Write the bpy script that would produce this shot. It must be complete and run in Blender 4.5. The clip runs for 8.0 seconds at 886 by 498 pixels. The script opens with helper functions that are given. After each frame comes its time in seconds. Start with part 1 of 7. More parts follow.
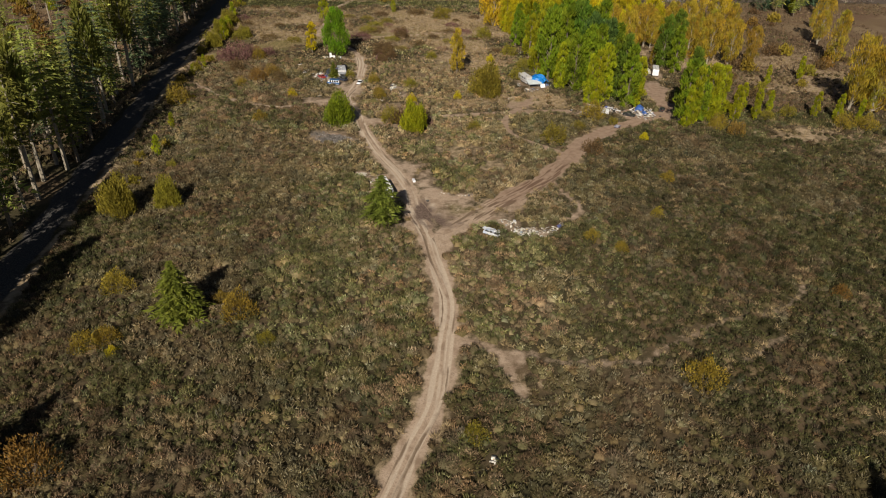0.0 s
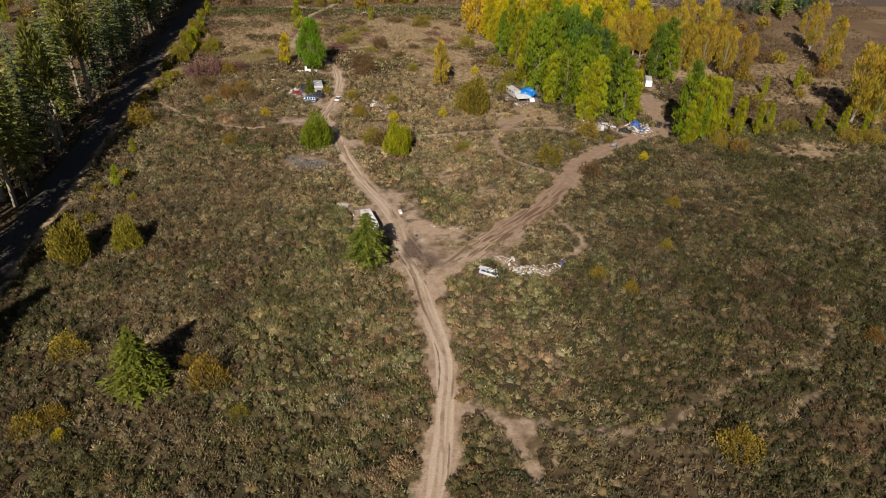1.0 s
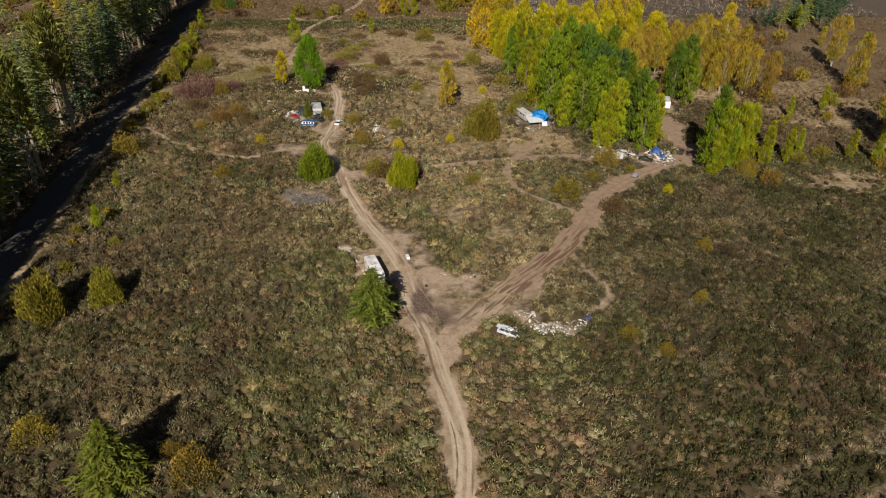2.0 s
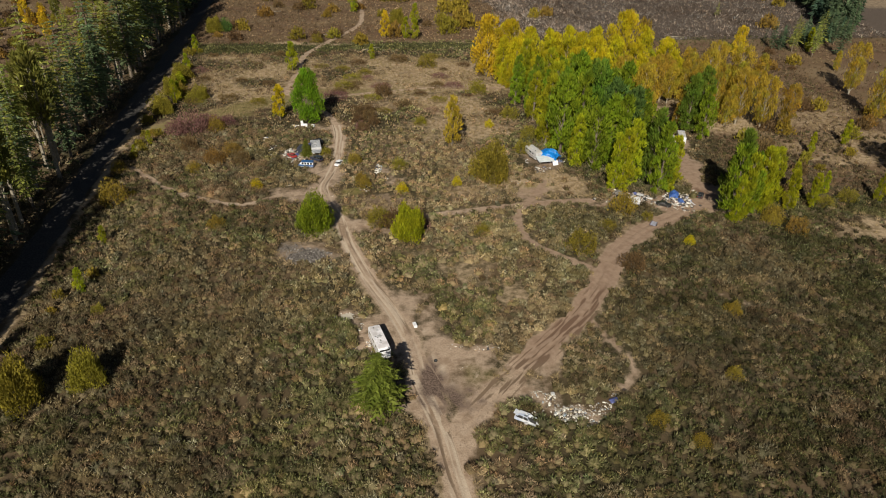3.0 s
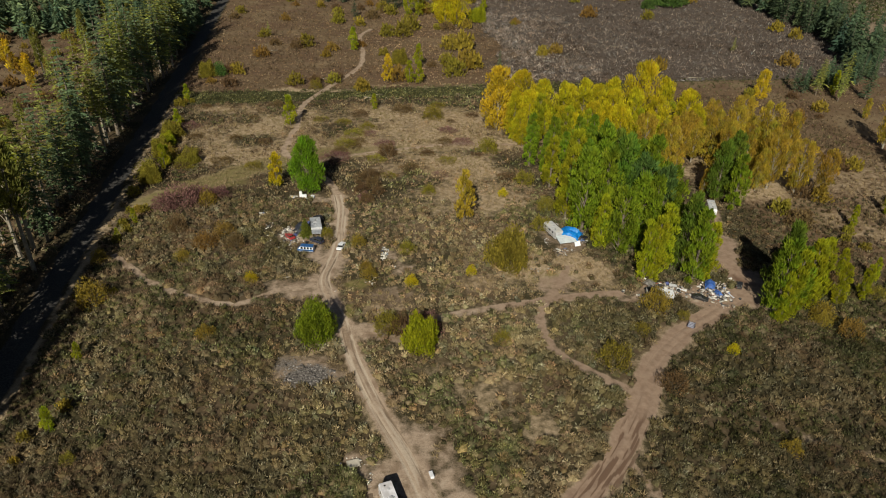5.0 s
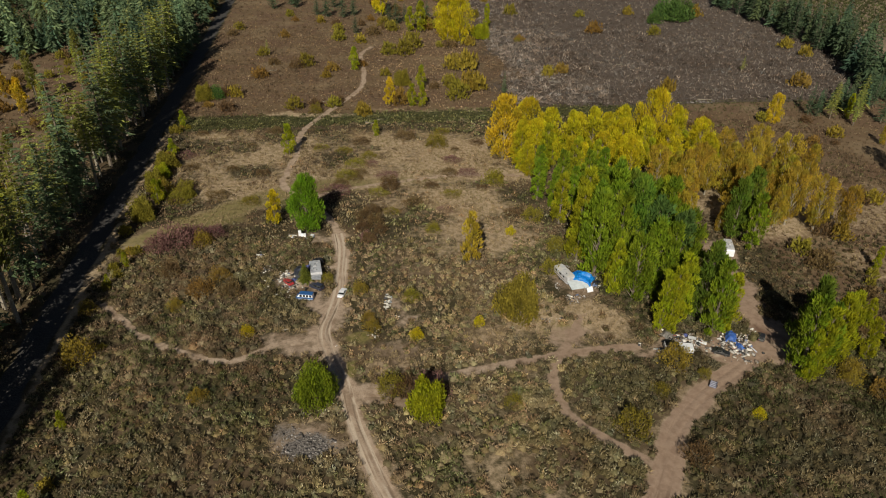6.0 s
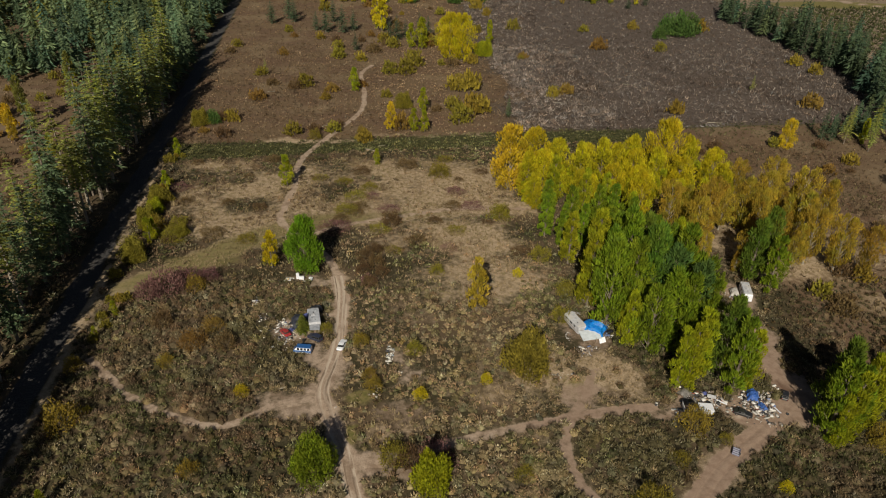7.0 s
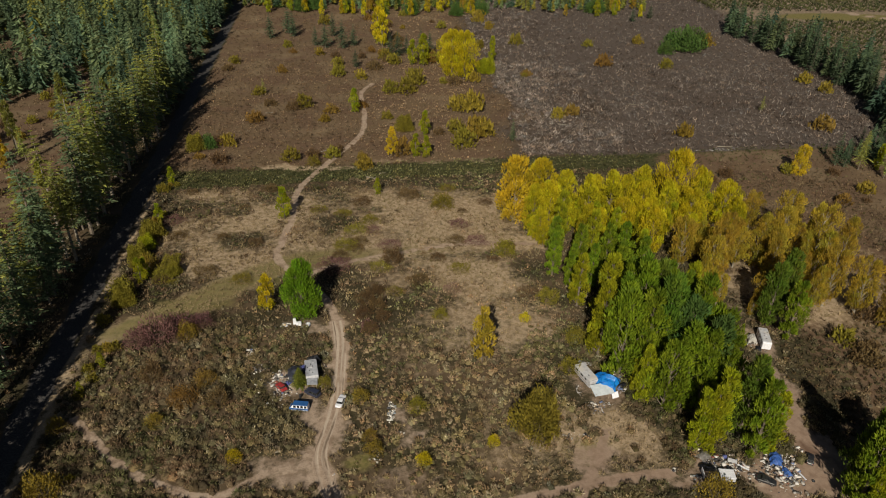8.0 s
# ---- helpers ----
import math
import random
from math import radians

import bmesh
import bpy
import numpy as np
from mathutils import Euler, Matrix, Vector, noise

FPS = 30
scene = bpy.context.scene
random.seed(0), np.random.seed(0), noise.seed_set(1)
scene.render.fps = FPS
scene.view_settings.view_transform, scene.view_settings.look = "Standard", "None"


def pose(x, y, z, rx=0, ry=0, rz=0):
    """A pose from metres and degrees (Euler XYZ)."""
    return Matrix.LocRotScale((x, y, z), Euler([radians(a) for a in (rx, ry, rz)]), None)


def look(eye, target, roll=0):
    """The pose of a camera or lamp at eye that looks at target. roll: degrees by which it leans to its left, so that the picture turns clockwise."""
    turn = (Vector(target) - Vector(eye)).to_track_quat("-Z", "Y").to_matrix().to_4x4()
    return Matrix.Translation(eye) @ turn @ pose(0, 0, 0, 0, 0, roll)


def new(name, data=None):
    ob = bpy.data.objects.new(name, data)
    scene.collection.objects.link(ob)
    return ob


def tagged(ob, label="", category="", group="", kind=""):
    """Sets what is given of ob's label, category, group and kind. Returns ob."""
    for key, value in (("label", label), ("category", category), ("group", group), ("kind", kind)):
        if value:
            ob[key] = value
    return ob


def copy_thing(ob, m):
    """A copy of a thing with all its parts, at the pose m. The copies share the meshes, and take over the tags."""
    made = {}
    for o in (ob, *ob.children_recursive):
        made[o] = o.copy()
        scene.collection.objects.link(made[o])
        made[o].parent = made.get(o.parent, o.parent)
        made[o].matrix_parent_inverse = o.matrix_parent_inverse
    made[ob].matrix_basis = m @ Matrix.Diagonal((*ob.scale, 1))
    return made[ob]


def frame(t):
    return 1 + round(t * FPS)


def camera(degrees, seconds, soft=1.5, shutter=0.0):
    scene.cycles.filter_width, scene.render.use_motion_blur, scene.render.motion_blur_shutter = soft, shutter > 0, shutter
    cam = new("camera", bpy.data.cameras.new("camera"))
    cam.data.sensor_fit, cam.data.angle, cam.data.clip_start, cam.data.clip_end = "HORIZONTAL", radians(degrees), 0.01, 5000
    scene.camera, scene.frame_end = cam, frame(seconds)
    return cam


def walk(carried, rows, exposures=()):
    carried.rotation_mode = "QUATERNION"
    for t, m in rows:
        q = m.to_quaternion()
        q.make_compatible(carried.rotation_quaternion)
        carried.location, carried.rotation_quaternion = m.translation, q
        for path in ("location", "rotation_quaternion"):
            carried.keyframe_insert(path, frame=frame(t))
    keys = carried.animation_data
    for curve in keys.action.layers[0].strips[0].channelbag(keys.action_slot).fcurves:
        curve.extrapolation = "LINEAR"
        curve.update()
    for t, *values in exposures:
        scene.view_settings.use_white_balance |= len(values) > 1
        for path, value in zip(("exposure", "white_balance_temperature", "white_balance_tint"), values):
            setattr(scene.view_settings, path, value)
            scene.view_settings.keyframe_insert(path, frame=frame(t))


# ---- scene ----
cam = camera(66.1, 8.0, soft=1.0)
METRES, EYE, TILT, LEAN, TURN = 132.16, 82.0, -31.54, -1.56, 0.0
ROWS = [
    (0.0, 0.0, 0.0, 0.0, -0.0, 0.0, -0.0),
    (0.5, -0.0117, 0.056, 0.0358, -0.01, -0.06, -0.02),
    (0.6, -0.0139, 0.0675, 0.0430, -0.01, -0.06, -0.02),
    (0.7, -0.0159, 0.0790, 0.0502, -0.33, -0.07, 0.18),
    (0.8, -0.0179, 0.0906, 0.0575, -0.95, -0.08, 0.56),
    (0.9, -0.0199, 0.1021, 0.0647, -1.50, -0.09, 0.90),
    (1.0, -0.022, 0.1137, 0.0719, -1.82, -0.1, 1.1),
    (1.5, -0.0322, 0.1724, 0.1097, -1.98, -0.11, 1.15),
    (3.0, -0.0546, 0.313, 0.2574, -2.19, 0.29, 1.31),
    (3.5, -0.0605, 0.35, 0.305, -2.27, 0.37, 1.39),
    (4.0, -0.0653, 0.3851, 0.353, -2.27, 0.52, 1.46),
    (4.5, -0.0702, 0.418, 0.4002, -2.3, 0.59, 1.52),
    (6.0, -0.0819, 0.5208, 0.5423, -2.31, 0.8, 1.61),
    (6.5, -0.084, 0.556, 0.5902, -2.3, 0.9, 1.6),
    (7.0, -0.0859, 0.5898, 0.638, -2.3, 0.96, 1.63),
    (7.5, -0.0871, 0.6247, 0.6853, -2.29, 1.01, 1.62),
    (8.0, -0.0888, 0.6574, 0.7318, -2.3, 1.1, 1.62),
]
walk(cam, [(t, pose(0, 0, EYE, TILT, LEAN, TURN) @ pose(METRES * x, METRES * y, METRES * z, 90 + pitch, roll, yaw)) for t, x, y, z, yaw, pitch, roll in ROWS],
     exposures=[(0.0, 0.0, 6550, 14), (0.5, 0.04, 6600, 16), (1.0, 0.07, 6600, 18), (1.7, 0.04, 6550, 13), (3.0, -0.01, 6450, 11.5), (4.0, -0.08, 6350, 7.5), (6.0, -0.18, 6400, 10.5), (8.0, -0.29, 6450, 12.5)])

# ---------------------------------------------------------------- world, sun
SUN_ELEV, SUN_AZ = radians(34.0), radians(192.5)      # azimuth clockwise from +y
world = bpy.data.worlds.new("sky")
scene.world = world
world.use_nodes = True
wt = world.node_tree
sky = wt.nodes.new("ShaderNodeTexSky")
sky.sky_type, sky.sun_disc = "NISHITA", False
sky.sun_elevation, sky.sun_rotation = SUN_ELEV, SUN_AZ
wt.nodes["Background"].inputs["Strength"].default_value = 0.029
wt.links.new(sky.outputs["Color"], wt.nodes["Background"].inputs["Color"])
sun_data = bpy.data.lights.new("sun", "SUN")
sun_data.energy, sun_data.angle, sun_data.color = 5.95, radians(0.5), (1.0, 0.92, 0.74)
sun = new("sun", sun_data)
sun_from = Vector((math.sin(SUN_AZ) * math.cos(SUN_ELEV), math.cos(SUN_AZ) * math.cos(SUN_ELEV), math.sin(SUN_ELEV)))
sun.matrix_world = look(sun_from * 300 + Vector((0, 200, 0)), (0, 200, 0))

# ---------------------------------------------------------------- materials
def mat(name, color, color2=None, scale=1.0, rough=0.85, metal=0.0, bump=0.0, bump_scale=None,
        third=None, big=None, pale=None, island=0.0, per_object=0.0, thin=0.0, coat=0.0, spec=None, tone=0.0, tint=False):
    """A principled material: two colours by noise, a third by a larger noise, value varied per island or object."""
    m = bpy.data.materials.new(name)
    m.use_nodes = True
    nt = m.node_tree
    L, N = nt.links.new, nt.nodes.new
    b = nt.nodes["Principled BSDF"]
    b.inputs["Roughness"].default_value, b.inputs["Metallic"].default_value = rough, metal
    if coat:
        b.inputs["Coat Weight"].default_value = coat
    if spec is not None:
        b.inputs["Specular IOR Level"].default_value = spec
    geo = N("ShaderNodeNewGeometry")
    pos = geo.outputs["Position"]
    def noise_of(s, detail=4.0):
        n = N("ShaderNodeTexNoise")
        n.inputs["Scale"].default_value, n.inputs["Detail"].default_value = s, detail
        L(pos, n.inputs["Vector"])
        return n.outputs["Fac"]
    def ramp(src, a, c):
        r = N("ShaderNodeMapRange")
        r.inputs["From Min"].default_value, r.inputs["From Max"].default_value = a, c
        L(src, r.inputs["Value"])
        return r.outputs["Result"]
    def mix(fac, a, c):
        x = N("ShaderNodeMix")
        x.data_type = "RGBA"
        L(fac, x.inputs["Factor"])
        for v, k in ((a, 6), (c, 7)):
            if isinstance(v, tuple):
                x.inputs[k].default_value = (*v, 1)
            else:
                L(v, x.inputs[k])
        return x.outputs[2]
    col = color
    if color2:
        col = mix(ramp(noise_of(scale), 0.35, 0.65), color, color2)
    if third:
        col = mix(ramp(noise_of(big or scale * 0.08, 3.0), 0.42, 0.66), col if color2 else color, third)
    if pale:
        col = mix(ramp(geo.outputs["Random Per Island"], 0.80, 0.86), col if color2 else color, pale)
    if tone:
        w = mix(ramp(noise_of(0.11, 4.0), 0.36, 0.64), (1 - tone,) * 3, (1 + tone,) * 3)
        g = N("ShaderNodeMix")
        g.data_type, g.blend_type = "RGBA", "MULTIPLY"
        g.inputs["Factor"].default_value = 1.0
        L(col, g.inputs[6])
        L(w, g.inputs[7])
        col = g.outputs[2]
    if tint:
        a_ = N("ShaderNodeAttribute")
        a_.attribute_name = "tint"
        g = N("ShaderNodeMix")
        g.data_type, g.blend_type = "RGBA", "MULTIPLY"
        g.inputs["Factor"].default_value = 1.0
        L(col, g.inputs[6])
        L(a_.outputs["Color"], g.inputs[7])
        col = g.outputs[2]
    if island or per_object:
        v = N("ShaderNodeMath")
        v.operation = "ADD"
        v.inputs[0].default_value = v.inputs[1].default_value = 0.0
        if island:
            L(ramp(geo.outputs["Random Per Island"], -1 / island + 0.5, 1 / island + 0.5), v.inputs[0])
        if per_object:
            o = N("ShaderNodeObjectInfo")
            L(ramp(o.outputs["Random"], -1 / per_object + 0.5, 1 / per_object + 0.5), v.inputs[1])
        half = N("ShaderNodeMath")
        half.operation = "MULTIPLY"
        half.inputs[1].default_value = 2.0 / ((1 if island else 0) + (1 if per_object else 0))
        L(v.outputs[0], half.inputs[0])
        h = N("ShaderNodeHueSaturation")
        L(half.outputs[0], h.inputs["Value"])
        if isinstance(col, tuple):
            h.inputs["Color"].default_value = (*col, 1)
        else:
            L(col, h.inputs["Color"])
        if per_object:
            o2 = N("ShaderNodeObjectInfo")
            L(ramp(o2.outputs["Random"], -22.0, 23.0), h.inputs["Hue"])
        col = h.outputs["Color"]
    if isinstance(col, tuple):
        b.inputs["Base Color"].default_value = (*col, 1)
    else:
        L(col, b.inputs["Base Color"])
    if bump:
        bn = N("ShaderNodeBump")
        bn.inputs["Strength"].default_value, bn.inputs["Distance"].default_value = bump, 0.1
        L(noise_of(bump_scale or scale * 3), bn.inputs["Height"])
        L(bn.outputs["Normal"], b.inputs["Normal"])
    if thin:
        t = N("ShaderNodeBsdfTranslucent")
        if isinstance(col, tuple):
            t.inputs["Color"].default_value = (*col, 1)
        else:
            L(col, t.inputs["Color"])
        s = N("ShaderNodeMixShader")
        s.inputs[0].default_value = thin
        L(b.outputs[0], s.inputs[1])
        L(t.outputs[0], s.inputs[2])
        L(s.outputs[0], nt.nodes["Material Output"].inputs["Surface"])
    return m


def ground_material():
    """Litter under the shrubs, pale grass, bare dirt, burnt earth and stony rubble, mixed by the sheet's own layers."""
    m = bpy.data.materials.new("ground_mix")
    m.use_nodes = True
    nt = m.node_tree
    L, N = nt.links.new, nt.nodes.new
    b = nt.nodes["Principled BSDF"]
    b.inputs["Roughness"].default_value = 0.95
    b.inputs["Specular IOR Level"].default_value = 0.15
    pos = N("ShaderNodeNewGeometry").outputs["Position"]
    def nz(s, d=5.0, rough=0.6):
        n = N("ShaderNodeTexNoise")
        n.inputs["Scale"].default_value, n.inputs["Detail"].default_value, n.inputs["Roughness"].default_value = s, d, rough
        L(pos, n.inputs["Vector"])
        return n.outputs["Fac"]
    def rng_(src, a, c, lo=0.0, hi=1.0):
        r = N("ShaderNodeMapRange")
        r.interpolation_type = "SMOOTHSTEP"
        for k, v in (("From Min", a), ("From Max", c), ("To Min", lo), ("To Max", hi)):
            r.inputs[k].default_value = v
        L(src, r.inputs["Value"])
        return r.outputs["Result"]
    def mix(fac, a, c):
        x = N("ShaderNodeMix")
        x.data_type = "RGBA"
        L(fac, x.inputs["Factor"])
        for v, k in ((a, 6), (c, 7)):
            if isinstance(v, tuple):
                x.inputs[k].default_value = (*v, 1)
            else:
                L(v, x.inputs[k])
        return x.outputs[2]
    def add(a, c, k=1.0):
        x = N("ShaderNodeMath")
        x.operation = "MULTIPLY_ADD"
        L(c, x.inputs[0])
        x.inputs[1].default_value = k
        L(a, x.inputs[2])
        return x.outputs[0]
    def layer(n):
        a = N("ShaderNodeAttribute")
        a.attribute_name = n
        return a.outputs["Fac"]
    fine, mid, wide = nz(3.0), nz(0.55), nz(0.06, 3.0)
    patchy = nz(0.035, 4.0)
    litter = mix(rng_(fine, 0.35, 0.65), (0.030, 0.027, 0.013), (0.060, 0.050, 0.026))
    litter = mix(rng_(mid, 0.54, 0.74), litter, (0.085, 0.070, 0.040))
    litter = mix(rng_(wide, 0.45, 0.62), litter, (0.098, 0.070, 0.042))
    straw = mix(rng_(mid, 0.35, 0.65), (0.285, 0.215, 0.138), (0.425, 0.328, 0.222))
    straw = mix(rng_(fine, 0.50, 0.72), straw, (0.165, 0.125, 0.06))
    dirt = mix(rng_(mid, 0.32, 0.66), (0.310, 0.230, 0.170), (0.430, 0.335, 0.258))
    dirt = mix(rng_(fine, 0.45, 0.75), dirt, (0.245, 0.178, 0.126))
    dirt = mix(rng_(nz(0.22, 4.0), .50, .70), dirt, (0.235, 0.168, 0.120))
    red = mix(rng_(mid, 0.3, 0.7), (0.228, 0.157, 0.115), (0.322, 0.234, 0.174))
    ash = mix(rng_(fine, 0.35, 0.65), (0.078, 0.055, 0.046), (0.180, 0.130, 0.106))
    stone = mix(rng_(fine, 0.40, 0.60), (0.085, 0.076, 0.072), (0.20, 0.18, 0.168))
    ditch = mix(rng_(mid, 0.35, 0.65), (0.034, 0.040, 0.014), (0.070, 0.066, 0.026))
    # gravel road, its colour darkened for the forest's shadow lying on it
    gravel = mix(rng_(fine, 0.40, 0.62), (0.036, 0.036, 0.038), (0.078, 0.075, 0.073))
    green = mix(rng_(mid, 0.35, 0.65), (0.12, 0.115, 0.035), (0.20, 0.165, 0.065))
    moor = mix(rng_(fine, .35, .65), mix(rng_(wide, .4, .6), (0.100, 0.056, 0.036), (0.128, 0.088, 0.048)), (0.150, 0.104, 0.064))
    moor = mix(rng_(patchy, .50, .68), moor, (0.185, 0.135, 0.082))
    pewter = mix(rng_(fine, .35, .65), (0.064, 0.050, 0.041), (0.120, 0.096, 0.081))
    jit = add(mid, fine, 0.5)      # about 0.75 in the mean
    jit = add(add(jit, nz(1.3), 0.4), nz(5.0, 3.0), 0.4)
    jit = add(jit, layer("zero"), 1.0)
    sub = N("ShaderNodeMath")
    sub.inputs[1].default_value = -0.40
    L(jit, sub.inputs[0])
    jit = sub.outputs[0]
    def mask(n, lo=0.35, hi=0.65, k=0.55):
        return rng_(add(add(layer(n), jit, k), layer("zero"), 1.0), lo - .06 + 0.75 * k, hi + .06 + 0.75 * k)
    col = mix(mask("ditch"), litter, ditch)
    col = mix(mask("moor", .3, .7, .5), col, moor)
    col = mix(mask("pewter", .3, .7, .5), col, pewter)
    col = mix(mask("straw", 0.25, 0.75, 0.9), col, straw)
    col = mix(mask("lawn", 0.3, 0.7), col, green)
    col = mix(mask("bare", 0.18, 0.70, 0.85), col, dirt)
    col = mix(mask("red", 0.3, 0.7), col, red)
    col = mix(mask("gravel", 0.3, 0.6, 0.4), col, gravel)
    col = mix(mask("rut", 0.3, 0.7, 0.4), col, mix(rng_(fine, .3, .7), (0.405, 0.328, 0.258), (0.500, 0.412, 0.328)))
    col = mix(mask("groove", 0.3, 0.8, 0.4), col, mix(layer("red"), (0.165, 0.118, 0.082), (0.140, 0.086, 0.060)))
    col = mix(mask("ash", 0.0, 0.62, 0.7), col, ash)
    col = mix(mask("stone", 0.3, 0.7, 0.7), col, stone)
    L(col, b.inputs["Base Color"])
    bn = N("ShaderNodeBump")
    bn.inputs["Strength"].default_value, bn.inputs["Distance"].default_value = 0.4, 0.2
    L(add(fine, mid, 1.0), bn.inputs["Height"])
    L(bn.outputs["Normal"], b.inputs["Normal"])
    return m


GROUND = ground_material()
BARK = mat("bark_brown", (0.11, 0.085, 0.06), (0.18, 0.15, 0.12), 2.0, bump=0.5)
BARK_PALE = mat("bark_pale", (0.30, 0.27, 0.22), (0.20, 0.17, 0.13), 1.5, bump=0.4)
def leaf(name, c, c2, **k):
    return mat(name, c, c2, k.pop("scale", 0.55), rough=0.7, spec=0.25, island=k.pop("island", 0.9), per_object=k.pop("per_object", 0.5), thin=0.33, tint=True, **k)
LEAF = {
    "green": leaf("leaf_green", (0.132, 0.200, 0.010), (0.200, 0.255, 0.012)),
    "deep": leaf("leaf_deep_green", (0.115, 0.225, 0.010), (0.170, 0.280, 0.012)),
    "bright": leaf("needle_bright", (0.115, 0.160, 0.022), (0.155, 0.190, 0.028)),
    "alder": leaf("leaf_alder", (0.140, 0.150, 0.030), (0.205, 0.195, 0.038)),
    "dark": leaf("leaf_dark_green", (0.088, 0.148, 0.016), (0.138, 0.195, 0.018)),
    "lime": leaf("leaf_yellow_green", (0.235, 0.265, 0.009), (0.320, 0.320, 0.009)),
    "yellow": leaf("leaf_yellow", (0.55, 0.425, 0.010), (0.42, 0.365, 0.009)),
    "lemon": leaf("leaf_lemon", (0.47, 0.400, 0.010), (0.36, 0.340, 0.009)),
    "gold": leaf("leaf_gold", (0.57, 0.400, 0.018), (0.48, 0.335, 0.018)),
    "tan": leaf("leaf_tan", (0.42, 0.280, 0.026), (0.30, 0.215, 0.028)),
    "olive": leaf("leaf_olive", (0.200, 0.178, 0.022), (0.270, 0.228, 0.028)),
    "mustard": leaf("leaf_mustard", (0.315, 0.228, 0.028), (0.24, 0.184, 0.028)),
    "orange": leaf("leaf_orange", (0.280, 0.165, 0.034), (0.220, 0.140, 0.034)),
    "russet": leaf("leaf_russet", (0.175, 0.110, 0.048), (0.14, 0.092, 0.042)),
    "mauve": leaf("twig_mauve", (0.230, 0.112, 0.112), (0.18, 0.098, 0.085)),
    "pine": leaf("leaf_blue_green", (0.062, 0.122, 0.028), (0.098, 0.160, 0.032)),
    "orchard": leaf("leaf_orchard", (0.070, 0.082, 0.030), (0.110, 0.115, 0.042)),
    "darkfir": leaf("needle_navy", (0.056, 0.094, 0.052), (0.100, 0.140, 0.068)),
    "fir": leaf("needle_dark", (0.205, 0.245, 0.056), (0.325, 0.340, 0.074)),
    "bluefir": leaf("needle_blue", (0.100, 0.155, 0.080), (0.168, 0.214, 0.098)),
    "moss": leaf("needle_moss", (0.108, 0.130, 0.016), (0.165, 0.175, 0.024)),
    "spruce": leaf("needle_green", (0.165, 0.185, 0.034), (0.245, 0.245, 0.046)),
}
SCRUB = mat("scrub_olive", (0.132, 0.116, 0.050), (0.232, 0.202, 0.108), 0.9, rough=0.85, island=0.5, third=(0.238, 0.180, 0.114), big=0.035, pale=(0.270, 0.238, 0.156), thin=0.40, spec=0.1, tone=.22, tint=True)
SCRUB_GREEN = mat("scrub_green", (0.082, 0.090, 0.032), (0.152, 0.146, 0.066), 0.9, rough=0.85, island=0.5, pale=(0.210, 0.200, 0.100), thin=0.40, spec=0.1, tone=.22, tint=True)
SCRUB_RED = mat("scrub_russet", (0.208, 0.142, 0.092), (0.165, 0.120, 0.074), 0.5, rough=0.85, island=0.8, third=(0.235, 0.172, 0.106), big=0.02, pale=(0.245, 0.178, 0.108), thin=0.40, spec=0.1, tone=.2, tint=True)
SCRUB_GREY = mat("scrub_grey", (0.195, 0.160, 0.138), (0.290, 0.245, 0.212), 0.5, rough=0.85, island=0.8, third=(0.14, 0.105, 0.084), big=0.03, pale=(0.340, 0.292, 0.250), thin=0.35, spec=0.1, tone=.2, tint=True)
# old wood inside the shrubs, its colour darkened for shade between the sprays
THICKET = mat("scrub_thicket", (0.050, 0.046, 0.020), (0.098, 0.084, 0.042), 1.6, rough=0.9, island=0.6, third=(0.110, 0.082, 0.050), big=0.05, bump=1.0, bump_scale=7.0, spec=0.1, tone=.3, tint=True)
GRASS = mat("rough_grass", (0.300, 0.238, 0.130), (0.215, 0.176, 0.084), 0.35, rough=0.85, island=0.6, third=(0.350, 0.265, 0.158), big=0.06, thin=0.3, spec=0.15)
STRAW = mat("dry_grass", (0.36, 0.28, 0.165), (0.28, 0.21, 0.11), 0.4, rough=0.85, island=0.9, thin=0.2, spec=0.2)

# ---------------------------------------------------------------- the lie of the land
PLAN = 1.18      # metres in one unit of the plan, by the width of the cars and motorhomes
lattice = np.random.RandomState(5).rand(64, 64)
def vnoise(x, y, s):
    """Smooth value noise of wavelength s."""
    u, v = np.asarray(x) / s, np.asarray(y) / s
    i, j = np.floor(u).astype(int), np.floor(v).astype(int)
    a, c = u - i, v - j
    a, c = a * a * (3 - 2 * a), c * c * (3 - 2 * c)
    g = lambda p, q: lattice[p % 64, q % 64]
    return (g(i, j) * (1 - a) + g(i + 1, j) * a) * (1 - c) + (g(i, j + 1) * (1 - a) + g(i + 1, j + 1) * a) * c

def height(x, y):
    return 0.30 * (vnoise(x, y, 31.0) - 0.5) + 0.14 * (vnoise(x, y, 11.0) - 0.5)

def zat(x, y):
    return float(height(np.array([x]), np.array([y]))[0])

def smooth_line(pts, step=0.8):
    """Catmull-Rom through the points, resampled evenly."""
    p = [np.array(q, float) for q in pts]
    p = [2 * p[0] - p[1], *p, 2 * p[-1] - p[-2]]
    out = []
    for k in range(1, len(p) - 2):
        n = max(2, int(np.linalg.norm(p[k + 1] - p[k]) / step))
        for i in range(n):
            t = i / n
            out.append(0.5 * (2 * p[k] + (p[k + 1] - p[k - 1]) * t + (2 * p[k - 1] - 5 * p[k] + 4 * p[k + 1] - p[k + 2]) * t * t
                              + (3 * p[k] - p[k - 1] - 3 * p[k + 1] + p[k + 2]) * t ** 3))
    out.append(p[-2])
    return np.array(out)

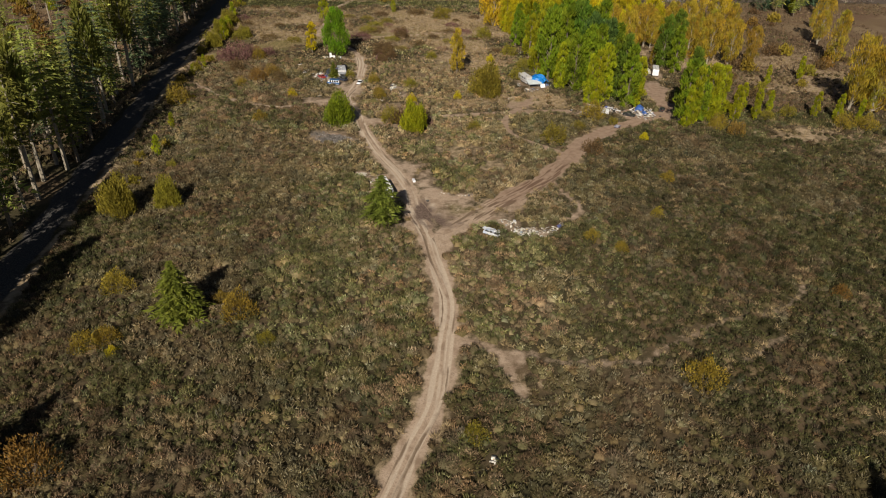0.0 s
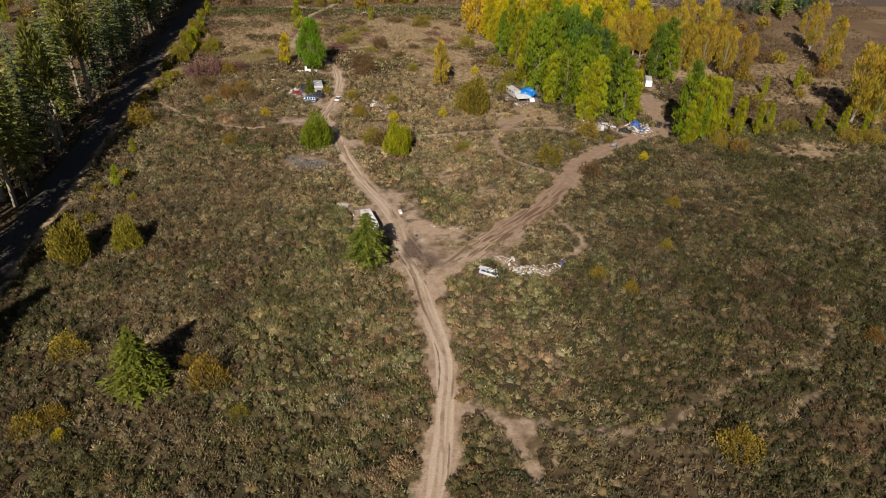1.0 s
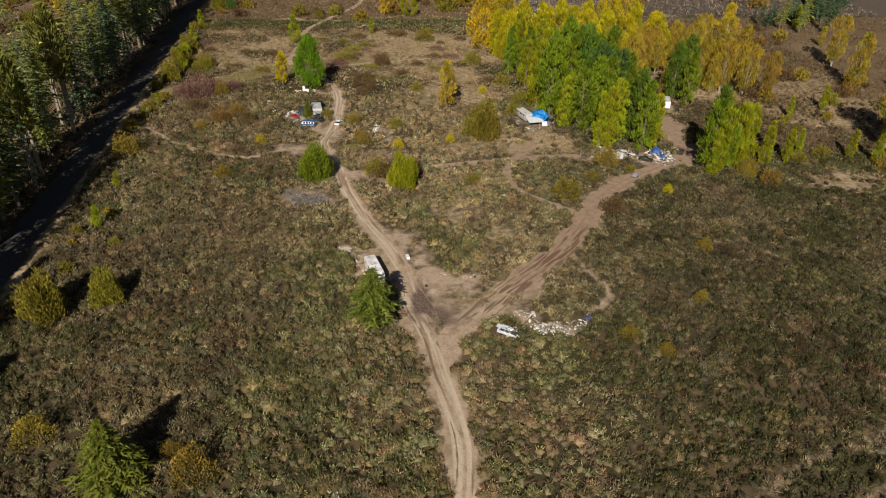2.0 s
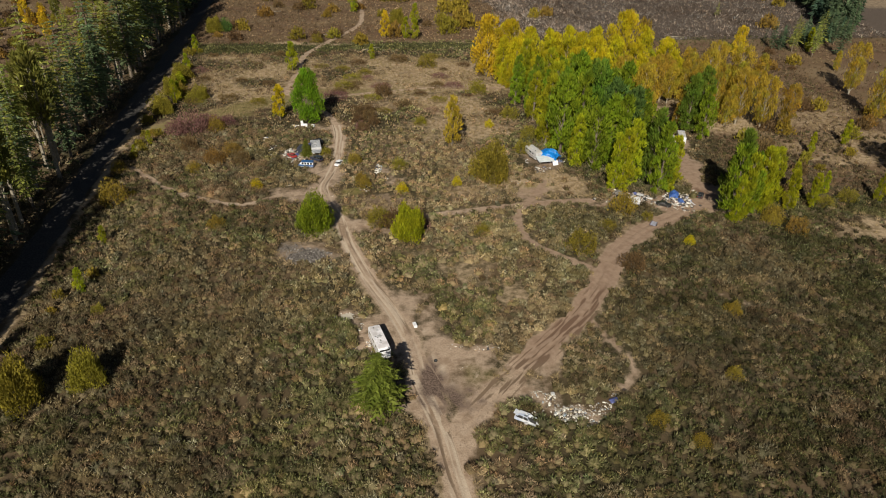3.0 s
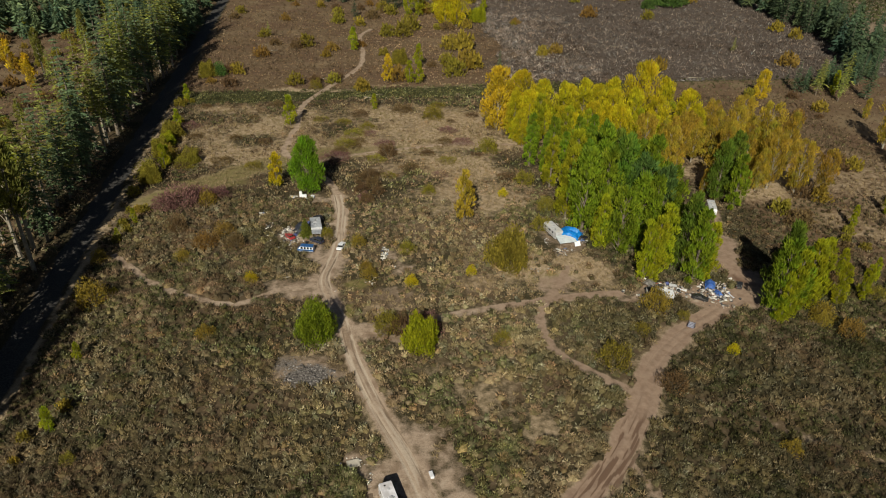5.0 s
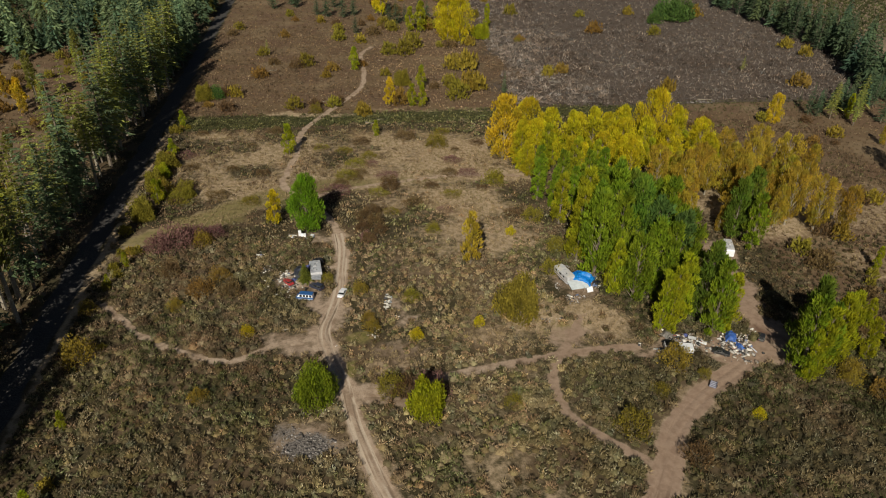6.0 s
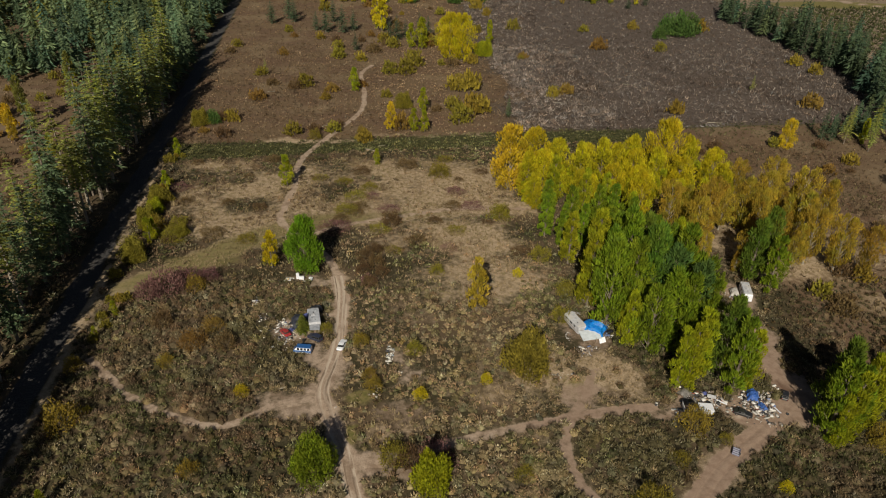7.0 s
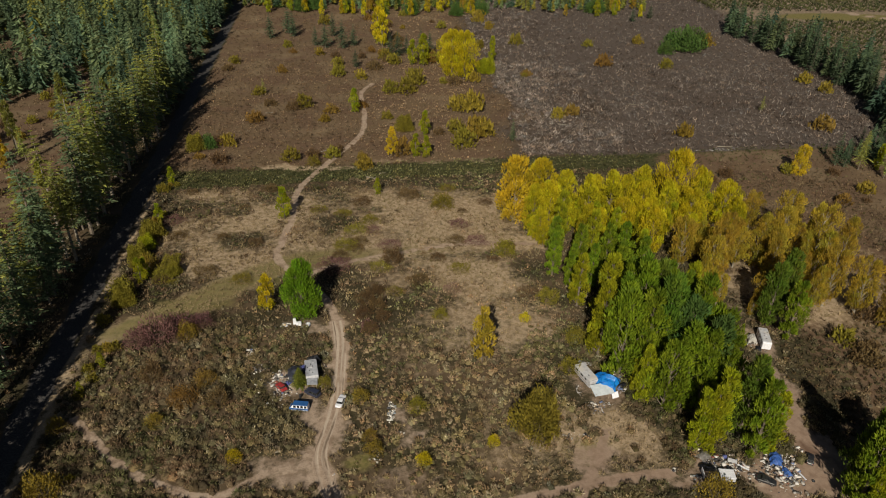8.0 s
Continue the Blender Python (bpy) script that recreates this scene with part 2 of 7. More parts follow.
# centre lines of the wheel tracks and footpaths: half width, how bare, points
TRACKS = {
    "main": (1.9, 1.0, [(-26, -14), (-20, 8), (-14, 26), (-8.5, 43), (-4.6, 54.9), (-2.2, 63.2), (0.9, 72.8), (2.3, 85.7), (2.5, 94.9), (1.0, 105.4), (-0.6, 115.5), (-2.5, 122.5), (-5.0, 130)]),
    "west": (1.7, 0.90, [(-4.2, 127.5), (-5.6, 136.9), (-9.0, 147.3), (-14.4, 159.4), (-19.0, 171.5), (-22.0, 183.1), (-25.4, 192.2), (-27.3, 199.3), (-26.4, 208), (-25.6, 218), (-25.9, 230.1), (-28.0, 242.3)]),
    "west_far": (1.15, 0.66, [(-28.0, 242.3), (-30.5, 249.5), (-35, 257), (-42, 265), (-47.3, 273.1), (-47.2, 281.2), (-46.2, 299.1), (-47.2, 315.7), (-42.7, 332.0), (-34.3, 353.5), (-28.7, 371.8), (-28.8, 396.2), (-31.6, 424.4), (-26.8, 440.0)]),
    "east": (2.3, 0.90, [(0.5, 116.5), (5.8, 123.4), (12.1, 131.3), (20.0, 139.3), (27.3, 148.4), (34.0, 159.0), (38.5, 168.0), (46.8, 177.0), (57.0, 184.8), (66.4, 191.5)]),
    "loop": (1.05, 0.60, [(33.5, 160.5), (25.8, 167.0), (20.4, 173.6), (19.3, 183.1), (21.8, 189.6), (25.5, 196), (29.5, 204)]),
    "cross": (1.15, 0.64, [(-20.5, 180.6), (-11.9, 181.4), (-1.8, 184.4), (10.1, 187.7), (23.9, 191.0), (39.4, 193.3)]),
    "left": (.95, 0.63, [(-28.5, 196.8), (-36.0, 195.6), (-44.5, 190.0), (-54, 192.2), (-63.2, 196.9), (-72.4, 204.9), (-77.9, 210.4)]),
    "spur": (0.9, 0.60, [(26.0, 147.5), (29.0, 140.6), (31.8, 131.4), (28.5, 125.6)]),
    "dry": (1.1, 0.66, [(4.0, 84.9), (9.6, 83.1), (11.7, 77.5), (13.6, 73.2)]),
    "faint_mid": (0.8, 0.42, [(54, 154), (57.2, 151.2), (61.5, 148), (68.2, 144.9), (73, 141)]),
    "faint": (0.8, 0.40, [(69.0, 110.2), (67.2, 101.6), (60.5, 95.4), (49.4, 91.8), (38.9, 85.5), (32.3, 81.2), (20.8, 80.5), (13, 82)]),
    "field": (1.0, 0.70, [(-40, 262), (-29.8, 269), (-13.8, 275), (2.9, 279.8), (16, 280.5), (28, 280)]),
    "orchard": (3.0, 1.0, [(290, 690), (318, 650), (345, 618), (400, 590), (470, 570)]),
    "faint_low": (0.9, 0.36, [(58.5, 88.5), (51.7, 83.1), (45.2, 79.3)]),
}
LINES = {k: smooth_line(v[2]) for k, v in TRACKS.items()}
VERGE = smooth_line([(-82.2, 212), (-83.2, 224.3), (-77.5, 238.3), (-69.0, 245.0), (-58.0, 257.4), (-45.1, 268.5), (-29.8, 273.0), (-13.8, 276.0), (2.9, 280.8), (28.3, 280.7)])

def road_edge(y):
    return -71.0 - 0.106 * (np.asarray(y) - 90.0)

def near_line(x, y, line):
    """Distance from points to a polyline's samples, and the signed side."""
    d = np.full(x.shape, 1e9)
    lo, hi = line.min(0) - 12, line.max(0) + 12
    k = np.where((x > lo[0]) & (x < hi[0]) & (y > lo[1]) & (y < hi[1]))[0]
    for s in range(0, len(k), 20000):
        q = k[s:s + 20000]
        d[q] = np.sqrt(((x[q, None] - line[None, :, 0]) ** 2 + (y[q, None] - line[None, :, 1]) ** 2).min(1))
    return d

def sstep(v, a, c):
    t = np.clip((v - a) / (c - a), 0, 1)
    return t * t * (3 - 2 * t)

def ellipses(x, y, rows):
    out = np.zeros(x.shape)
    for cx, cy, rx, ry, k in rows:
        e = np.sqrt(((x - cx) / rx) ** 2 + ((y - cy) / ry) ** 2)
        out = np.maximum(out, k * (1 - sstep(e, 0.35, 1.35)))
    return out

STRAW_SPOTS = [(-38, 292, 56, 26, .85), (-5, 300, 34, 20, .8), (0, 287, 27, 16, .9), (8, 262, 16, 13, .95), (-12, 268, 16, 9, .85), (14, 300, 14, 18, .95), (-68, 289, 20, 20, 1.0), (-60, 270, 18, 9, .95), (-72, 312, 16, 6, .8), (-50, 336, 30, 3, .8), (0, 342, 34, 2.5, .5), (-54, 306, 10, 8, .7), (-22, 312, 14, 9, .7),
               (108, 179, 17, 9, .68), (128, 170, 18, 10, .6), (33, 204, 9, 9, .8), (23, 203, 12, 9, .8), (12, 196, 12, 6, .55), (40, 198, 8, 5, .7), (-48, 280, 10, 10, .7), (95, 256, 26, 22, .75), (125, 250, 40, 40, .45), (120, 225, 24, 14, .6), (-25, 112, 5, 4, .5), (16, 76, 6, 5, .5), (2, 160, 6, 8, .55), (8, 173, 8, 5, .62), (-3, 167, 4, 4, .5), (14, 152, 4, 5, .5), (-2, 150, 3, 6, .5), (4, 178, 10, 3, .6), (-14, 187, 6, 3, .5), (14, 183, 6, 4, .5), (10, 240, 24, 16, .6), (-6, 256, 14, 8, .6), (2, 160, 18, 24, .36), (6, 206, 30, 16, .33), (-12, 222, 14, 14, .33), (14, 100, 14, 12, .33)]
BARE_SPOTS = [(2.5, 131, 8.0, 8, 1.0), (-5.4, 122.5, 2.6, 4.5, .75), (0.6, 115.5, 3.0, 7.5, .95), (13.5, 124.8, 4.6, 2.6, .85), (9, 127.5, 5.5, 5, .9), (16, 135, 5, 5, .7), (-9, 143, 4, 9, .75), (62, 190, 10, 6, 1.0), (70, 200, 6, 9, .95), (-21, 180.5, 6, 4, .85), (-15, 178.5, 8, 3.0, .85), (-29, 195, 6, 4, .6), (-9.5, 150, 3.5, 8, .7), (-27, 167, 7, 5.5, .6), (-28.5, 199, 5, 5, .65),
              (-33, 218, 6, 6, .8), (-37, 218, 4, 4, .5), (-28, 209, 4, 7, .6), (-29, 227, 4, 1.6, .7), (-34, 196, 6, 2.5, .6), (26, 196, 7, 5, .6), (46, 193, 12, 3, .7), (75, 231, 5, 7, .7), (72.5, 212, 4, 14, .75), (-16.5, 145.6, 3.6, 1.7, .85), (-13.6, 139.5, 1.6, 5, .8), (-2, 142, 3.5, 5, .7), (-4, 150, 2.2, 6, .5), (5, 137.5, 4, 3, .7), (20, 121.3, 5, 1.8, .66), (-36, 222, 3, 4, .4), (30, 217, 5, 5, .45), (14, 80.5, 4, 2.5, .6), (-34, 240, 7, 2, .5), (-12, 205, 2.2, 9, .5), (-11, 192, 9, 4, .42)]

HEAPS = [(19, 121, 6.0, 2.8, 1), (16.5, 123.6, 2.2, 2.4, 1), (24.5, 122.4, 2.6, 1.2, 1), (27.0, 124.2, 1.8, 1.2, 1), (11.6, 119.6, 2.6, 2.2, 1), (-14.0, 139.0, 2.0, 4.5, 1), (-17, 145.8, 2.6, 1.4, 1), (-36.8, 219.5, 4.0, 4.6, 1), (-43.6, 224.5, 1.5, 2.2, .8), (-46.4, 230.6, 1.1, 2.2, .9), (-38, 213.6, 2.2, 1.2, .8),
         (-38, 241, 5.0, 1.6, 1), (-14, 209, 1.4, 5, 1), (-16.5, 198.6, 1.4, 2.2, 1), (30, 216, 7.5, 8.0, 1), (23, 203, 3.0, 1.6, 1), (48, 194, 6.0, 4.0, 1), (60.5, 193.5, 5.5, 5.5, 1), (73.5, 231, 4.0, 4.0, 1), (50.8, 180.7, 2.4, 2, 1), (8.6, 61, 1.8, 1.8, 1), (6.5, 59.2, 2.0, 1.0, 1)]

def layers(x, y):
    """What covers the ground at each point, 0 to 1 for each layer."""
    out = {"zero": np.zeros(x.shape)}
    bare, rut = np.zeros(x.shape), np.zeros(x.shape)
    wob = (vnoise(x, y, 3.1) - 0.5) * 1.1 + (vnoise(x + 40, y, 1.3) - 0.5) * 0.5
    halo = np.zeros(x.shape)
    for k, (w, s, _) in TRACKS.items():
        d = near_line(x, y, LINES[k])
        halo = np.maximum(halo, s * (1 - sstep(d + 2.2 * wob, w, w + 2.8)))
        bare = np.maximum(bare, s * (1 - sstep(d + wob * min(1, w / 2), 0.72 * w, 1.35 * w)))
    warp = (vnoise(x + 7, y, 6.0) - .5) * 7
    spots = ellipses(x + wob * 2 + warp, y + wob * 2 - warp, BARE_SPOTS)
    spots *= .72 + .5 * vnoise(x + 17, y + 3, 2.7)
    bare = np.maximum(bare, spots)
    bare *= 1 - ellipses(x + wob + warp * .5, y + 2 * wob, [(5.0, 130.5, 3.2, 4.2, .62), (9.5, 130.0, 2.4, 3.6, .55), (1.5, 128.5, 1.6, 4.0, .45)])      # thin grass left standing on the bare triangle
    rut = .75 * spots * sstep(vnoise(x + .5 * y, y * .3, 2.4), .50, .85)
    scar = .9 * spots * sstep(vnoise(x + .4 * y + 30, y * .35, 2.4), .55, .82)
    patchy = sstep(vnoise(x, y, 7.0) * 0.6 + vnoise(x + 9, y + 5, 17.0) * 0.6 + vnoise(x, y, 2.6) * .3, 0.42, 0.92)
    straw = ellipses(x + wob * 3, y + wob * 3, STRAW_SPOTS) * (0.46 + 0.68 * patchy)
    straw *= 1 - ellipses(x + wob * 3, y + wob * 3, [(-33, 300, 9, 15, .85), (-68, 300, 10, 3.5, .7), (-58, 284, 9, 5, .75)])
    verge = 1 - sstep(near_line(x, y, VERGE) + 1.6 * wob, 3.0, 7.5)
    e = road_edge(y)
    strip = sstep(x, e - 1.0, e) * (1 - sstep(x + 1.2 * wob, e + .7, e + 1.8)) * (y < 330)
    far = sstep(y, 292, 300) * (1 - sstep(y, 306, 316)) * sstep(x, -90, -80) * (1 - sstep(x, 20, 30)) * patchy
    out["straw"] = np.clip(np.maximum.reduce([straw, 0.72 * verge * (.55 + .45 * sstep(y, 225, 240)), 0.95 * strip, 0.5 * far, 0.55 * halo * (y < 250), .50 * sstep(x, 222, 232) * sstep(y, 420, 440) * (y < 1200)]), 0, 1)
    out["lawn"] = ellipses(x + 2 * wob, y + 2 * wob, [(-64, 250, 14, 4, .62), (-50, 261, 10, 4, .62), (-74, 241, 7, 4, .5), (-36, 270, 14, 4, .62), (-12, 277, 20, 3, .5), (25, 199, 3, 5, .7), (5.5, 130.5, 4.5, 4.5, .55), (-21, 187, 3, 2.5, .8), (-20, 197, 4, 2.5, .7), (-28, 274, 14, 4, .6), (318, 618, 60, 15, 1.2)])
    out["lawn"] = np.maximum(out["lawn"], .62 * verge * sstep(y, 226, 240) * (x < -24))
    out["bare"], out["rut"], out["groove"] = np.clip(bare, 0, 1), rut, scar
    road = sstep(x, e - 7.0, e - 6.0) * (1 - sstep(x, e - 1.5, e - .5))
    out["gravel"] = road * (y < 900)
    out["red"] = np.clip(bare * sstep(x, 3, 16) * sstep(y, 120, 142) * (x < 90), 0, 1)
    out["ash"] = ellipses(x + wob + warp * .4, y + 1.5 * wob, [(-2.3, 127.6, 2.6, 6.0, 1.1), (1.8, 124.6, 3.6, 3.4, .8), (3.8, 122.8, 3.4, 2.2, .72)]) * (.28 + .80 * sstep(vnoise(x * 1.8 + .8 * y, y * .32, 1.1), .25, .70)) * (.6 + .55 * vnoise(x + 60, y, 2.1))
    out["gravel"] = np.clip(out["gravel"], 0, 1)
    beyond = sstep(y, 330 + 0.1 * (x + 90), 336 + 0.1 * (x + 90)) * (x > e)
    split = sstep(x + 50 * (vnoise(x, y, 37.0) - .5) + 30 * (vnoise(x, y, 11.0) - .5), -15, 95)
    out["moor"] = np.maximum.reduce([beyond * (1 - split), .75 * (x < e - 20) * (y > 190), .9 * sstep(x + 8 * (vnoise(x, y, 9.0) - .5), 80, 92) * sstep(y, 196, 208) * (1 - beyond)])
    out["pewter"] = beyond * split
    out["stone"] = ellipses(x + wob, y + wob, [(-27, 166.5, 5.0, 3.6, .9), (-31.5, 170, 3.5, 3, .6)])
    out["heap"] = ellipses(x, y, HEAPS)      # trampled and strewn, no shrubs
    out["ditch"] = np.maximum(sstep(y, 316 + 0.12 * (x + 90) + 2 * wob, 319 + 0.12 * (x + 90)) * (1 - sstep(y, 328 + 0.12 * (x + 90) + 2 * wob, 333 + 0.12 * (x + 90))) * (x > e) * (x < 160), 0) * .95
    return out

def add_layers(me, x, y, extra=()):
    cover = layers(x, y)
    cover.update(extra)
    for k, v in cover.items():
        a = me.attributes.new(k, "FLOAT", "POINT")
        a.data.foreach_set("value", np.ascontiguousarray(v, dtype=np.float32))

def np_mesh(name, verts, faces):
    """A mesh from arrays of vertices and of faces that all have one number of corners."""
    me = bpy.data.meshes.new(name)
    n, k = faces.shape
    me.vertices.add(len(verts))
    me.vertices.foreach_set("co", np.ascontiguousarray(verts, dtype=np.float32).ravel())
    me.loops.add(n * k)
    me.loops.foreach_set("vertex_index", np.ascontiguousarray(faces, dtype=np.int32).ravel())
    me.polygons.add(n)
    me.polygons.foreach_set("loop_start", np.arange(0, n * k, k, dtype=np.int32))
    me.update(calc_edges=True)
    return me

def grid_faces(nx, ny):
    i = np.arange(nx * ny).reshape(ny, nx)
    return np.stack([i[:-1, :-1], i[:-1, 1:], i[1:, 1:], i[1:, :-1]], -1).reshape(-1, 4)

# one sheet of ground, fine where the camera passes, coarse to the horizon
gx = np.concatenate([[-4500, -3000, -2000, -1300, -900, -650, -480, -360, -290, -240, -205, -180, -160, -145], np.arange(-132, 160, 1.4), np.arange(164, 420, 8), [450, 600, 850, 1200, 1800, 2800, 4500]])
gy = np.concatenate([[-3500, -2000, -1000, -500, -250, -120, -60, -20, 5, 22, 34], np.arange(42, 345, 1.4), np.arange(346, 480, 4), np.arange(484, 720, 6), [770, 880, 1050, 1300, 1700, 2300, 3200, 4500]])
X, Y = np.meshgrid(gx, gy)
X, Y = X.ravel(), Y.ravel()
me = np_mesh("ground", PLAN * np.stack([X, Y, height(X, Y)], 1), grid_faces(len(gx), len(gy)))
add_layers(me, X, Y)
me.materials.append(GROUND)
me.polygons.foreach_set("use_smooth", np.ones(len(me.polygons), dtype=bool))
ground = tagged(new("ground", me), "brown litter and dry grass ground of an overgrown clearing", "ground", kind="structure")

def track(key, name, label, lift):
    """A worn track as a strip on the ground: two wheel ruts and a low crown between."""
    w, s, _ = TRACKS[key]
    c = LINES[key]
    d = np.gradient(c, axis=0)
    d /= np.linalg.norm(d, axis=1, keepdims=True)
    nrm = np.stack([-d[:, 1], d[:, 0]], 1)
    cols = 41 if w > 1.4 else 17
    off = np.linspace(-1.75 * w, 1.75 * w, cols)
    P = (c[:, None, :] + nrm[:, None, :] * off[None, :, None]).reshape(-1, 2)
    o = np.tile(off, len(c))
    z = height(P[:, 0], P[:, 1]) + lift + 0.05 - 0.06 * np.exp(-((np.abs(o) - 0.85) / 0.35) ** 2) * (w > 1.4)
    z += 0.05 * (vnoise(P[:, 0], P[:, 1], 1.7) - 0.5) - 0.05 * sstep(np.abs(o), 1.2 * w, 1.75 * w)
    me = np_mesh(name, PLAN * np.column_stack([P, z]), grid_faces(cols, len(c)))
    along = np.repeat(np.arange(len(c)) * .8, cols)
    drift = (vnoise(along, np.full(along.shape, 3.0), 14.0) - .5) * 1.2
    wheel_ = np.exp(-((np.abs(o + drift * .5) - 0.85) / 0.50) ** 2)
    streak = sstep(vnoise((o + drift) / .42 + 20, along / 9.0, 1.0), .45, .75)
    groove = sstep(vnoise((o + drift) / .36 + 90, along / 7.0, 1.0), .55, .80)
    fade = 1 - sstep(np.abs(o), .55 * w, 1.0 * w)
    churn = sstep(P[:, 1], 119, 125) * (1 - sstep(P[:, 1], 150, 160)) if key == "east" else 0
    mild = .22 if key in ("east", "loop") else 1.0
    fine_ = sstep(vnoise((o + drift) / .30 + 40, along / 3.2, 1.0), .42, .62)
    extra = {"rut": mild * s * fade * np.clip(.55 * wheel_ * (w > 1.4) + .65 * streak, 0, 1), "groove": s * np.maximum(fade * groove * (.35 + .5 * wheel_) * mild ** .3, churn * fine_ * (1 - sstep(o, .5 * w, 1.15 * w)) * sstep(o, -1.6 * w, -1.0 * w) * 1.15)}
    add_layers(me, P[:, 0], P[:, 1], extra)
    me.materials.append(GROUND)
    me.polygons.foreach_set("use_smooth", np.ones(len(me.polygons), dtype=bool))
    return tagged(new(name, me), label, "track", kind="structure")

for n, (key, name, label) in enumerate([
        ("cross", "footpath_1", "narrow footpath worn through the dry scrub"),
        ("left", "footpath_2", "narrow worn footpath curving through brown scrub"),
        ("loop", "dirt_track_1", "curving reddish dirt track with two wheel ruts"),
        ("west_far", "dirt_track_2", "narrow dirt track winding across the far field"),
        ("west", "dirt_track_3", "rutted pale dirt track past the parked vehicles"),
        ("east", "dirt_track_4", "wide reddish dirt track with churned wheel marks"),
        ("main", "dirt_track_5", "pale dirt track with two deep wheel ruts")]):
    track(key, name, label, 0.006 * n)

# ---------------------------------------------------------------- blades, leaves and crowns
def unit(v):
    return v / np.maximum(np.linalg.norm(v, axis=-1, keepdims=True), 1e-6)

def blades(base, way, length, width, rs):
    """One pointed leaf-like triangle from each base along its way."""
    side = unit(np.cross(way, rs.normal(size=base.shape)))
    side *= (width * 0.5)[:, None]
    v = np.stack([base - side, base + side, base + way * length[:, None]], 1).reshape(-1, 3)
    return v

def soup(name, v, material, tint=None):
    """Loose leaves as one mesh; tint: a colour to multiply by for each leaf."""
    me = np_mesh(name, v, np.arange(len(v)).reshape(-1, 3))
    rgba = np.ones((len(v), 4))
    if tint is not None:
        rgba[:, :3] = np.repeat(tint, 3, 0)
    me.attributes.new("tint", "FLOAT_COLOR", "POINT").data.foreach_set("color", np.ascontiguousarray(rgba, dtype=np.float32).ravel())
    me.materials.append(material)
    return me

def clump(xy, size, rs, sides=4, squash=.46):
    """Rounded leafy bodies of shrubs, each a lumpy dome of two rings and a top."""
    m = len(xy)
    z = height(xy[:, 0], xy[:, 1])
    a = rs.uniform(0, 6.28, (m, 1)) + np.arange(sides) * 2 * np.pi / sides + rs.normal(0, .16, (m, sides))
    jit = lambda k: rs.uniform(1 - k, 1 + k, (m, sides))
    rows = []
    for rad, hgt in ((.50, -.05), (.42, .30)):
        r = rad * size[:, None] * jit(.28)
        rows.append(np.stack([xy[:, :1] + r * np.cos(a + rad), xy[:, 1:] + r * np.sin(a + rad), z[:, None] + hgt * squash / .62 * size[:, None] * jit(.3 if hgt > 0 else 0)], -1))
    top = np.stack([xy[:, 0] + rs.normal(0, .1, m) * size, xy[:, 1] + rs.normal(0, .1, m) * size, z + squash * size * rs.uniform(.8, 1.2, m)], -1)[:, None]
    v = np.concatenate([*rows, top], 1)
    n = 2 * sides + 1
    k = np.arange(sides)
    q = (k + 1) % sides
    f = np.concatenate([np.stack([k, q, sides + q], 1), np.stack([k, sides + q, sides + k], 1), np.stack([sides + k, sides + q, np.full(sides, 2 * sides)], 1)])
    return v.reshape(-1, 3), (f[None] + np.arange(m)[:, None, None] * n).reshape(-1, 3)

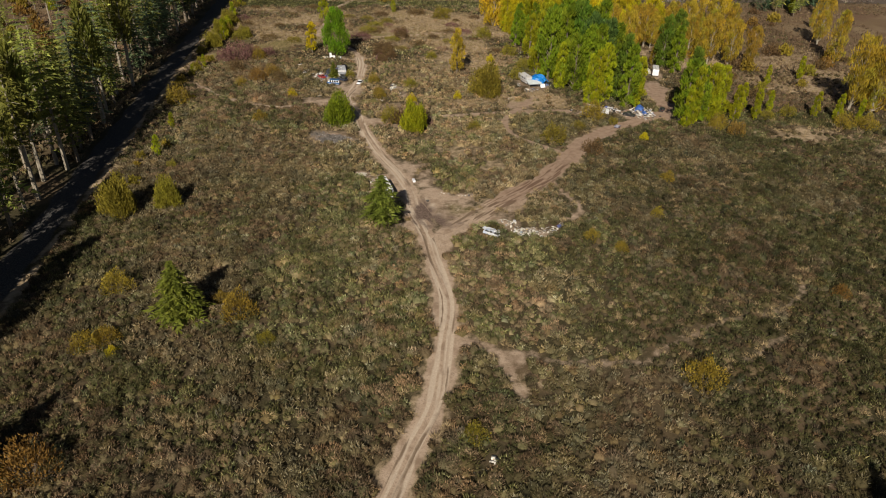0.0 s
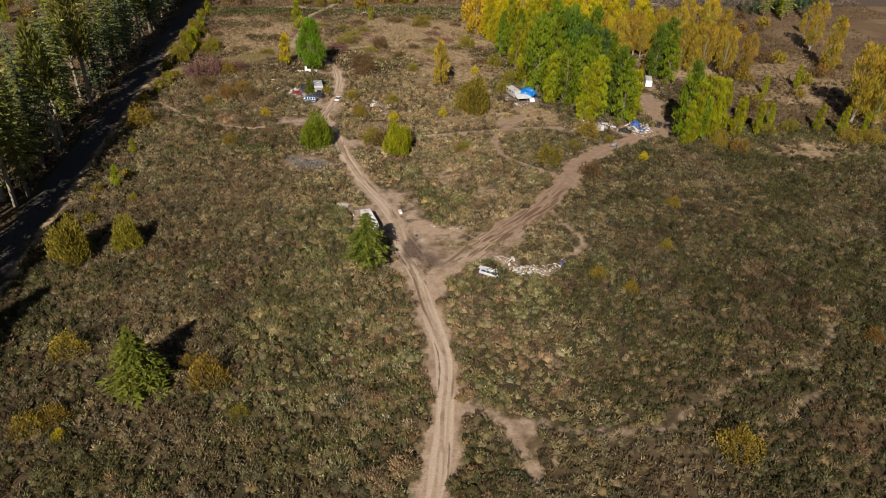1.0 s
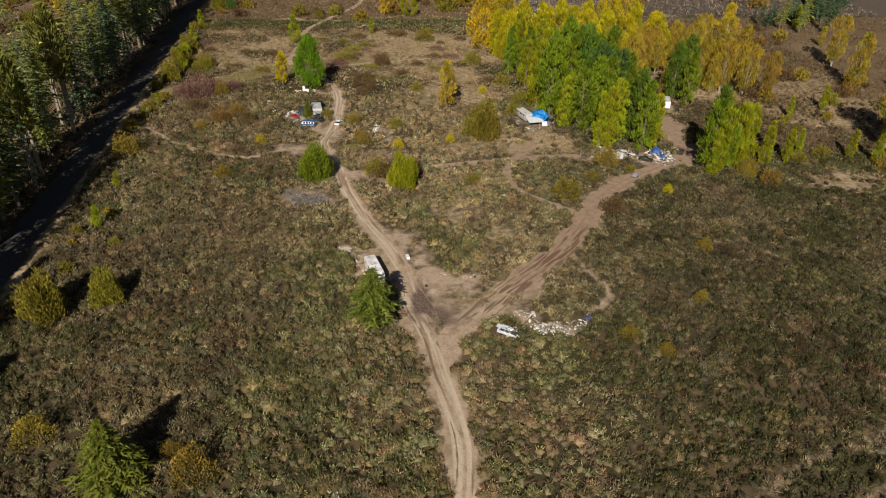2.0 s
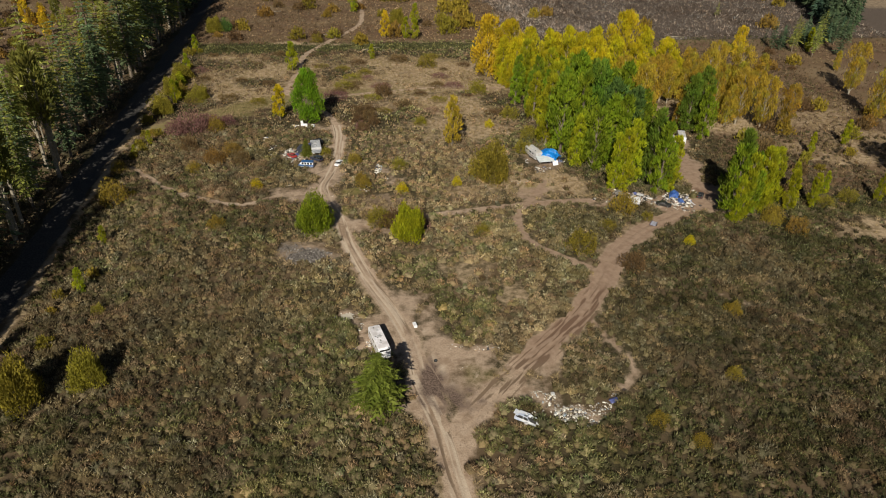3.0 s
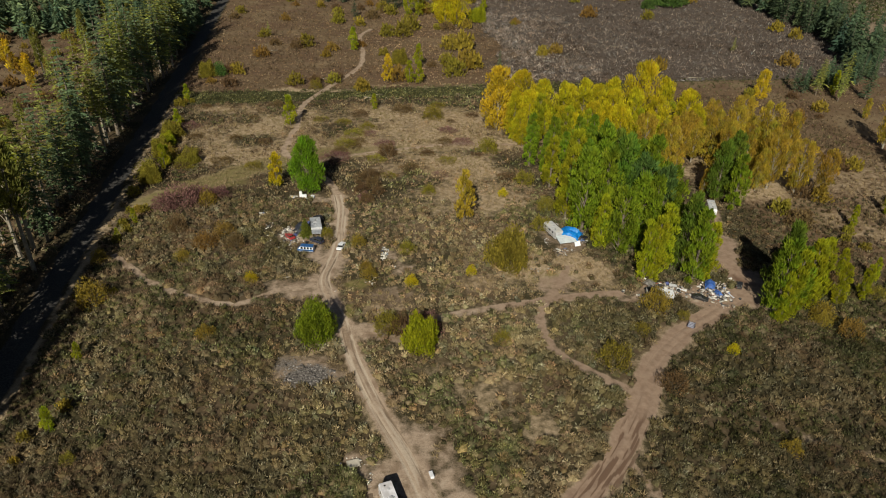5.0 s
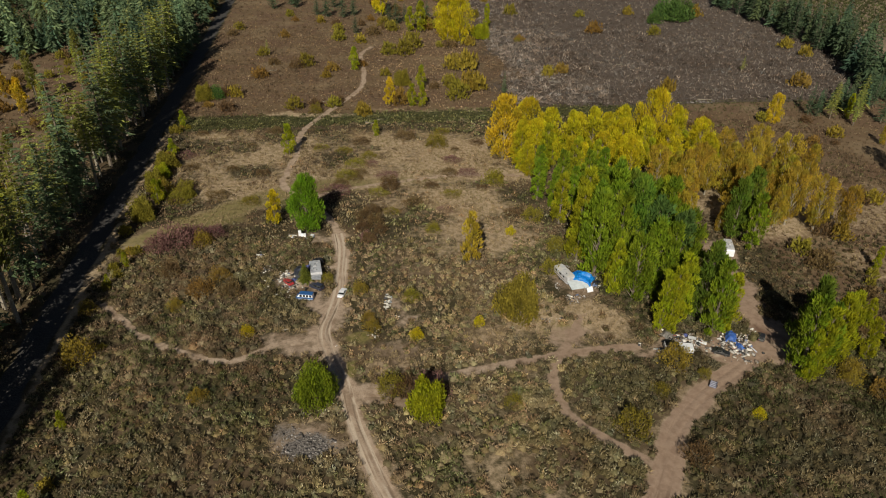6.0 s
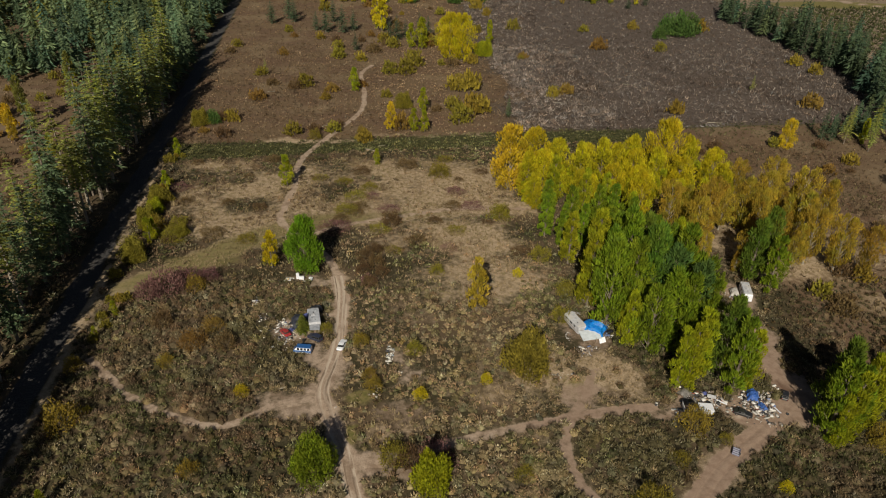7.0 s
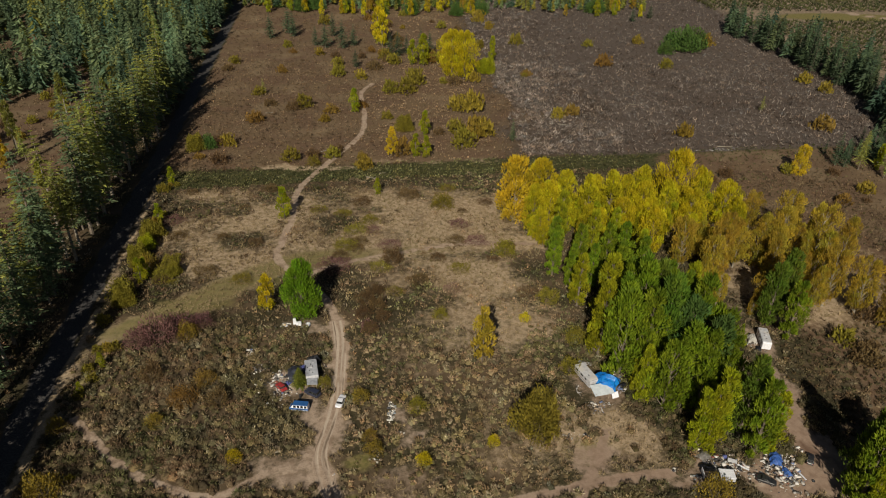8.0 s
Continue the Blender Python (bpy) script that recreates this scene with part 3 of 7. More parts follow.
def scrub(name, label, material, xy, size, count, rs, spread=0.75, fat=0.17, dome=True, long=1.0):
    """A whole field of low shrubs in one mesh: each a lumpy body covered with short sprays that follow its dome."""
    c = np.column_stack([xy, height(xy[:, 0], xy[:, 1])])
    count = np.clip(count * (size / size.mean()) ** 1.7, 4, 110).astype(int)
    base = np.repeat(c, count, 0)
    s = np.repeat(size, count)
    wide = np.repeat(np.sqrt(24.0 / count) * size ** .85, count)
    k = len(base)
    a = rs.uniform(0, 2 * np.pi, k)
    q = np.sqrt(rs.uniform(0, 1, k))
    up = np.sqrt(np.maximum(0, 1 - q * q))
    base[:, 0] += q * 0.47 * s * np.cos(a)
    base[:, 1] += q * 0.47 * s * np.sin(a)
    base[:, 2] += s * (0.02 + 0.44 * up)
    lean = spread * q
    way = unit(np.stack([lean * np.cos(a), lean * np.sin(a), .55 + .35 * up], 1) + rs.normal(0, .26, (k, 3)))
    v = blades(base, way, long * wide ** .5 * rs.uniform(.26, .62, k), fat * wide * rs.uniform(.6, 1.4, k), rs)
    f = np.arange(len(v)).reshape(-1, 3)
    sprays = len(f)
    own = np.clip(np.exp(rs.normal(-.04, .27, len(xy))), .5, 1.7)      # each shrub is a little lighter or darker than its neighbours
    own *= 1 - .26 * sstep(xy[:, 0], 22, 48) * (1 - sstep(xy[:, 1], 172, 190)) - .12 * sstep(-xy[:, 0], 38, 55) * (1 - sstep(xy[:, 1], 140, 160))      # both flanks: darker growth, and the lens's dim edges put into the tint
    # eastern side: the lens's edge falloff put into the tint
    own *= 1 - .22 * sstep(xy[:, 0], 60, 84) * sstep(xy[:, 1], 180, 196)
    # middle of the field: the lens's brighter centre put into the tint
    own *= 1 + .14 * sstep(xy[:, 1], 150, 180) * (1 - sstep(xy[:, 1], 255, 270)) * (xy[:, 0] < 34)
    own *= 1 + .40 * sstep(xy[:, 0], -36, -20) * (1 - sstep(xy[:, 0], 16, 28)) * sstep(xy[:, 1], 70, 95)
    warm = rs.normal(0, .05, len(xy))
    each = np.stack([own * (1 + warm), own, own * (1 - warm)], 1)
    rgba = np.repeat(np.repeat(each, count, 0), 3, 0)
    near = xy[:, 1] < 240
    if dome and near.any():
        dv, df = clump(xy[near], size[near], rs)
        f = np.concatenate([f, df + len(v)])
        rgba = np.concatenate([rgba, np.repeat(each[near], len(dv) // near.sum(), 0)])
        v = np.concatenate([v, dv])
    me = np_mesh(name, PLAN * v, f)
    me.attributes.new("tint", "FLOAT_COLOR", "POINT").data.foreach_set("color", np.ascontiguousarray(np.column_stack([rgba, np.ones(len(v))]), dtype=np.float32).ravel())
    me.materials.append(material)
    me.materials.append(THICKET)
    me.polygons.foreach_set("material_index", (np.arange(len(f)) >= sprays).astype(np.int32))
    return tagged(new(name, me), label, "shrubs", kind="stuff")

def scatter(x0, x1, y0, y1, step, rs):
    gx_, gy_ = np.meshgrid(np.arange(x0, x1, step), np.arange(y0, y1, step))
    p = np.stack([gx_.ravel(), gy_.ravel()], 1) + rs.uniform(-.55, .55, (gx_.size, 2)) * step
    return p

def keep_open(p, lay, rs, straw_keep=0.25):
    ok = (lay["bare"] < 0.24 + 0.20 * rs.rand(len(p))) & (lay["heap"] < .5) & (lay["ash"] < .4) & (lay["stone"] < .4)
    island_ = sstep(vnoise(p[:, 0], p[:, 1], 8.0) * .65 + vnoise(p[:, 0] + 50, p[:, 1], 3.0) * .35, .50, .60)
    ok &= rs.rand(len(p)) > (1 - np.maximum(island_, .08)) * sstep(lay["straw"], 0.2, 0.6)
    ok &= rs.rand(len(p)) > .9 * sstep(lay["lawn"], 0.2, 0.6)
    e = road_edge(p[:, 1])
    ok &= (p[:, 0] > e + 1.0 + .8 * rs.rand(len(p))) | (p[:, 0] < e - 8.0)
    return ok

rs = np.random.RandomState(11)
fields = {"olive": [], "green": [], "red": [], "grey": [], "straw": []}
for (x0, x1, y0, y1, step, big, sprays) in [(-82, 112, 42, 150, 1.34, 1.86, 42), (-92, 122, 150, 236, 1.42, 1.80, 28), (-98, 150, 236, 335, 1.5, 1.75, 14), (-120, 225, 335, 480, 1.9, 1.9, 9),
                                            (-190, 260, 480, 690, 3.3, 2.2, 9), (112, 190, 60, 335, 2.1, 1.75, 9), (-80, 112, -12, 42, 1.7, 1.9, 10), (-215, -92, 100, 335, 2.6, 2.0, 8), (-300, -120, 335, 520, 3.2, 2.2, 6)]:
    p = scatter(x0, x1, y0, y1, step, rs)
    lay = layers(p[:, 0], p[:, 1])
    sel = keep_open(p, lay, rs)
    p, st = p[sel], lay["straw"][sel]
    x, y = p[:, 0], p[:, 1]
    patch = vnoise(x, y, 23.0) * .6 + vnoise(x + 100, y, 8.0) * .4
    gap = vnoise(x, y, 4.3) * .6 + vnoise(x + 31, y + 7, 13) * .4
    ok = gap > 0.08
    sel = np.where(sel)[0][ok]
    p, st, x, y, patch = p[ok], st[ok], x[ok], y[ok], patch[ok]
    u = rs.rand(len(p))
    far = y > 333 + 0.1 * (x + 90)
    right = (x > 78 + 20 * (vnoise(x, y, 9.0) - .5)) & (y > 196)
    heath = (y < 236) & (vnoise(x + 60, y, 13.0) * .6 + vnoise(x, y + 60, 5.0) * .4 > .60 - .10 * (x < -30) - .06 * (y < 95) * (x < 8) + .10 * (x > 30) + .16 * (x > -8) * (x < 34) * (y > 120) * (y < 190))
    grey = far & (x + 26 * (vnoise(x, y, 37.0) - .5) > 35) & (x > 35 - .02 * (y - 330))
    red = (far & ~grey) | (right & ~grey & (u < .8)) | ((x < road_edge(y) - 8) & (u < .75)) | ((x < -48 + 30 * (patch - .5)) & (y > 195) & (u < .45)) | ((y > 236) & (u < .35)) | (u < .04) | (heath & (u < .6)) | ((x > -27) & (x < 22) & (y > 190) & (y < 246) & (u < .5))
    dip = lay["ditch"][sel] > .4
    path_ = (lay["bare"][sel] > .15) & (lay["bare"][sel] < .62) & (y < 240)
    straw = ~far & ~dip & ((path_ & (u > .35)) | (u > .97 - .38 * sstep(st, .2, .7)))
    green = ~far & ~red & (st < .4) & (patch + .25 * (u - .5) > .57 - .10 * sstep(y, 90, 120) * (1 - sstep(y, 175, 200)) * (x > -30) - .10 * sstep(x, 22, 45) * (y < 190))
    green |= dip
    red &= ~dip
    red |= ~far & (st > .35) & ~dip & (u < .6)
    kind = np.where(grey & ~dip, 3, np.where(straw, 4, np.where(red, 2, np.where(green, 1, 0))))
    size = big * (0.55 + 0.55 * rs.rand(len(p)) ** 1.5 + 1.05 * (vnoise(x, y, 4.0) - .42) + 0.5 * (vnoise(x, y, 14.0) - .5)).clip(.72, 2.1) * np.where(far & ~grey, .75, 1.0) * np.where(y > 236, .85, 1.0) * np.where(right, .62, 1.0) * np.where((x > -27) & (x < 22) & (y > 190) & (y < 246), .82, 1.0)
    for k, key in enumerate(fields):
        fields[key].append(np.column_stack([p, size, np.full(len(p), sprays)])[kind == k])
SPEC = {"olive": ("scrub_olive", "grey-olive broom shrubs with pale tips covering the clearing", SCRUB), "green": ("scrub_green", "dark green broom shrubs in dense patches", SCRUB_GREEN),
        "red": ("scrub_russet", "low russet-brown autumn scrub and bracken", SCRUB_RED), "grey": ("scrub_grey", "grey-mauve leafless scrub over the far field", SCRUB_GREY),
        "straw": ("dry_grass_tufts", "pale dry grass tufts among the shrubs", STRAW)}
for key, rows in fields.items():
    q = np.concatenate(rows)
    name, label, material = SPEC[key]
    scrub(name, label, material, q[:, :2], q[:, 2] * (.7 if key == "straw" else 1), q[:, 3], rs, fat=.14 if key != "straw" else .10, spread=.8 if key != "grey" else 1.3, dome=key != "straw", long={"straw": 1.7, "grey": 2.3}.get(key, 1.0))

# short rough grass on the open patches
tufts = []
for x0, x1, y0, y1, step in [(-86, 32, 246, 320, 1.15), (2, 46, 190, 214, 1.0), (-30, 18, 176, 246, 1.3), (84, 150, 200, 300, 1.6)]:
    p = scatter(x0, x1, y0, y1, step, rs)
    lay = layers(p[:, 0], p[:, 1])
    p = p[(lay["straw"] + .5 * lay["lawn"] > .18 + .5 * rs.rand(len(p))) & (lay["bare"] < .35) & (lay["heap"] < .5)]
    tufts.append(p)
tufts = np.concatenate(tufts)
scrub("rough_grass", "short tan and olive grass on the open patches", GRASS, tufts, rs.uniform(.4, .95, len(tufts)), np.full(len(tufts), 7), rs, fat=.11, spread=.9, dome=False, long=1.2)

def link_part(name, me, parent, label=""):
    ob = new(name, me)
    ob.parent = parent
    return tagged(ob, label)

def stick(bm, a, b, r0, r1, n=5):
    """A tapered round stick from a to b."""
    a, b = Vector(a), Vector(b)
    q = (b - a).to_track_quat("Z", "Y").to_matrix().to_4x4()
    res = bmesh.ops.create_cone(bm, cap_ends=True, segments=n, radius1=r0, radius2=r1, depth=(b - a).length,
                                matrix=Matrix.Translation((a + b) / 2) @ q)
    return res["verts"]

def finish(name, bm, material):
    me = bpy.data.meshes.new(name)
    bm.to_mesh(me)
    bm.free()
    me.materials.append(material)
    return me

def broad_tree(name, label, category, h, r, foliage, seed, n=2600, limbs=34, start=.16, leafsize=.55, upright=.9, bark=None, trunk=True, slender=.62, shape="oval", spread=.33, turn=.10):
    """A broadleaf tree: tapered trunk, limbs, and at each limb's end a billow of leaf sprays, so that the crown is lumpy with dark gaps."""
    r_ = np.random.RandomState(seed)
    thing = tagged(new(name), label, category)
    bm = bmesh.new()
    stick(bm, (0, 0, -.2), (0, 0, h * .55), .018 * h + .03, .009 * h + .015, 6)
    stick(bm, (0, 0, h * .55), (r_.normal(0, .02) * h, r_.normal(0, .02) * h, h * .93), .009 * h + .015, .01, 5)
    t = (np.arange(limbs) + r_.rand(limbs)) / limbs
    if shape == "oval":
        env = np.minimum(1, .55 + 1.8 * t) * (1 - t) ** .42
    elif shape == "round":
        env = np.sqrt(np.clip(1.02 - (1.85 * t - .85) ** 2, .03, 1))
    else:      # a vase, wide near the top
        env = np.minimum(1, .38 + 1.0 * t) * (1 - t ** 6) ** .5
    u = start + (1 - start) * (t * .92 + .02)
    ang = np.arange(limbs) * 2.4 + r_.normal(0, .35, limbs)
    rad = r * env * np.sqrt(r_.uniform(.06, 1.0, limbs)) * .80
    tips = np.stack([rad * np.cos(ang), rad * np.sin(ang), u * h], 1)
    for q in tips:
        z0 = max(.05 * h, q[2] - np.hypot(q[0], q[1]) * 1.1 - .07 * h)
        stick(bm, (0, 0, z0), q, .006 * h + .01, .008, 3)
    link_part("trunk" if trunk else "stem", finish("trunk", bm, bark or BARK), thing)
    m = n // limbs
    c = np.repeat(tips, m, 0)
    R = np.repeat(r * r_.uniform(.72, 1.2, limbs) * spread * (.55 + .45 * env), m)
    d = unit(r_.normal(size=(len(c), 3)))
    d[:, 2] = np.where(d[:, 2] < -.35, -d[:, 2], d[:, 2])
    c = c + d * (R * (.45 + .6 * r_.rand(len(c)) ** .6))[:, None] * np.array([1, 1, 1.55])
    c[:, 2] = np.clip(c[:, 2], .03 * h, h * 1.03)
    out = unit(np.column_stack([c[:, :2], np.zeros(len(c))]))
    way = unit(d * .40 + out * .30 + np.array([0, 0, upright]) + r_.normal(0, .32, c.shape))
    size = leafsize * r_.uniform(.55, 1.35, len(c))
    v = blades(c, way, size * 1.5, size * slender, r_)
    val, hue = r_.uniform(.70, 1.22, limbs), r_.normal(0, turn, limbs)
    tint = np.repeat(np.stack([val * (1.04 - np.abs(hue) * .7), val, val], 1).clip(.3, 1.6), m, 0)
    link_part("crown", soup("crown", v, LEAF[foliage], tint), thing)
    return thing

def soft_bush(name, label, h, r, foliage, seed, n=1500, leafsize=.14, upright=.8):
    """A soft rounded bush: thin stems fanning out under a dome of many small leaves with an uneven outline."""
    r_ = np.random.RandomState(seed)
    thing = tagged(new(name), label, "bush")
    bm = bmesh.new()
    for k in range(9):
        a = k * 2.4
        stick(bm, (.1 * math.cos(a), .1 * math.sin(a), -.1), (r * .6 * math.cos(a), r * .6 * math.sin(a), h * r_.uniform(.5, .85)), .03, .008, 3)
    link_part("stem", finish("stem", bm, BARK), thing)
    d = unit(r_.normal(size=(n, 3)))
    d[:, 2] = np.abs(d[:, 2])
    lump = 1 + .22 * np.sin(3 * np.arctan2(d[:, 1], d[:, 0]) + seed) * (1 - d[:, 2]) + .16 * np.sin(5 * d[:, 0] + 4 * d[:, 1] + seed) + r_.normal(0, .05, n)
    q = (.35 + .65 * r_.rand(n) ** .5) * lump
    c = d * q[:, None] * np.array([r, r, h * .86]) + np.array([0, 0, .08 * h])
    way = unit(d * .6 + np.array([0, 0, upright * 1.7]) + r_.normal(0, .45, c.shape))
    size = leafsize * r_.uniform(.6, 1.4, n)
    lobe = .93 + .22 * np.sin(4 * np.arctan2(d[:, 1], d[:, 0]) + seed) * np.sin(5 * d[:, 2] + 2 * d[:, 0] + seed) + r_.normal(0, .10, n)
    link_part("foliage", soup("foliage", blades(c, way, size * 1.35, size * .75, r_), LEAF[foliage], np.repeat(lobe[:, None], 3, 1).clip(.5, 1.4)), thing)
    return thing

def fir_tree(name, label, h, r, foliage, seed, start=.12, whorls=26, n=9, bark=None, ragged=.25, sprays=6, fine=1.0, tier=1.0, taper=.8):
    """A conifer: straight trunk and whorls of drooping branches, each a row of flat sprays."""
    r_ = np.random.RandomState(seed)
    thing = tagged(new(name), label, "tree")
    bm = bmesh.new()
    stick(bm, (0, 0, -.2), (0, 0, h * .97), .014 * h + .03, .02, 7)
    B, W, S, WD, T = [], [], [], [], []
    for k in range(whorls):
        u = start + (1 - start) * (k + r_.rand() * .6) / whorls
        R = r * (1 - (u - start) / (1 - start)) ** taper * (1 - .55 * max(0, .18 - (u - start)) / .18) * (1.0 if k % 2 else tier) + .12
        for j in range(n):
            a = j * 2 * np.pi / n + k * 1.3 + r_.normal(0, .18)
            L_ = R * r_.uniform(1 - ragged * 1.6, 1 + ragged)
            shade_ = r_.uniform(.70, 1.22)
            d = np.array([np.cos(a), np.sin(a), 0])
            if k % 2 == 0 and j % 3 == 0:
                stick(bm, (0, 0, u * h), (*(d * L_ * .85)[:2], u * h - .22 * L_), .018 + .002 * h, .006, 3)
            for s in range(sprays):
                f = (s + .35 + .3 * r_.rand()) / sprays
                p = d * L_ * f + np.array([0, 0, u * h - .30 * L_ * f * f + .08 * L_ * f])
                for sg in ((-1, 1) if f < .9 else (0,)):
                    w = unit(d * .8 + sg * .85 * np.array([-d[1], d[0], 0]) + np.array([0, 0, -.18]) + r_.normal(0, .18, 3))
                    # tint varies by branch and is darker towards the trunk
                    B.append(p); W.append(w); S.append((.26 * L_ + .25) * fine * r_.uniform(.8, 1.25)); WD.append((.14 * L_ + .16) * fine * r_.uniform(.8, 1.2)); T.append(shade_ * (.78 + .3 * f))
    link_part("trunk", finish("trunk", bm, bark or BARK), thing)
    B, W, S, WD = np.array(B), np.array(W), np.array(S), np.array(WD)
    side = np.cross(W, np.array([0, 0, 1.0])) + r_.normal(0, .75, W.shape)
    side = unit(side) * WD[:, None] * .5
    v = np.stack([B - side, B + side, B + W * S[:, None]], 1).reshape(-1, 3)
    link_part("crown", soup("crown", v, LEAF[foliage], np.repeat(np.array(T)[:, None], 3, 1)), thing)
    return thing

MADE = {}
def plant(key, x, y, scale=1.0, tall=1.0, turn=0.0, label="", group=""):
    """Sets one plant of the kind made by KINDS[key]; the first is the original, the rest are copies that share its meshes."""
    m = pose(PLAN * x, PLAN * y, PLAN * zat(x, y) - .05, 0, 0, turn) @ Matrix.Diagonal((PLAN * scale, PLAN * scale, PLAN * scale * tall, 1))
    if key not in MADE:
        MADE[key] = KINDS[key]()
        ob = MADE[key]
        ob.matrix_basis = m
    else:
        src = MADE[key]
        keep = src.matrix_basis.copy()
        src.matrix_basis = Matrix.Identity(4)
        ob = copy_thing(src, m)
        src.matrix_basis = keep
    return tagged(ob, label, group=group)

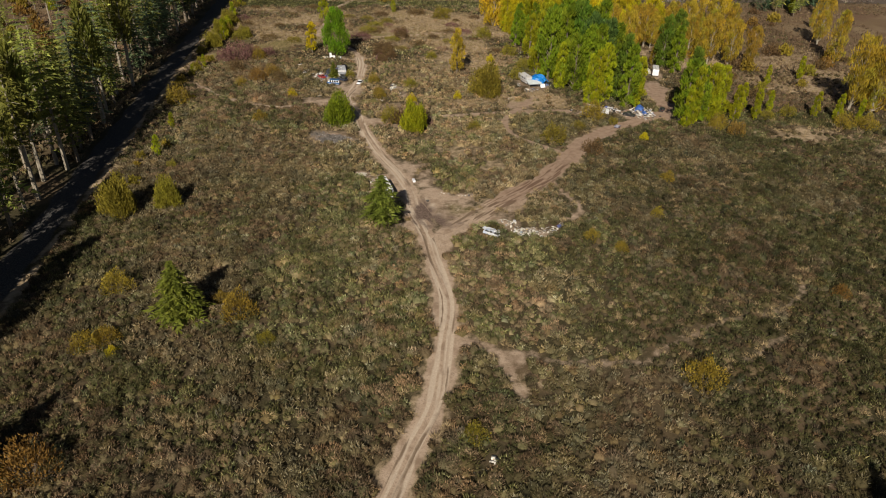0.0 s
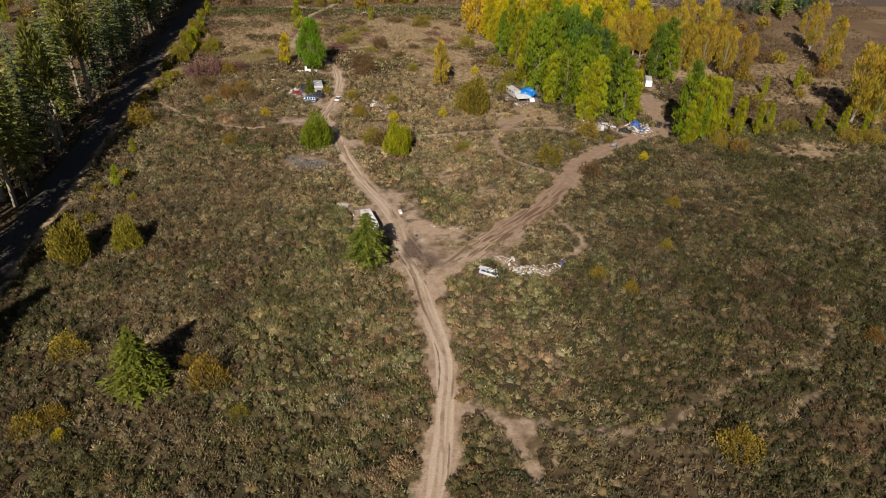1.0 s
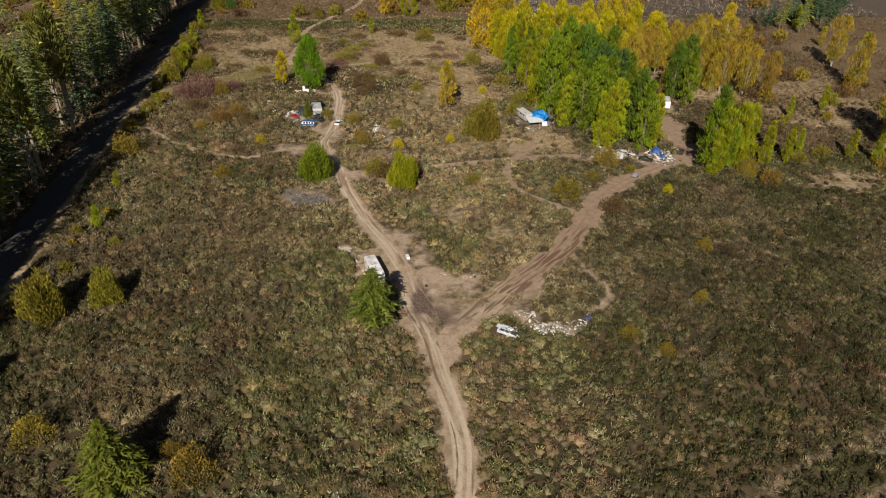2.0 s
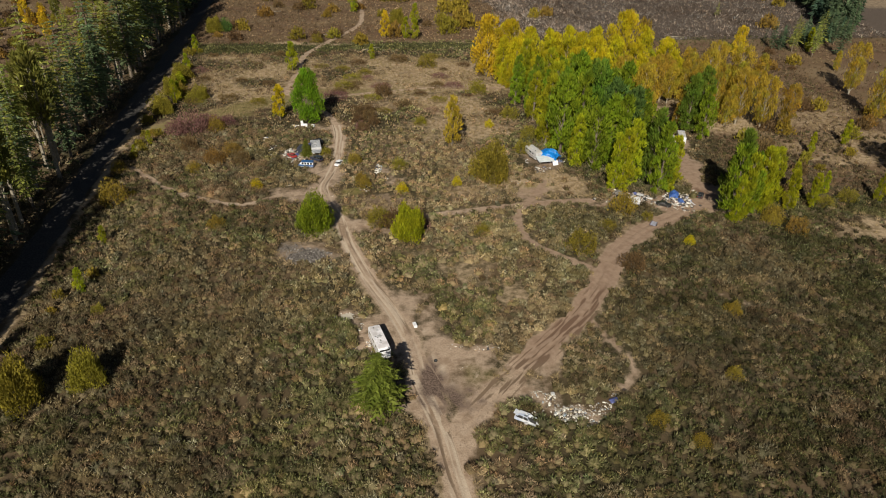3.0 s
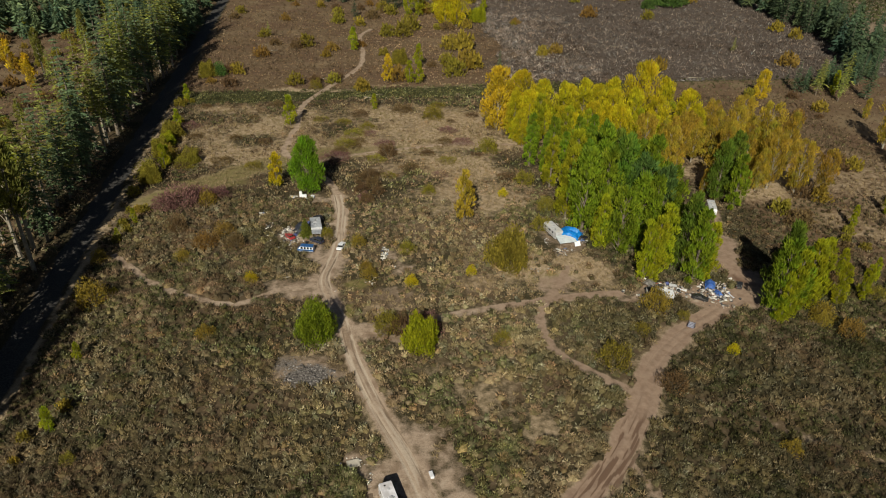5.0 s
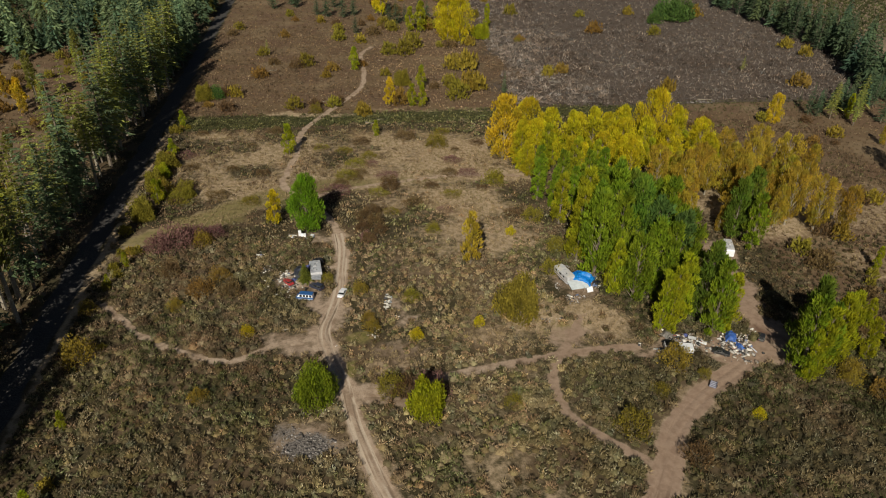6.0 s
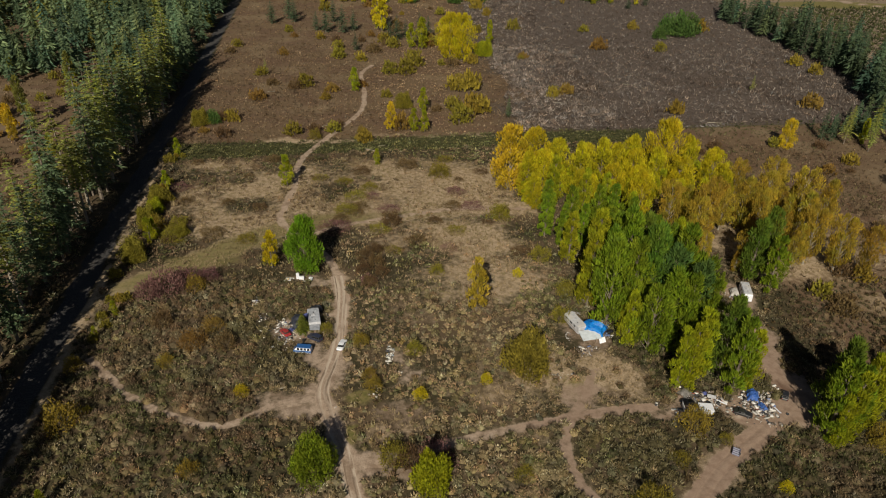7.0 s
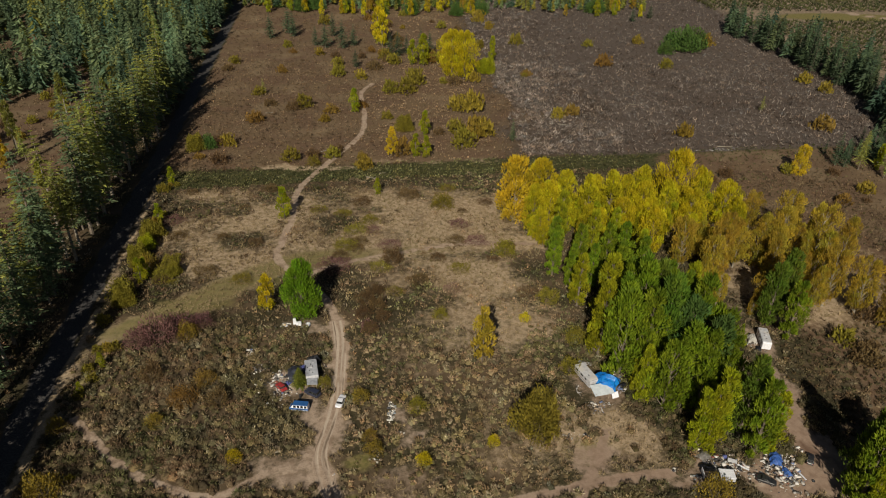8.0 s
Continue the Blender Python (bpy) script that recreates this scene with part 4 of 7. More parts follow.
KINDS = {
    # grove of tall green poplars, unit height 20 m
    "grove_a": lambda: broad_tree("poplar_tree", "tall green poplar in a dense grove", "tree", 20, 3.9, "green", 1, n=4500, limbs=30, start=.02, leafsize=.56, upright=1.3, slender=.5),
    "grove_d": lambda: broad_tree("poplar_tree", "broad green poplar in a dense grove", "tree", 19, 4.3, "green", 61, n=4500, limbs=34, start=.03, leafsize=.56, upright=1.2, slender=.5, shape="round"),
    "grove_b": lambda: broad_tree("poplar_tree", "tall dark green poplar in a dense grove", "tree", 20, 4.2, "dark", 2, n=4500, limbs=30, start=.02, leafsize=.58, upright=1.2, slender=.5),
    "grove_e": lambda: broad_tree("poplar_tree", "dark blue-green poplar in a dense grove", "tree", 20, 4.2, "pine", 62, n=4500, limbs=28, start=.02, leafsize=.60, upright=1.1, slender=.5),
    "grove_c": lambda: broad_tree("poplar_tree", "yellow-green poplar turning in autumn", "tree", 20, 3.8, "lime", 3, n=4500, limbs=30, start=.02, leafsize=.55, upright=1.3, slender=.5),
    "yellow_a": lambda: broad_tree("cottonwood_tree", "golden-yellow autumn cottonwood with dense crown", "tree", 20, 6.0, "yellow", 4, n=5600, limbs=44, start=.0, leafsize=.56, upright=1.5, slender=.46, shape="round"),
    "yellow_c": lambda: broad_tree("cottonwood_tree", "yellow-green autumn cottonwood with feathery crown", "tree", 20, 5.6, "lemon", 63, n=5400, limbs=42, start=.0, leafsize=.56, upright=1.6, slender=.46, turn=.2),
    "yellow_b": lambda: broad_tree("cottonwood_tree", "orange-gold autumn cottonwood with dense crown", "tree", 20, 5.8, "gold", 5, n=5400, limbs=42, start=.0, leafsize=.54, upright=1.1, shape="round", bark=BARK_PALE),
    "tan_a": lambda: broad_tree("cottonwood_tree", "thinning tan autumn cottonwood with bare pale limbs", "tree", 20, 5.6, "tan", 6, n=4600, limbs=46, start=.10, leafsize=.52, upright=1.8, slender=.42, shape="vase", spread=.30, turn=.16, bark=BARK_PALE),
    "tan_b": lambda: broad_tree("cottonwood_tree", "tan and yellow autumn cottonwood with pale trunk", "tree", 20, 5.2, "tan", 64, n=4600, limbs=42, start=.02, leafsize=.52, upright=1.8, slender=.42, spread=.32, turn=.2, bark=BARK_PALE),
    "slim": lambda: broad_tree("poplar_sapling", "slim yellow poplar sapling", "tree", 10, 2.6, "yellow", 7, n=1700, limbs=20, start=.04, leafsize=.38, upright=1.2),
    "slim_gold": lambda: broad_tree("poplar_sapling", "slim orange-gold poplar sapling", "tree", 10, 2.6, "gold", 67, n=1700, limbs=20, start=.04, leafsize=.38, upright=1.2),
    "slim_tan": lambda: broad_tree("poplar_sapling", "slim ochre poplar sapling losing its leaves", "tree", 10, 2.6, "tan", 68, n=1700, limbs=20, start=.04, leafsize=.38, upright=1.2),
    "slim_lime": lambda: broad_tree("poplar_sapling", "slim yellow-green poplar sapling", "tree", 10, 2.6, "lime", 8, n=1700, limbs=20, start=.04, leafsize=.38, upright=1.2),
    "round": lambda: broad_tree("maple_tree", "dense round-crowned bright green tree", "tree", 15, 5.3, "deep", 9, n=9000, limbs=52, start=.04, leafsize=.42, upright=1.3, slender=.55),
    "alder": lambda: fir_tree("fir_tree", "bright green young fir beside the motorhome", 9.4, 3.1, "bright", 10, start=.17, whorls=30, n=12, ragged=.42, taper=.55, sprays=8, fine=.66, bark=BARK_PALE),
    "bigbush": lambda: soft_bush("willow_bush", "large rounded olive-green willow bush", 7, 3.6, "olive", 12, n=6000, leafsize=.3),
    "greenbush": lambda: soft_bush("willow_bush", "large rounded green willow bush", 7, 3.7, "green", 13, n=7500, leafsize=.28),
    "darkbush": lambda: soft_bush("willow_bush", "tall dark green thicket on the far field", 7, 4.0, "pine", 71, n=1500, leafsize=.5),
    "limebush": lambda: soft_bush("willow_bush", "large rounded yellow-green willow bush", 7, 3.5, "lime", 31, n=6500, leafsize=.3),
    "mustard": lambda: soft_bush("autumn_bush", "mustard-yellow autumn bush among the scrub", 2.6, 1.6, "mustard", 14),
    "yellowbush": lambda: soft_bush("autumn_bush", "bright yellow autumn bush among the scrub", 2.6, 1.4, "yellow", 15),
    "olivebush": lambda: soft_bush("autumn_bush", "olive-green bush among the scrub", 2.6, 1.7, "olive", 16),
    "orange": lambda: soft_bush("autumn_bush", "orange-brown autumn bush among the scrub", 2.6, 1.7, "orange", 17),
    "russet": lambda: soft_bush("autumn_bush", "russet-brown leafless bush of fine twigs", 2.6, 1.8, "russet", 18, leafsize=.16),
    "mauve": lambda: soft_bush("dogwood_bush", "purple-red dogwood bush of fine twigs", 2.6, 2.4, "mauve", 19, leafsize=.16, upright=1.2),
    "far_mustard": lambda: soft_bush("far_bush", "dull mustard autumn bush in the far scrub", 2.6, 1.6, "mustard", 51, n=320, leafsize=.40),
    "far_orange": lambda: soft_bush("far_bush", "orange-brown autumn bush in the far scrub", 2.6, 1.7, "orange", 52, n=320, leafsize=.40),
    "far_russet": lambda: soft_bush("far_bush", "russet-brown twiggy bush in the far scrub", 2.6, 1.8, "russet", 53, n=420, leafsize=.34),
    "far_olive": lambda: soft_bush("far_bush", "dull olive bush in the far scrub", 2.6, 1.7, "olive", 54, n=320, leafsize=.40),
    "spruce": lambda: fir_tree("spruce_tree", "bushy green spruce standing alone in the scrub", 10, 4.0, "moss", 20, start=.02, whorls=34, n=14, ragged=.4, sprays=9, fine=.62),
    "fir_a": lambda: fir_tree("fir_tree", "tall dark green fir at the forest edge", 28, 5.4, "fir", 21, start=.14, whorls=25, n=8, ragged=.45, sprays=6, fine=.80, tier=.66),
    "fir_b": lambda: fir_tree("fir_tree", "tall dark green fir with bare lower trunk", 28, 4.9, "fir", 22, start=.34, whorls=20, n=8, ragged=.5, sprays=6, fine=.80, tier=.62, bark=BARK_PALE),
    "fir_c": lambda: fir_tree("fir_tree", "tall blue-green fir with full crown", 28, 5.3, "bluefir", 23, start=.10, whorls=25, n=8, ragged=.4, sprays=6, fine=.80, tier=.7),
    "fir_e": lambda: fir_tree("fir_tree", "dense dark fir between field and orchard", 28, 5.4, "darkfir", 27, start=.06, whorls=22, n=8, ragged=.4, sprays=4, tier=.7),
    "fir_d": lambda: fir_tree("fir_tree", "mossy green conifer with bare lower trunk", 28, 4.7, "spruce", 24, start=.36, whorls=19, n=8, ragged=.5, sprays=6, fine=.80, tier=.6, bark=BARK_PALE),
    "forest_leaf": lambda: broad_tree("alder_tree", "thin olive-green alder with long pale trunk", "tree", 24, 3.4, "alder", 25, n=1500, limbs=22, start=.42, leafsize=.66, upright=1.0, bark=BARK_PALE),
    "forest_gold": lambda: broad_tree("alder_tree", "thin yellowing alder with long pale trunk", "tree", 22, 3.0, "olive", 26, n=1300, limbs=20, start=.36, leafsize=.62, upright=1.0, turn=.2, bark=BARK_PALE),
}
rt = random.Random(3)

# single trees of the clearing
plant("spruce", -41.3, 89.6, 1.13, 1.0, 30)
plant("spruce", -56.2, 55.0, 1.1, 1.1, 130)
plant("spruce", 55.2, 50.0, .8, 1.1, 200)
plant("alder", -10.6, 121.4, 1.22, 1.02, 80)
plant("greenbush", -26.5, 178.0, 1.08, 1.18, 10, "dense green willow bush beside the dirt track")
plant("limebush", -6.1, 174.2, 1.0, 1.2, 130, "tall rounded yellow-green willow beside the footpath")
plant("olivebush", -12.7, 180.0, 1.7, 1.1, 40)
plant("round", -36.2, 243.4, 1.08, 1.0, 0)
plant("slim", -45.2, 246.5, 1.12, .95, 20)
plant("bigbush", 15.3, 204.3, 1.3, 1.15, 0)
plant("slim_tan", 6.5, 226.5, 1.35, 1.1, 70)
for x, y, s in [(-48.5, 296, 1.1), (-20.2, 313.5, .62), (-80.3, 259.5, .8)]:
    plant("slim_lime", x, y, s, 1.0, rt.uniform(0, 360))

# the poplar grove beside the camps
GROVE = [(33.5, 228, 1.05, "c"), (37.0, 220, 1.2, "a"), (39.5, 212.5, .72, "c"), (45.3, 199, .80, "c"), (48.2, 198.4, .86, "c"), (50.5, 201.5, .9, "c"), (57.6, 197.2, .95, "a"), (60.2, 198.2, .85, "c"), (56.0, 202, 1.05, "b"), (58.5, 203.5, .8, "a"),
         (42.5, 210, 1.0, "a"), (46.5, 211, 1.2, "b"), (50, 208.5, 1.05, "a"), (52.5, 212, 1.2, "b"), (55.5, 210.5, 1.0, "a"), (40.5, 218.5, 1.2, "a"), (44, 220, 1.35, "b"), (48.5, 218, 1.25, "b"), (51.5, 221, 1.3, "a"), (55.5, 219, 1.15, "b"),
         (37.5, 227, 1.2, "a"), (41, 228, 1.3, "a"), (45, 230, 1.3, "b"), (49, 228, 1.2, "b"), (53.0, 229, 1.1, "a"), (37, 238, 1.15, "c"), (40.5, 236, 1.1, "a"), (43.5, 239, 1.1, "a"), (47, 237, 1.05, "b"), (33, 248, .85, "c")]
MIX = {"a": ["a", "d", "a"], "b": ["b", "e", "b", "d"], "c": ["c"]}
for n, (x, y, s, k) in enumerate(GROVE):
    plant("grove_" + MIX[k][n % len(MIX[k])], x + rt.uniform(-.8, .8), y, s, rt.uniform(.9, 1.05), rt.uniform(0, 360), group="poplar grove")
for x, y, s, k in [(36, 262, .8, "a"), (41, 268, .85, "c"), (48, 262, .9, "a"), (31, 270, .75, "a"), (29.5, 263, .68, "a"), (33, 257, .66, "a"), (38.5, 256, .72, "a"), (44, 263, .8, "a"), (45, 255, .8, "a"), (52, 257, .8, "a"), (54, 264, .75, "c"), (79, 239, .95, "b"), (84, 243, 1.0, "b"), (82, 234, .9, "a"), (38.5, 216, .45, "c"), (50, 236, 1.1, "a"), (57, 238, .95, "c"),
                   (70.0, 184.2, 1.05, "a"), (72.0, 182.8, .82, "c"), (74, 185.5, .86, "a"), (77.5, 187, .9, "c"), (82, 190.5, .82, "c"), (71.6, 187.2, 1.08, "b"), (79.6, 189.6, .84, "c"), (86, 188, .6, "c"), (70.2, 181.8, .55, "c"), (93, 190, .5, "c"), (73, 189, .95, "a")]:
    plant("grove_" + k, x, y, s, rt.uniform(.9, 1.05), rt.uniform(0, 360), group="poplar grove")

# yellow and tan cottonwoods behind it
for x, y, s, k in [(23, 294, 1.15, "yellow_b"), (28, 288, .85, "yellow_a"), (31, 297, 1.1, "yellow_a"), (38, 292, 1.05, "yellow_a"), (44, 287, 1.0, "yellow_a"), (51, 288, 1.1, "yellow_a"), (57, 292, .95, "yellow_a"), (35, 281, .9, "grove_c"),
                   (63, 296, 1.0, "yellow_a"), (73, 294, 1.25, "yellow_a"), (80, 292, 1.0, "yellow_a"), (68, 287, .9, "yellow_a"), (88, 290, .85, "yellow_a"), (42, 278, .8, "yellow_a"), (50, 277, .7, "grove_c"), (96, 288, .8, "tan_a"),
                   (74.7, 261, .95, "tan_a"), (70, 256, .9, "tan_a"), (66, 266, .9, "tan_a"), (80, 268, .95, "tan_a"), (88, 266, 1.0, "tan_a"), (96, 270, 1.0, "tan_a"), (105, 267, 1.1, "tan_a"), (110, 262, 1.0, "tan_a"),
                   (92, 252, .85, "tan_a"), (98, 247, .95, "tan_a"), (104, 243, .95, "tan_a"), (110, 240, .85, "tan_a"), (101, 256, 1.0, "tan_a"), (88, 258, .9, "tan_a")]:
    k = {"tan_a": rt.choice(["tan_a", "tan_b"]), "yellow_a": rt.choice(["yellow_a", "yellow_c", "yellow_c"])}.get(k, k)
    plant(k, x, y, s * (.92 if k[:3] == "tan" else .96), rt.uniform(.9, 1.02), rt.uniform(0, 360), group="autumn cottonwoods")
for x, y, s, k in [(33, 289, .8, "yellow_a"), (47, 292, .9, "yellow_a"), (61, 288, .8, "yellow_a"), (76, 287, .8, "yellow_a"), (53, 282, .7, "yellow_a"), (102, 278, .9, "tan_a"), (60, 274, .75, "yellow_a"), (134, 330, .58, "yellow_b"), (112, 193, .42, "grove_c"), (116.5, 189, .45, "grove_c"), (123, 189, .38, "grove_c"), (126, 200, 1.12, "tan_a"), (131, 197, 1.15, "tan_b"), (132, 204, 1.0, "tan_a"), (146, 251, .9, "tan_b"), (153, 278, .89, "tan_a"), (164, 307, .4, "tan_b"), (160, 240, .7, "tan_a"), (110, 223, .34, "grove_c"), (124, 230, .43, "grove_c"), (167, 335, .53, "grove_c"), (100, 197, .33, "grove_c"),
                   (92, 198, .45, "grove_c")]:
    plant(k, x, y, s, rt.uniform(.92, 1.06), rt.uniform(0, 360), group="autumn cottonwoods")

# low growth that closes the foot of the cottonwoods
for _ in range(30):
    x, y = rt.uniform(25, 92), rt.uniform(274, 298)
    plant(rt.choice(["yellow_a", "yellow_c", "yellow_c", "grove_c"]), x, y, rt.uniform(.36, .66), rt.uniform(.9, 1.1), rt.uniform(0, 360), group="autumn cottonwoods")
for _ in range(22):
    x, y = rt.uniform(66, 113), rt.uniform(240, 278)
    plant(rt.choice(["tan_a", "tan_b", "tan_b"]), x, y, rt.uniform(.36, .72), rt.uniform(.9, 1.1), rt.uniform(0, 360), group="autumn cottonwoods")

# bushes in the scrub: place, size, kind
plant("bigbush", -64.8, 124, .98, 1.3, 20)
plant("bigbush", -56.3, 128, .72, 1.4, 70)
BUSHES = [(-54.6, 97, 1.7, "mustard"), (-31.9, 90.5, 1.8, "mustard"), (-35.9, 94.5, .9, "mustard"), (-52.9, 81, 1.5, "mustard"), (-50.5, 83, 1.3, "mustard"), (-48.5, 80, .8, "yellowbush"), (-49.2, 57, 2.2, "orange"),
          (41.0, 76.5, 1.8, "mustard"), (6.1, 64.5, 1.1, "olivebush"), (-25.9, 83.7, .9, "olivebush"), (73.4, 100, 1.0, "orange"), (55.1, 146.2, 1.1, "mustard"), (31.9, 118.2, 1.0, "mustard"), (47.8, 128.3, .9, "mustard"),
          (56.1, 172, .9, "yellowbush"), (36.9, 114, .9, "mustard"), (45.2, 187.2, 2.0, "mustard"), (31.1, 168.8, 2.0, "olivebush")]
BUSHES2 = [(40.4, 161.6, 1.6, "russet"), (-61, 208, 1.2, "mustard"), (-48.5, 178.5, 1.2, "mustard"), (-43.5, 198.2, 1.15, "yellowbush"), (-17, 199.6, 1.2, "mustard"), (-7.6, 196.5, 1.1, "yellowbush"), (6.2, 201, .9, "yellowbush"),
           (-20.4, 214.2, 1.2, "mustard"), (-8.6, 211, 1.3, "olivebush"), (-74.8, 190.5, 2.2, "mustard"), (-79.6, 207, 1.3, "mustard"), (-57.1, 214, 1.8, "orange"), (-62.2, 236.5, 1.6, "mustard"), (-69.2, 236, 2.3, "mauve"), (-60, 241, 1.3, "mauve"), (-21, 250, 1.5, "russet"), (-21.5, 244.5, 1.2, "russet"), (-18, 247, 1.3, "russet"), (-20, 239, 1.0, "mauve"), (-18.5, 254, 1.1, "russet"),
           (-65, 239, 1.8, "mauve"), (-72.5, 234, 1.6, "mauve"), (1, 304, 2.2, "olivebush"), (17.8, 274, 2.1, "olivebush"), (25.9, 250, 1.8, "olivebush")]
BUSHES3 = [(80, 183, 1.7, "mustard"), (83, 177, 1.6, "orange"), (78.5, 180.5, 1.3, "mustard"), (116.5, 185, 1.8, "mustard"), (123, 184.5, 2.0, "mustard"), (104, 193, 1.5, "olivebush"), (97, 190.5, 1.3, "olivebush"), (-9.5, 179.6, 1.7, "russet"), (-5.0, 180.5, 1.6, "mauve"),
           (29.5, 233, 1.6, "olivebush"), (-2.3, 243.4, 1.2, "olivebush"), (18.6, 241.6, 1.0, "yellowbush"), (-81.2, 267, 1.8, "mustard"), (-75.3, 268.5, 1.6, "olivebush"), (-83.2, 254, 2.2, "olivebush"), (-27.1, 344.5, 1.3, "mustard"),
           (10.4, 176, 1.1, "olivebush"), (39.5, 178.6, 1.1, "olivebush"), (-14.5, 270, 1.7, "russet"), (-44.2, 338, 1.6, "olivebush"), (-50, 214, 1.4, "russet"), (-54, 220, 1.5, "orange"), (-66, 222, 1.6, "russet"), (-19.5, 238, 1.2, "russet"),
           (-16.5, 243, 1.1, "russet"), (-18, 203, 1.0, "mustard"), (50, 183.5, .9, "olivebush"), (-62, 147, .8, "olivebush"), (26, 222.5, 1.5, "olivebush")]
for x, y, s, k in [(-171, 357, 1.3, "slim_gold"), (-167, 352, .9, "slim_tan"), (-155, 339, 1.25, "slim_gold"), (-152, 334, .8, "slim_tan"), (-158, 345, .9, "slim_gold"), (-90, 352, 1.0, "bigbush"), (-86, 354, .8, "darkbush"), (-79, 357, 1.9, "far_mustard"), (-85.5, 284, .85, "bigbush"), (-84.5, 278, .7, "limebush"), (-84.6, 271, .85, "bigbush"),
                   (-80, 262, .66, "slim_lime"), (-73, 264, .55, "bigbush"), (-81.5, 250, .8, "bigbush"), (-38, 345, 1.7, "far_olive")]:
    plant(k, x, y, s, 1.0, rt.uniform(0, 360), group="bushes along the road" if x > -95 else "trees of the western clearing")
for x, y, s, k in BUSHES + BUSHES2 + BUSHES3:
    plant(k, x, y, s, rt.uniform(.9, 1.1), rt.uniform(0, 360), group="bushes in the scrub")

# low russet mats on the pale grass
for _ in range(64):
    x, y = rt.uniform(-84, 26), rt.uniform(252, 318)
    if abs(x + 47) < 6 or (x > -40 and y < 262 and rt.random() < .6):
        continue
    plant(rt.choice(["russet", "russet", "olivebush", "mauve"]), x, y, rt.uniform(1.0, 2.3), rt.uniform(.28, .5), rt.uniform(0, 360), label="low spreading brown mat of brambles", group="bramble mats")
# random bushes over the far fields and along the road's verge
for _ in range(46):
    y = rt.uniform(100, 325)
    x = float(road_edge(y)) + rt.uniform(3, 9) + (2 if y < 200 else 0)
    if y > 215 or rt.random() < .3:
        k = rt.choice(["far_olive", "far_mustard", "far_olive", "slim_lime"])
        plant(k, x, y, rt.uniform(.5, 1.0) * (1.0 if y < 230 else 1.25) * (.6 if y < 338 and k == "slim_lime" else 1), 1.0, rt.uniform(0, 360), group="bushes along the road")
for _ in range(44):
    y = rt.uniform(338, 620)
    x = rt.uniform(float(road_edge(y)) + 8, 40 + .35 * (y - 340))
    k = rt.choice(["far_orange", "far_russet", "far_olive", "far_russet"]) if x < 50 else rt.choice(["far_russet", "far_olive", "far_orange"])
    if x > 50 and rt.random() < .65:
        continue
    plant(k, x, y, rt.uniform(1.0, 2.2), .9, rt.uniform(0, 360), group="bushes of the far field")
for _ in range(60):
    y = rt.uniform(196, 332)
    x = rt.uniform(86, 152)
    if 92 < x < 126 and 242 < y < 276:
        continue
    plant(rt.choice(["far_mustard", "far_russet", "far_russet", "far_orange", "far_olive"]), x, y, rt.uniform(.8, 1.9), .9, rt.uniform(0, 360), group="bushes of the eastern scrub")
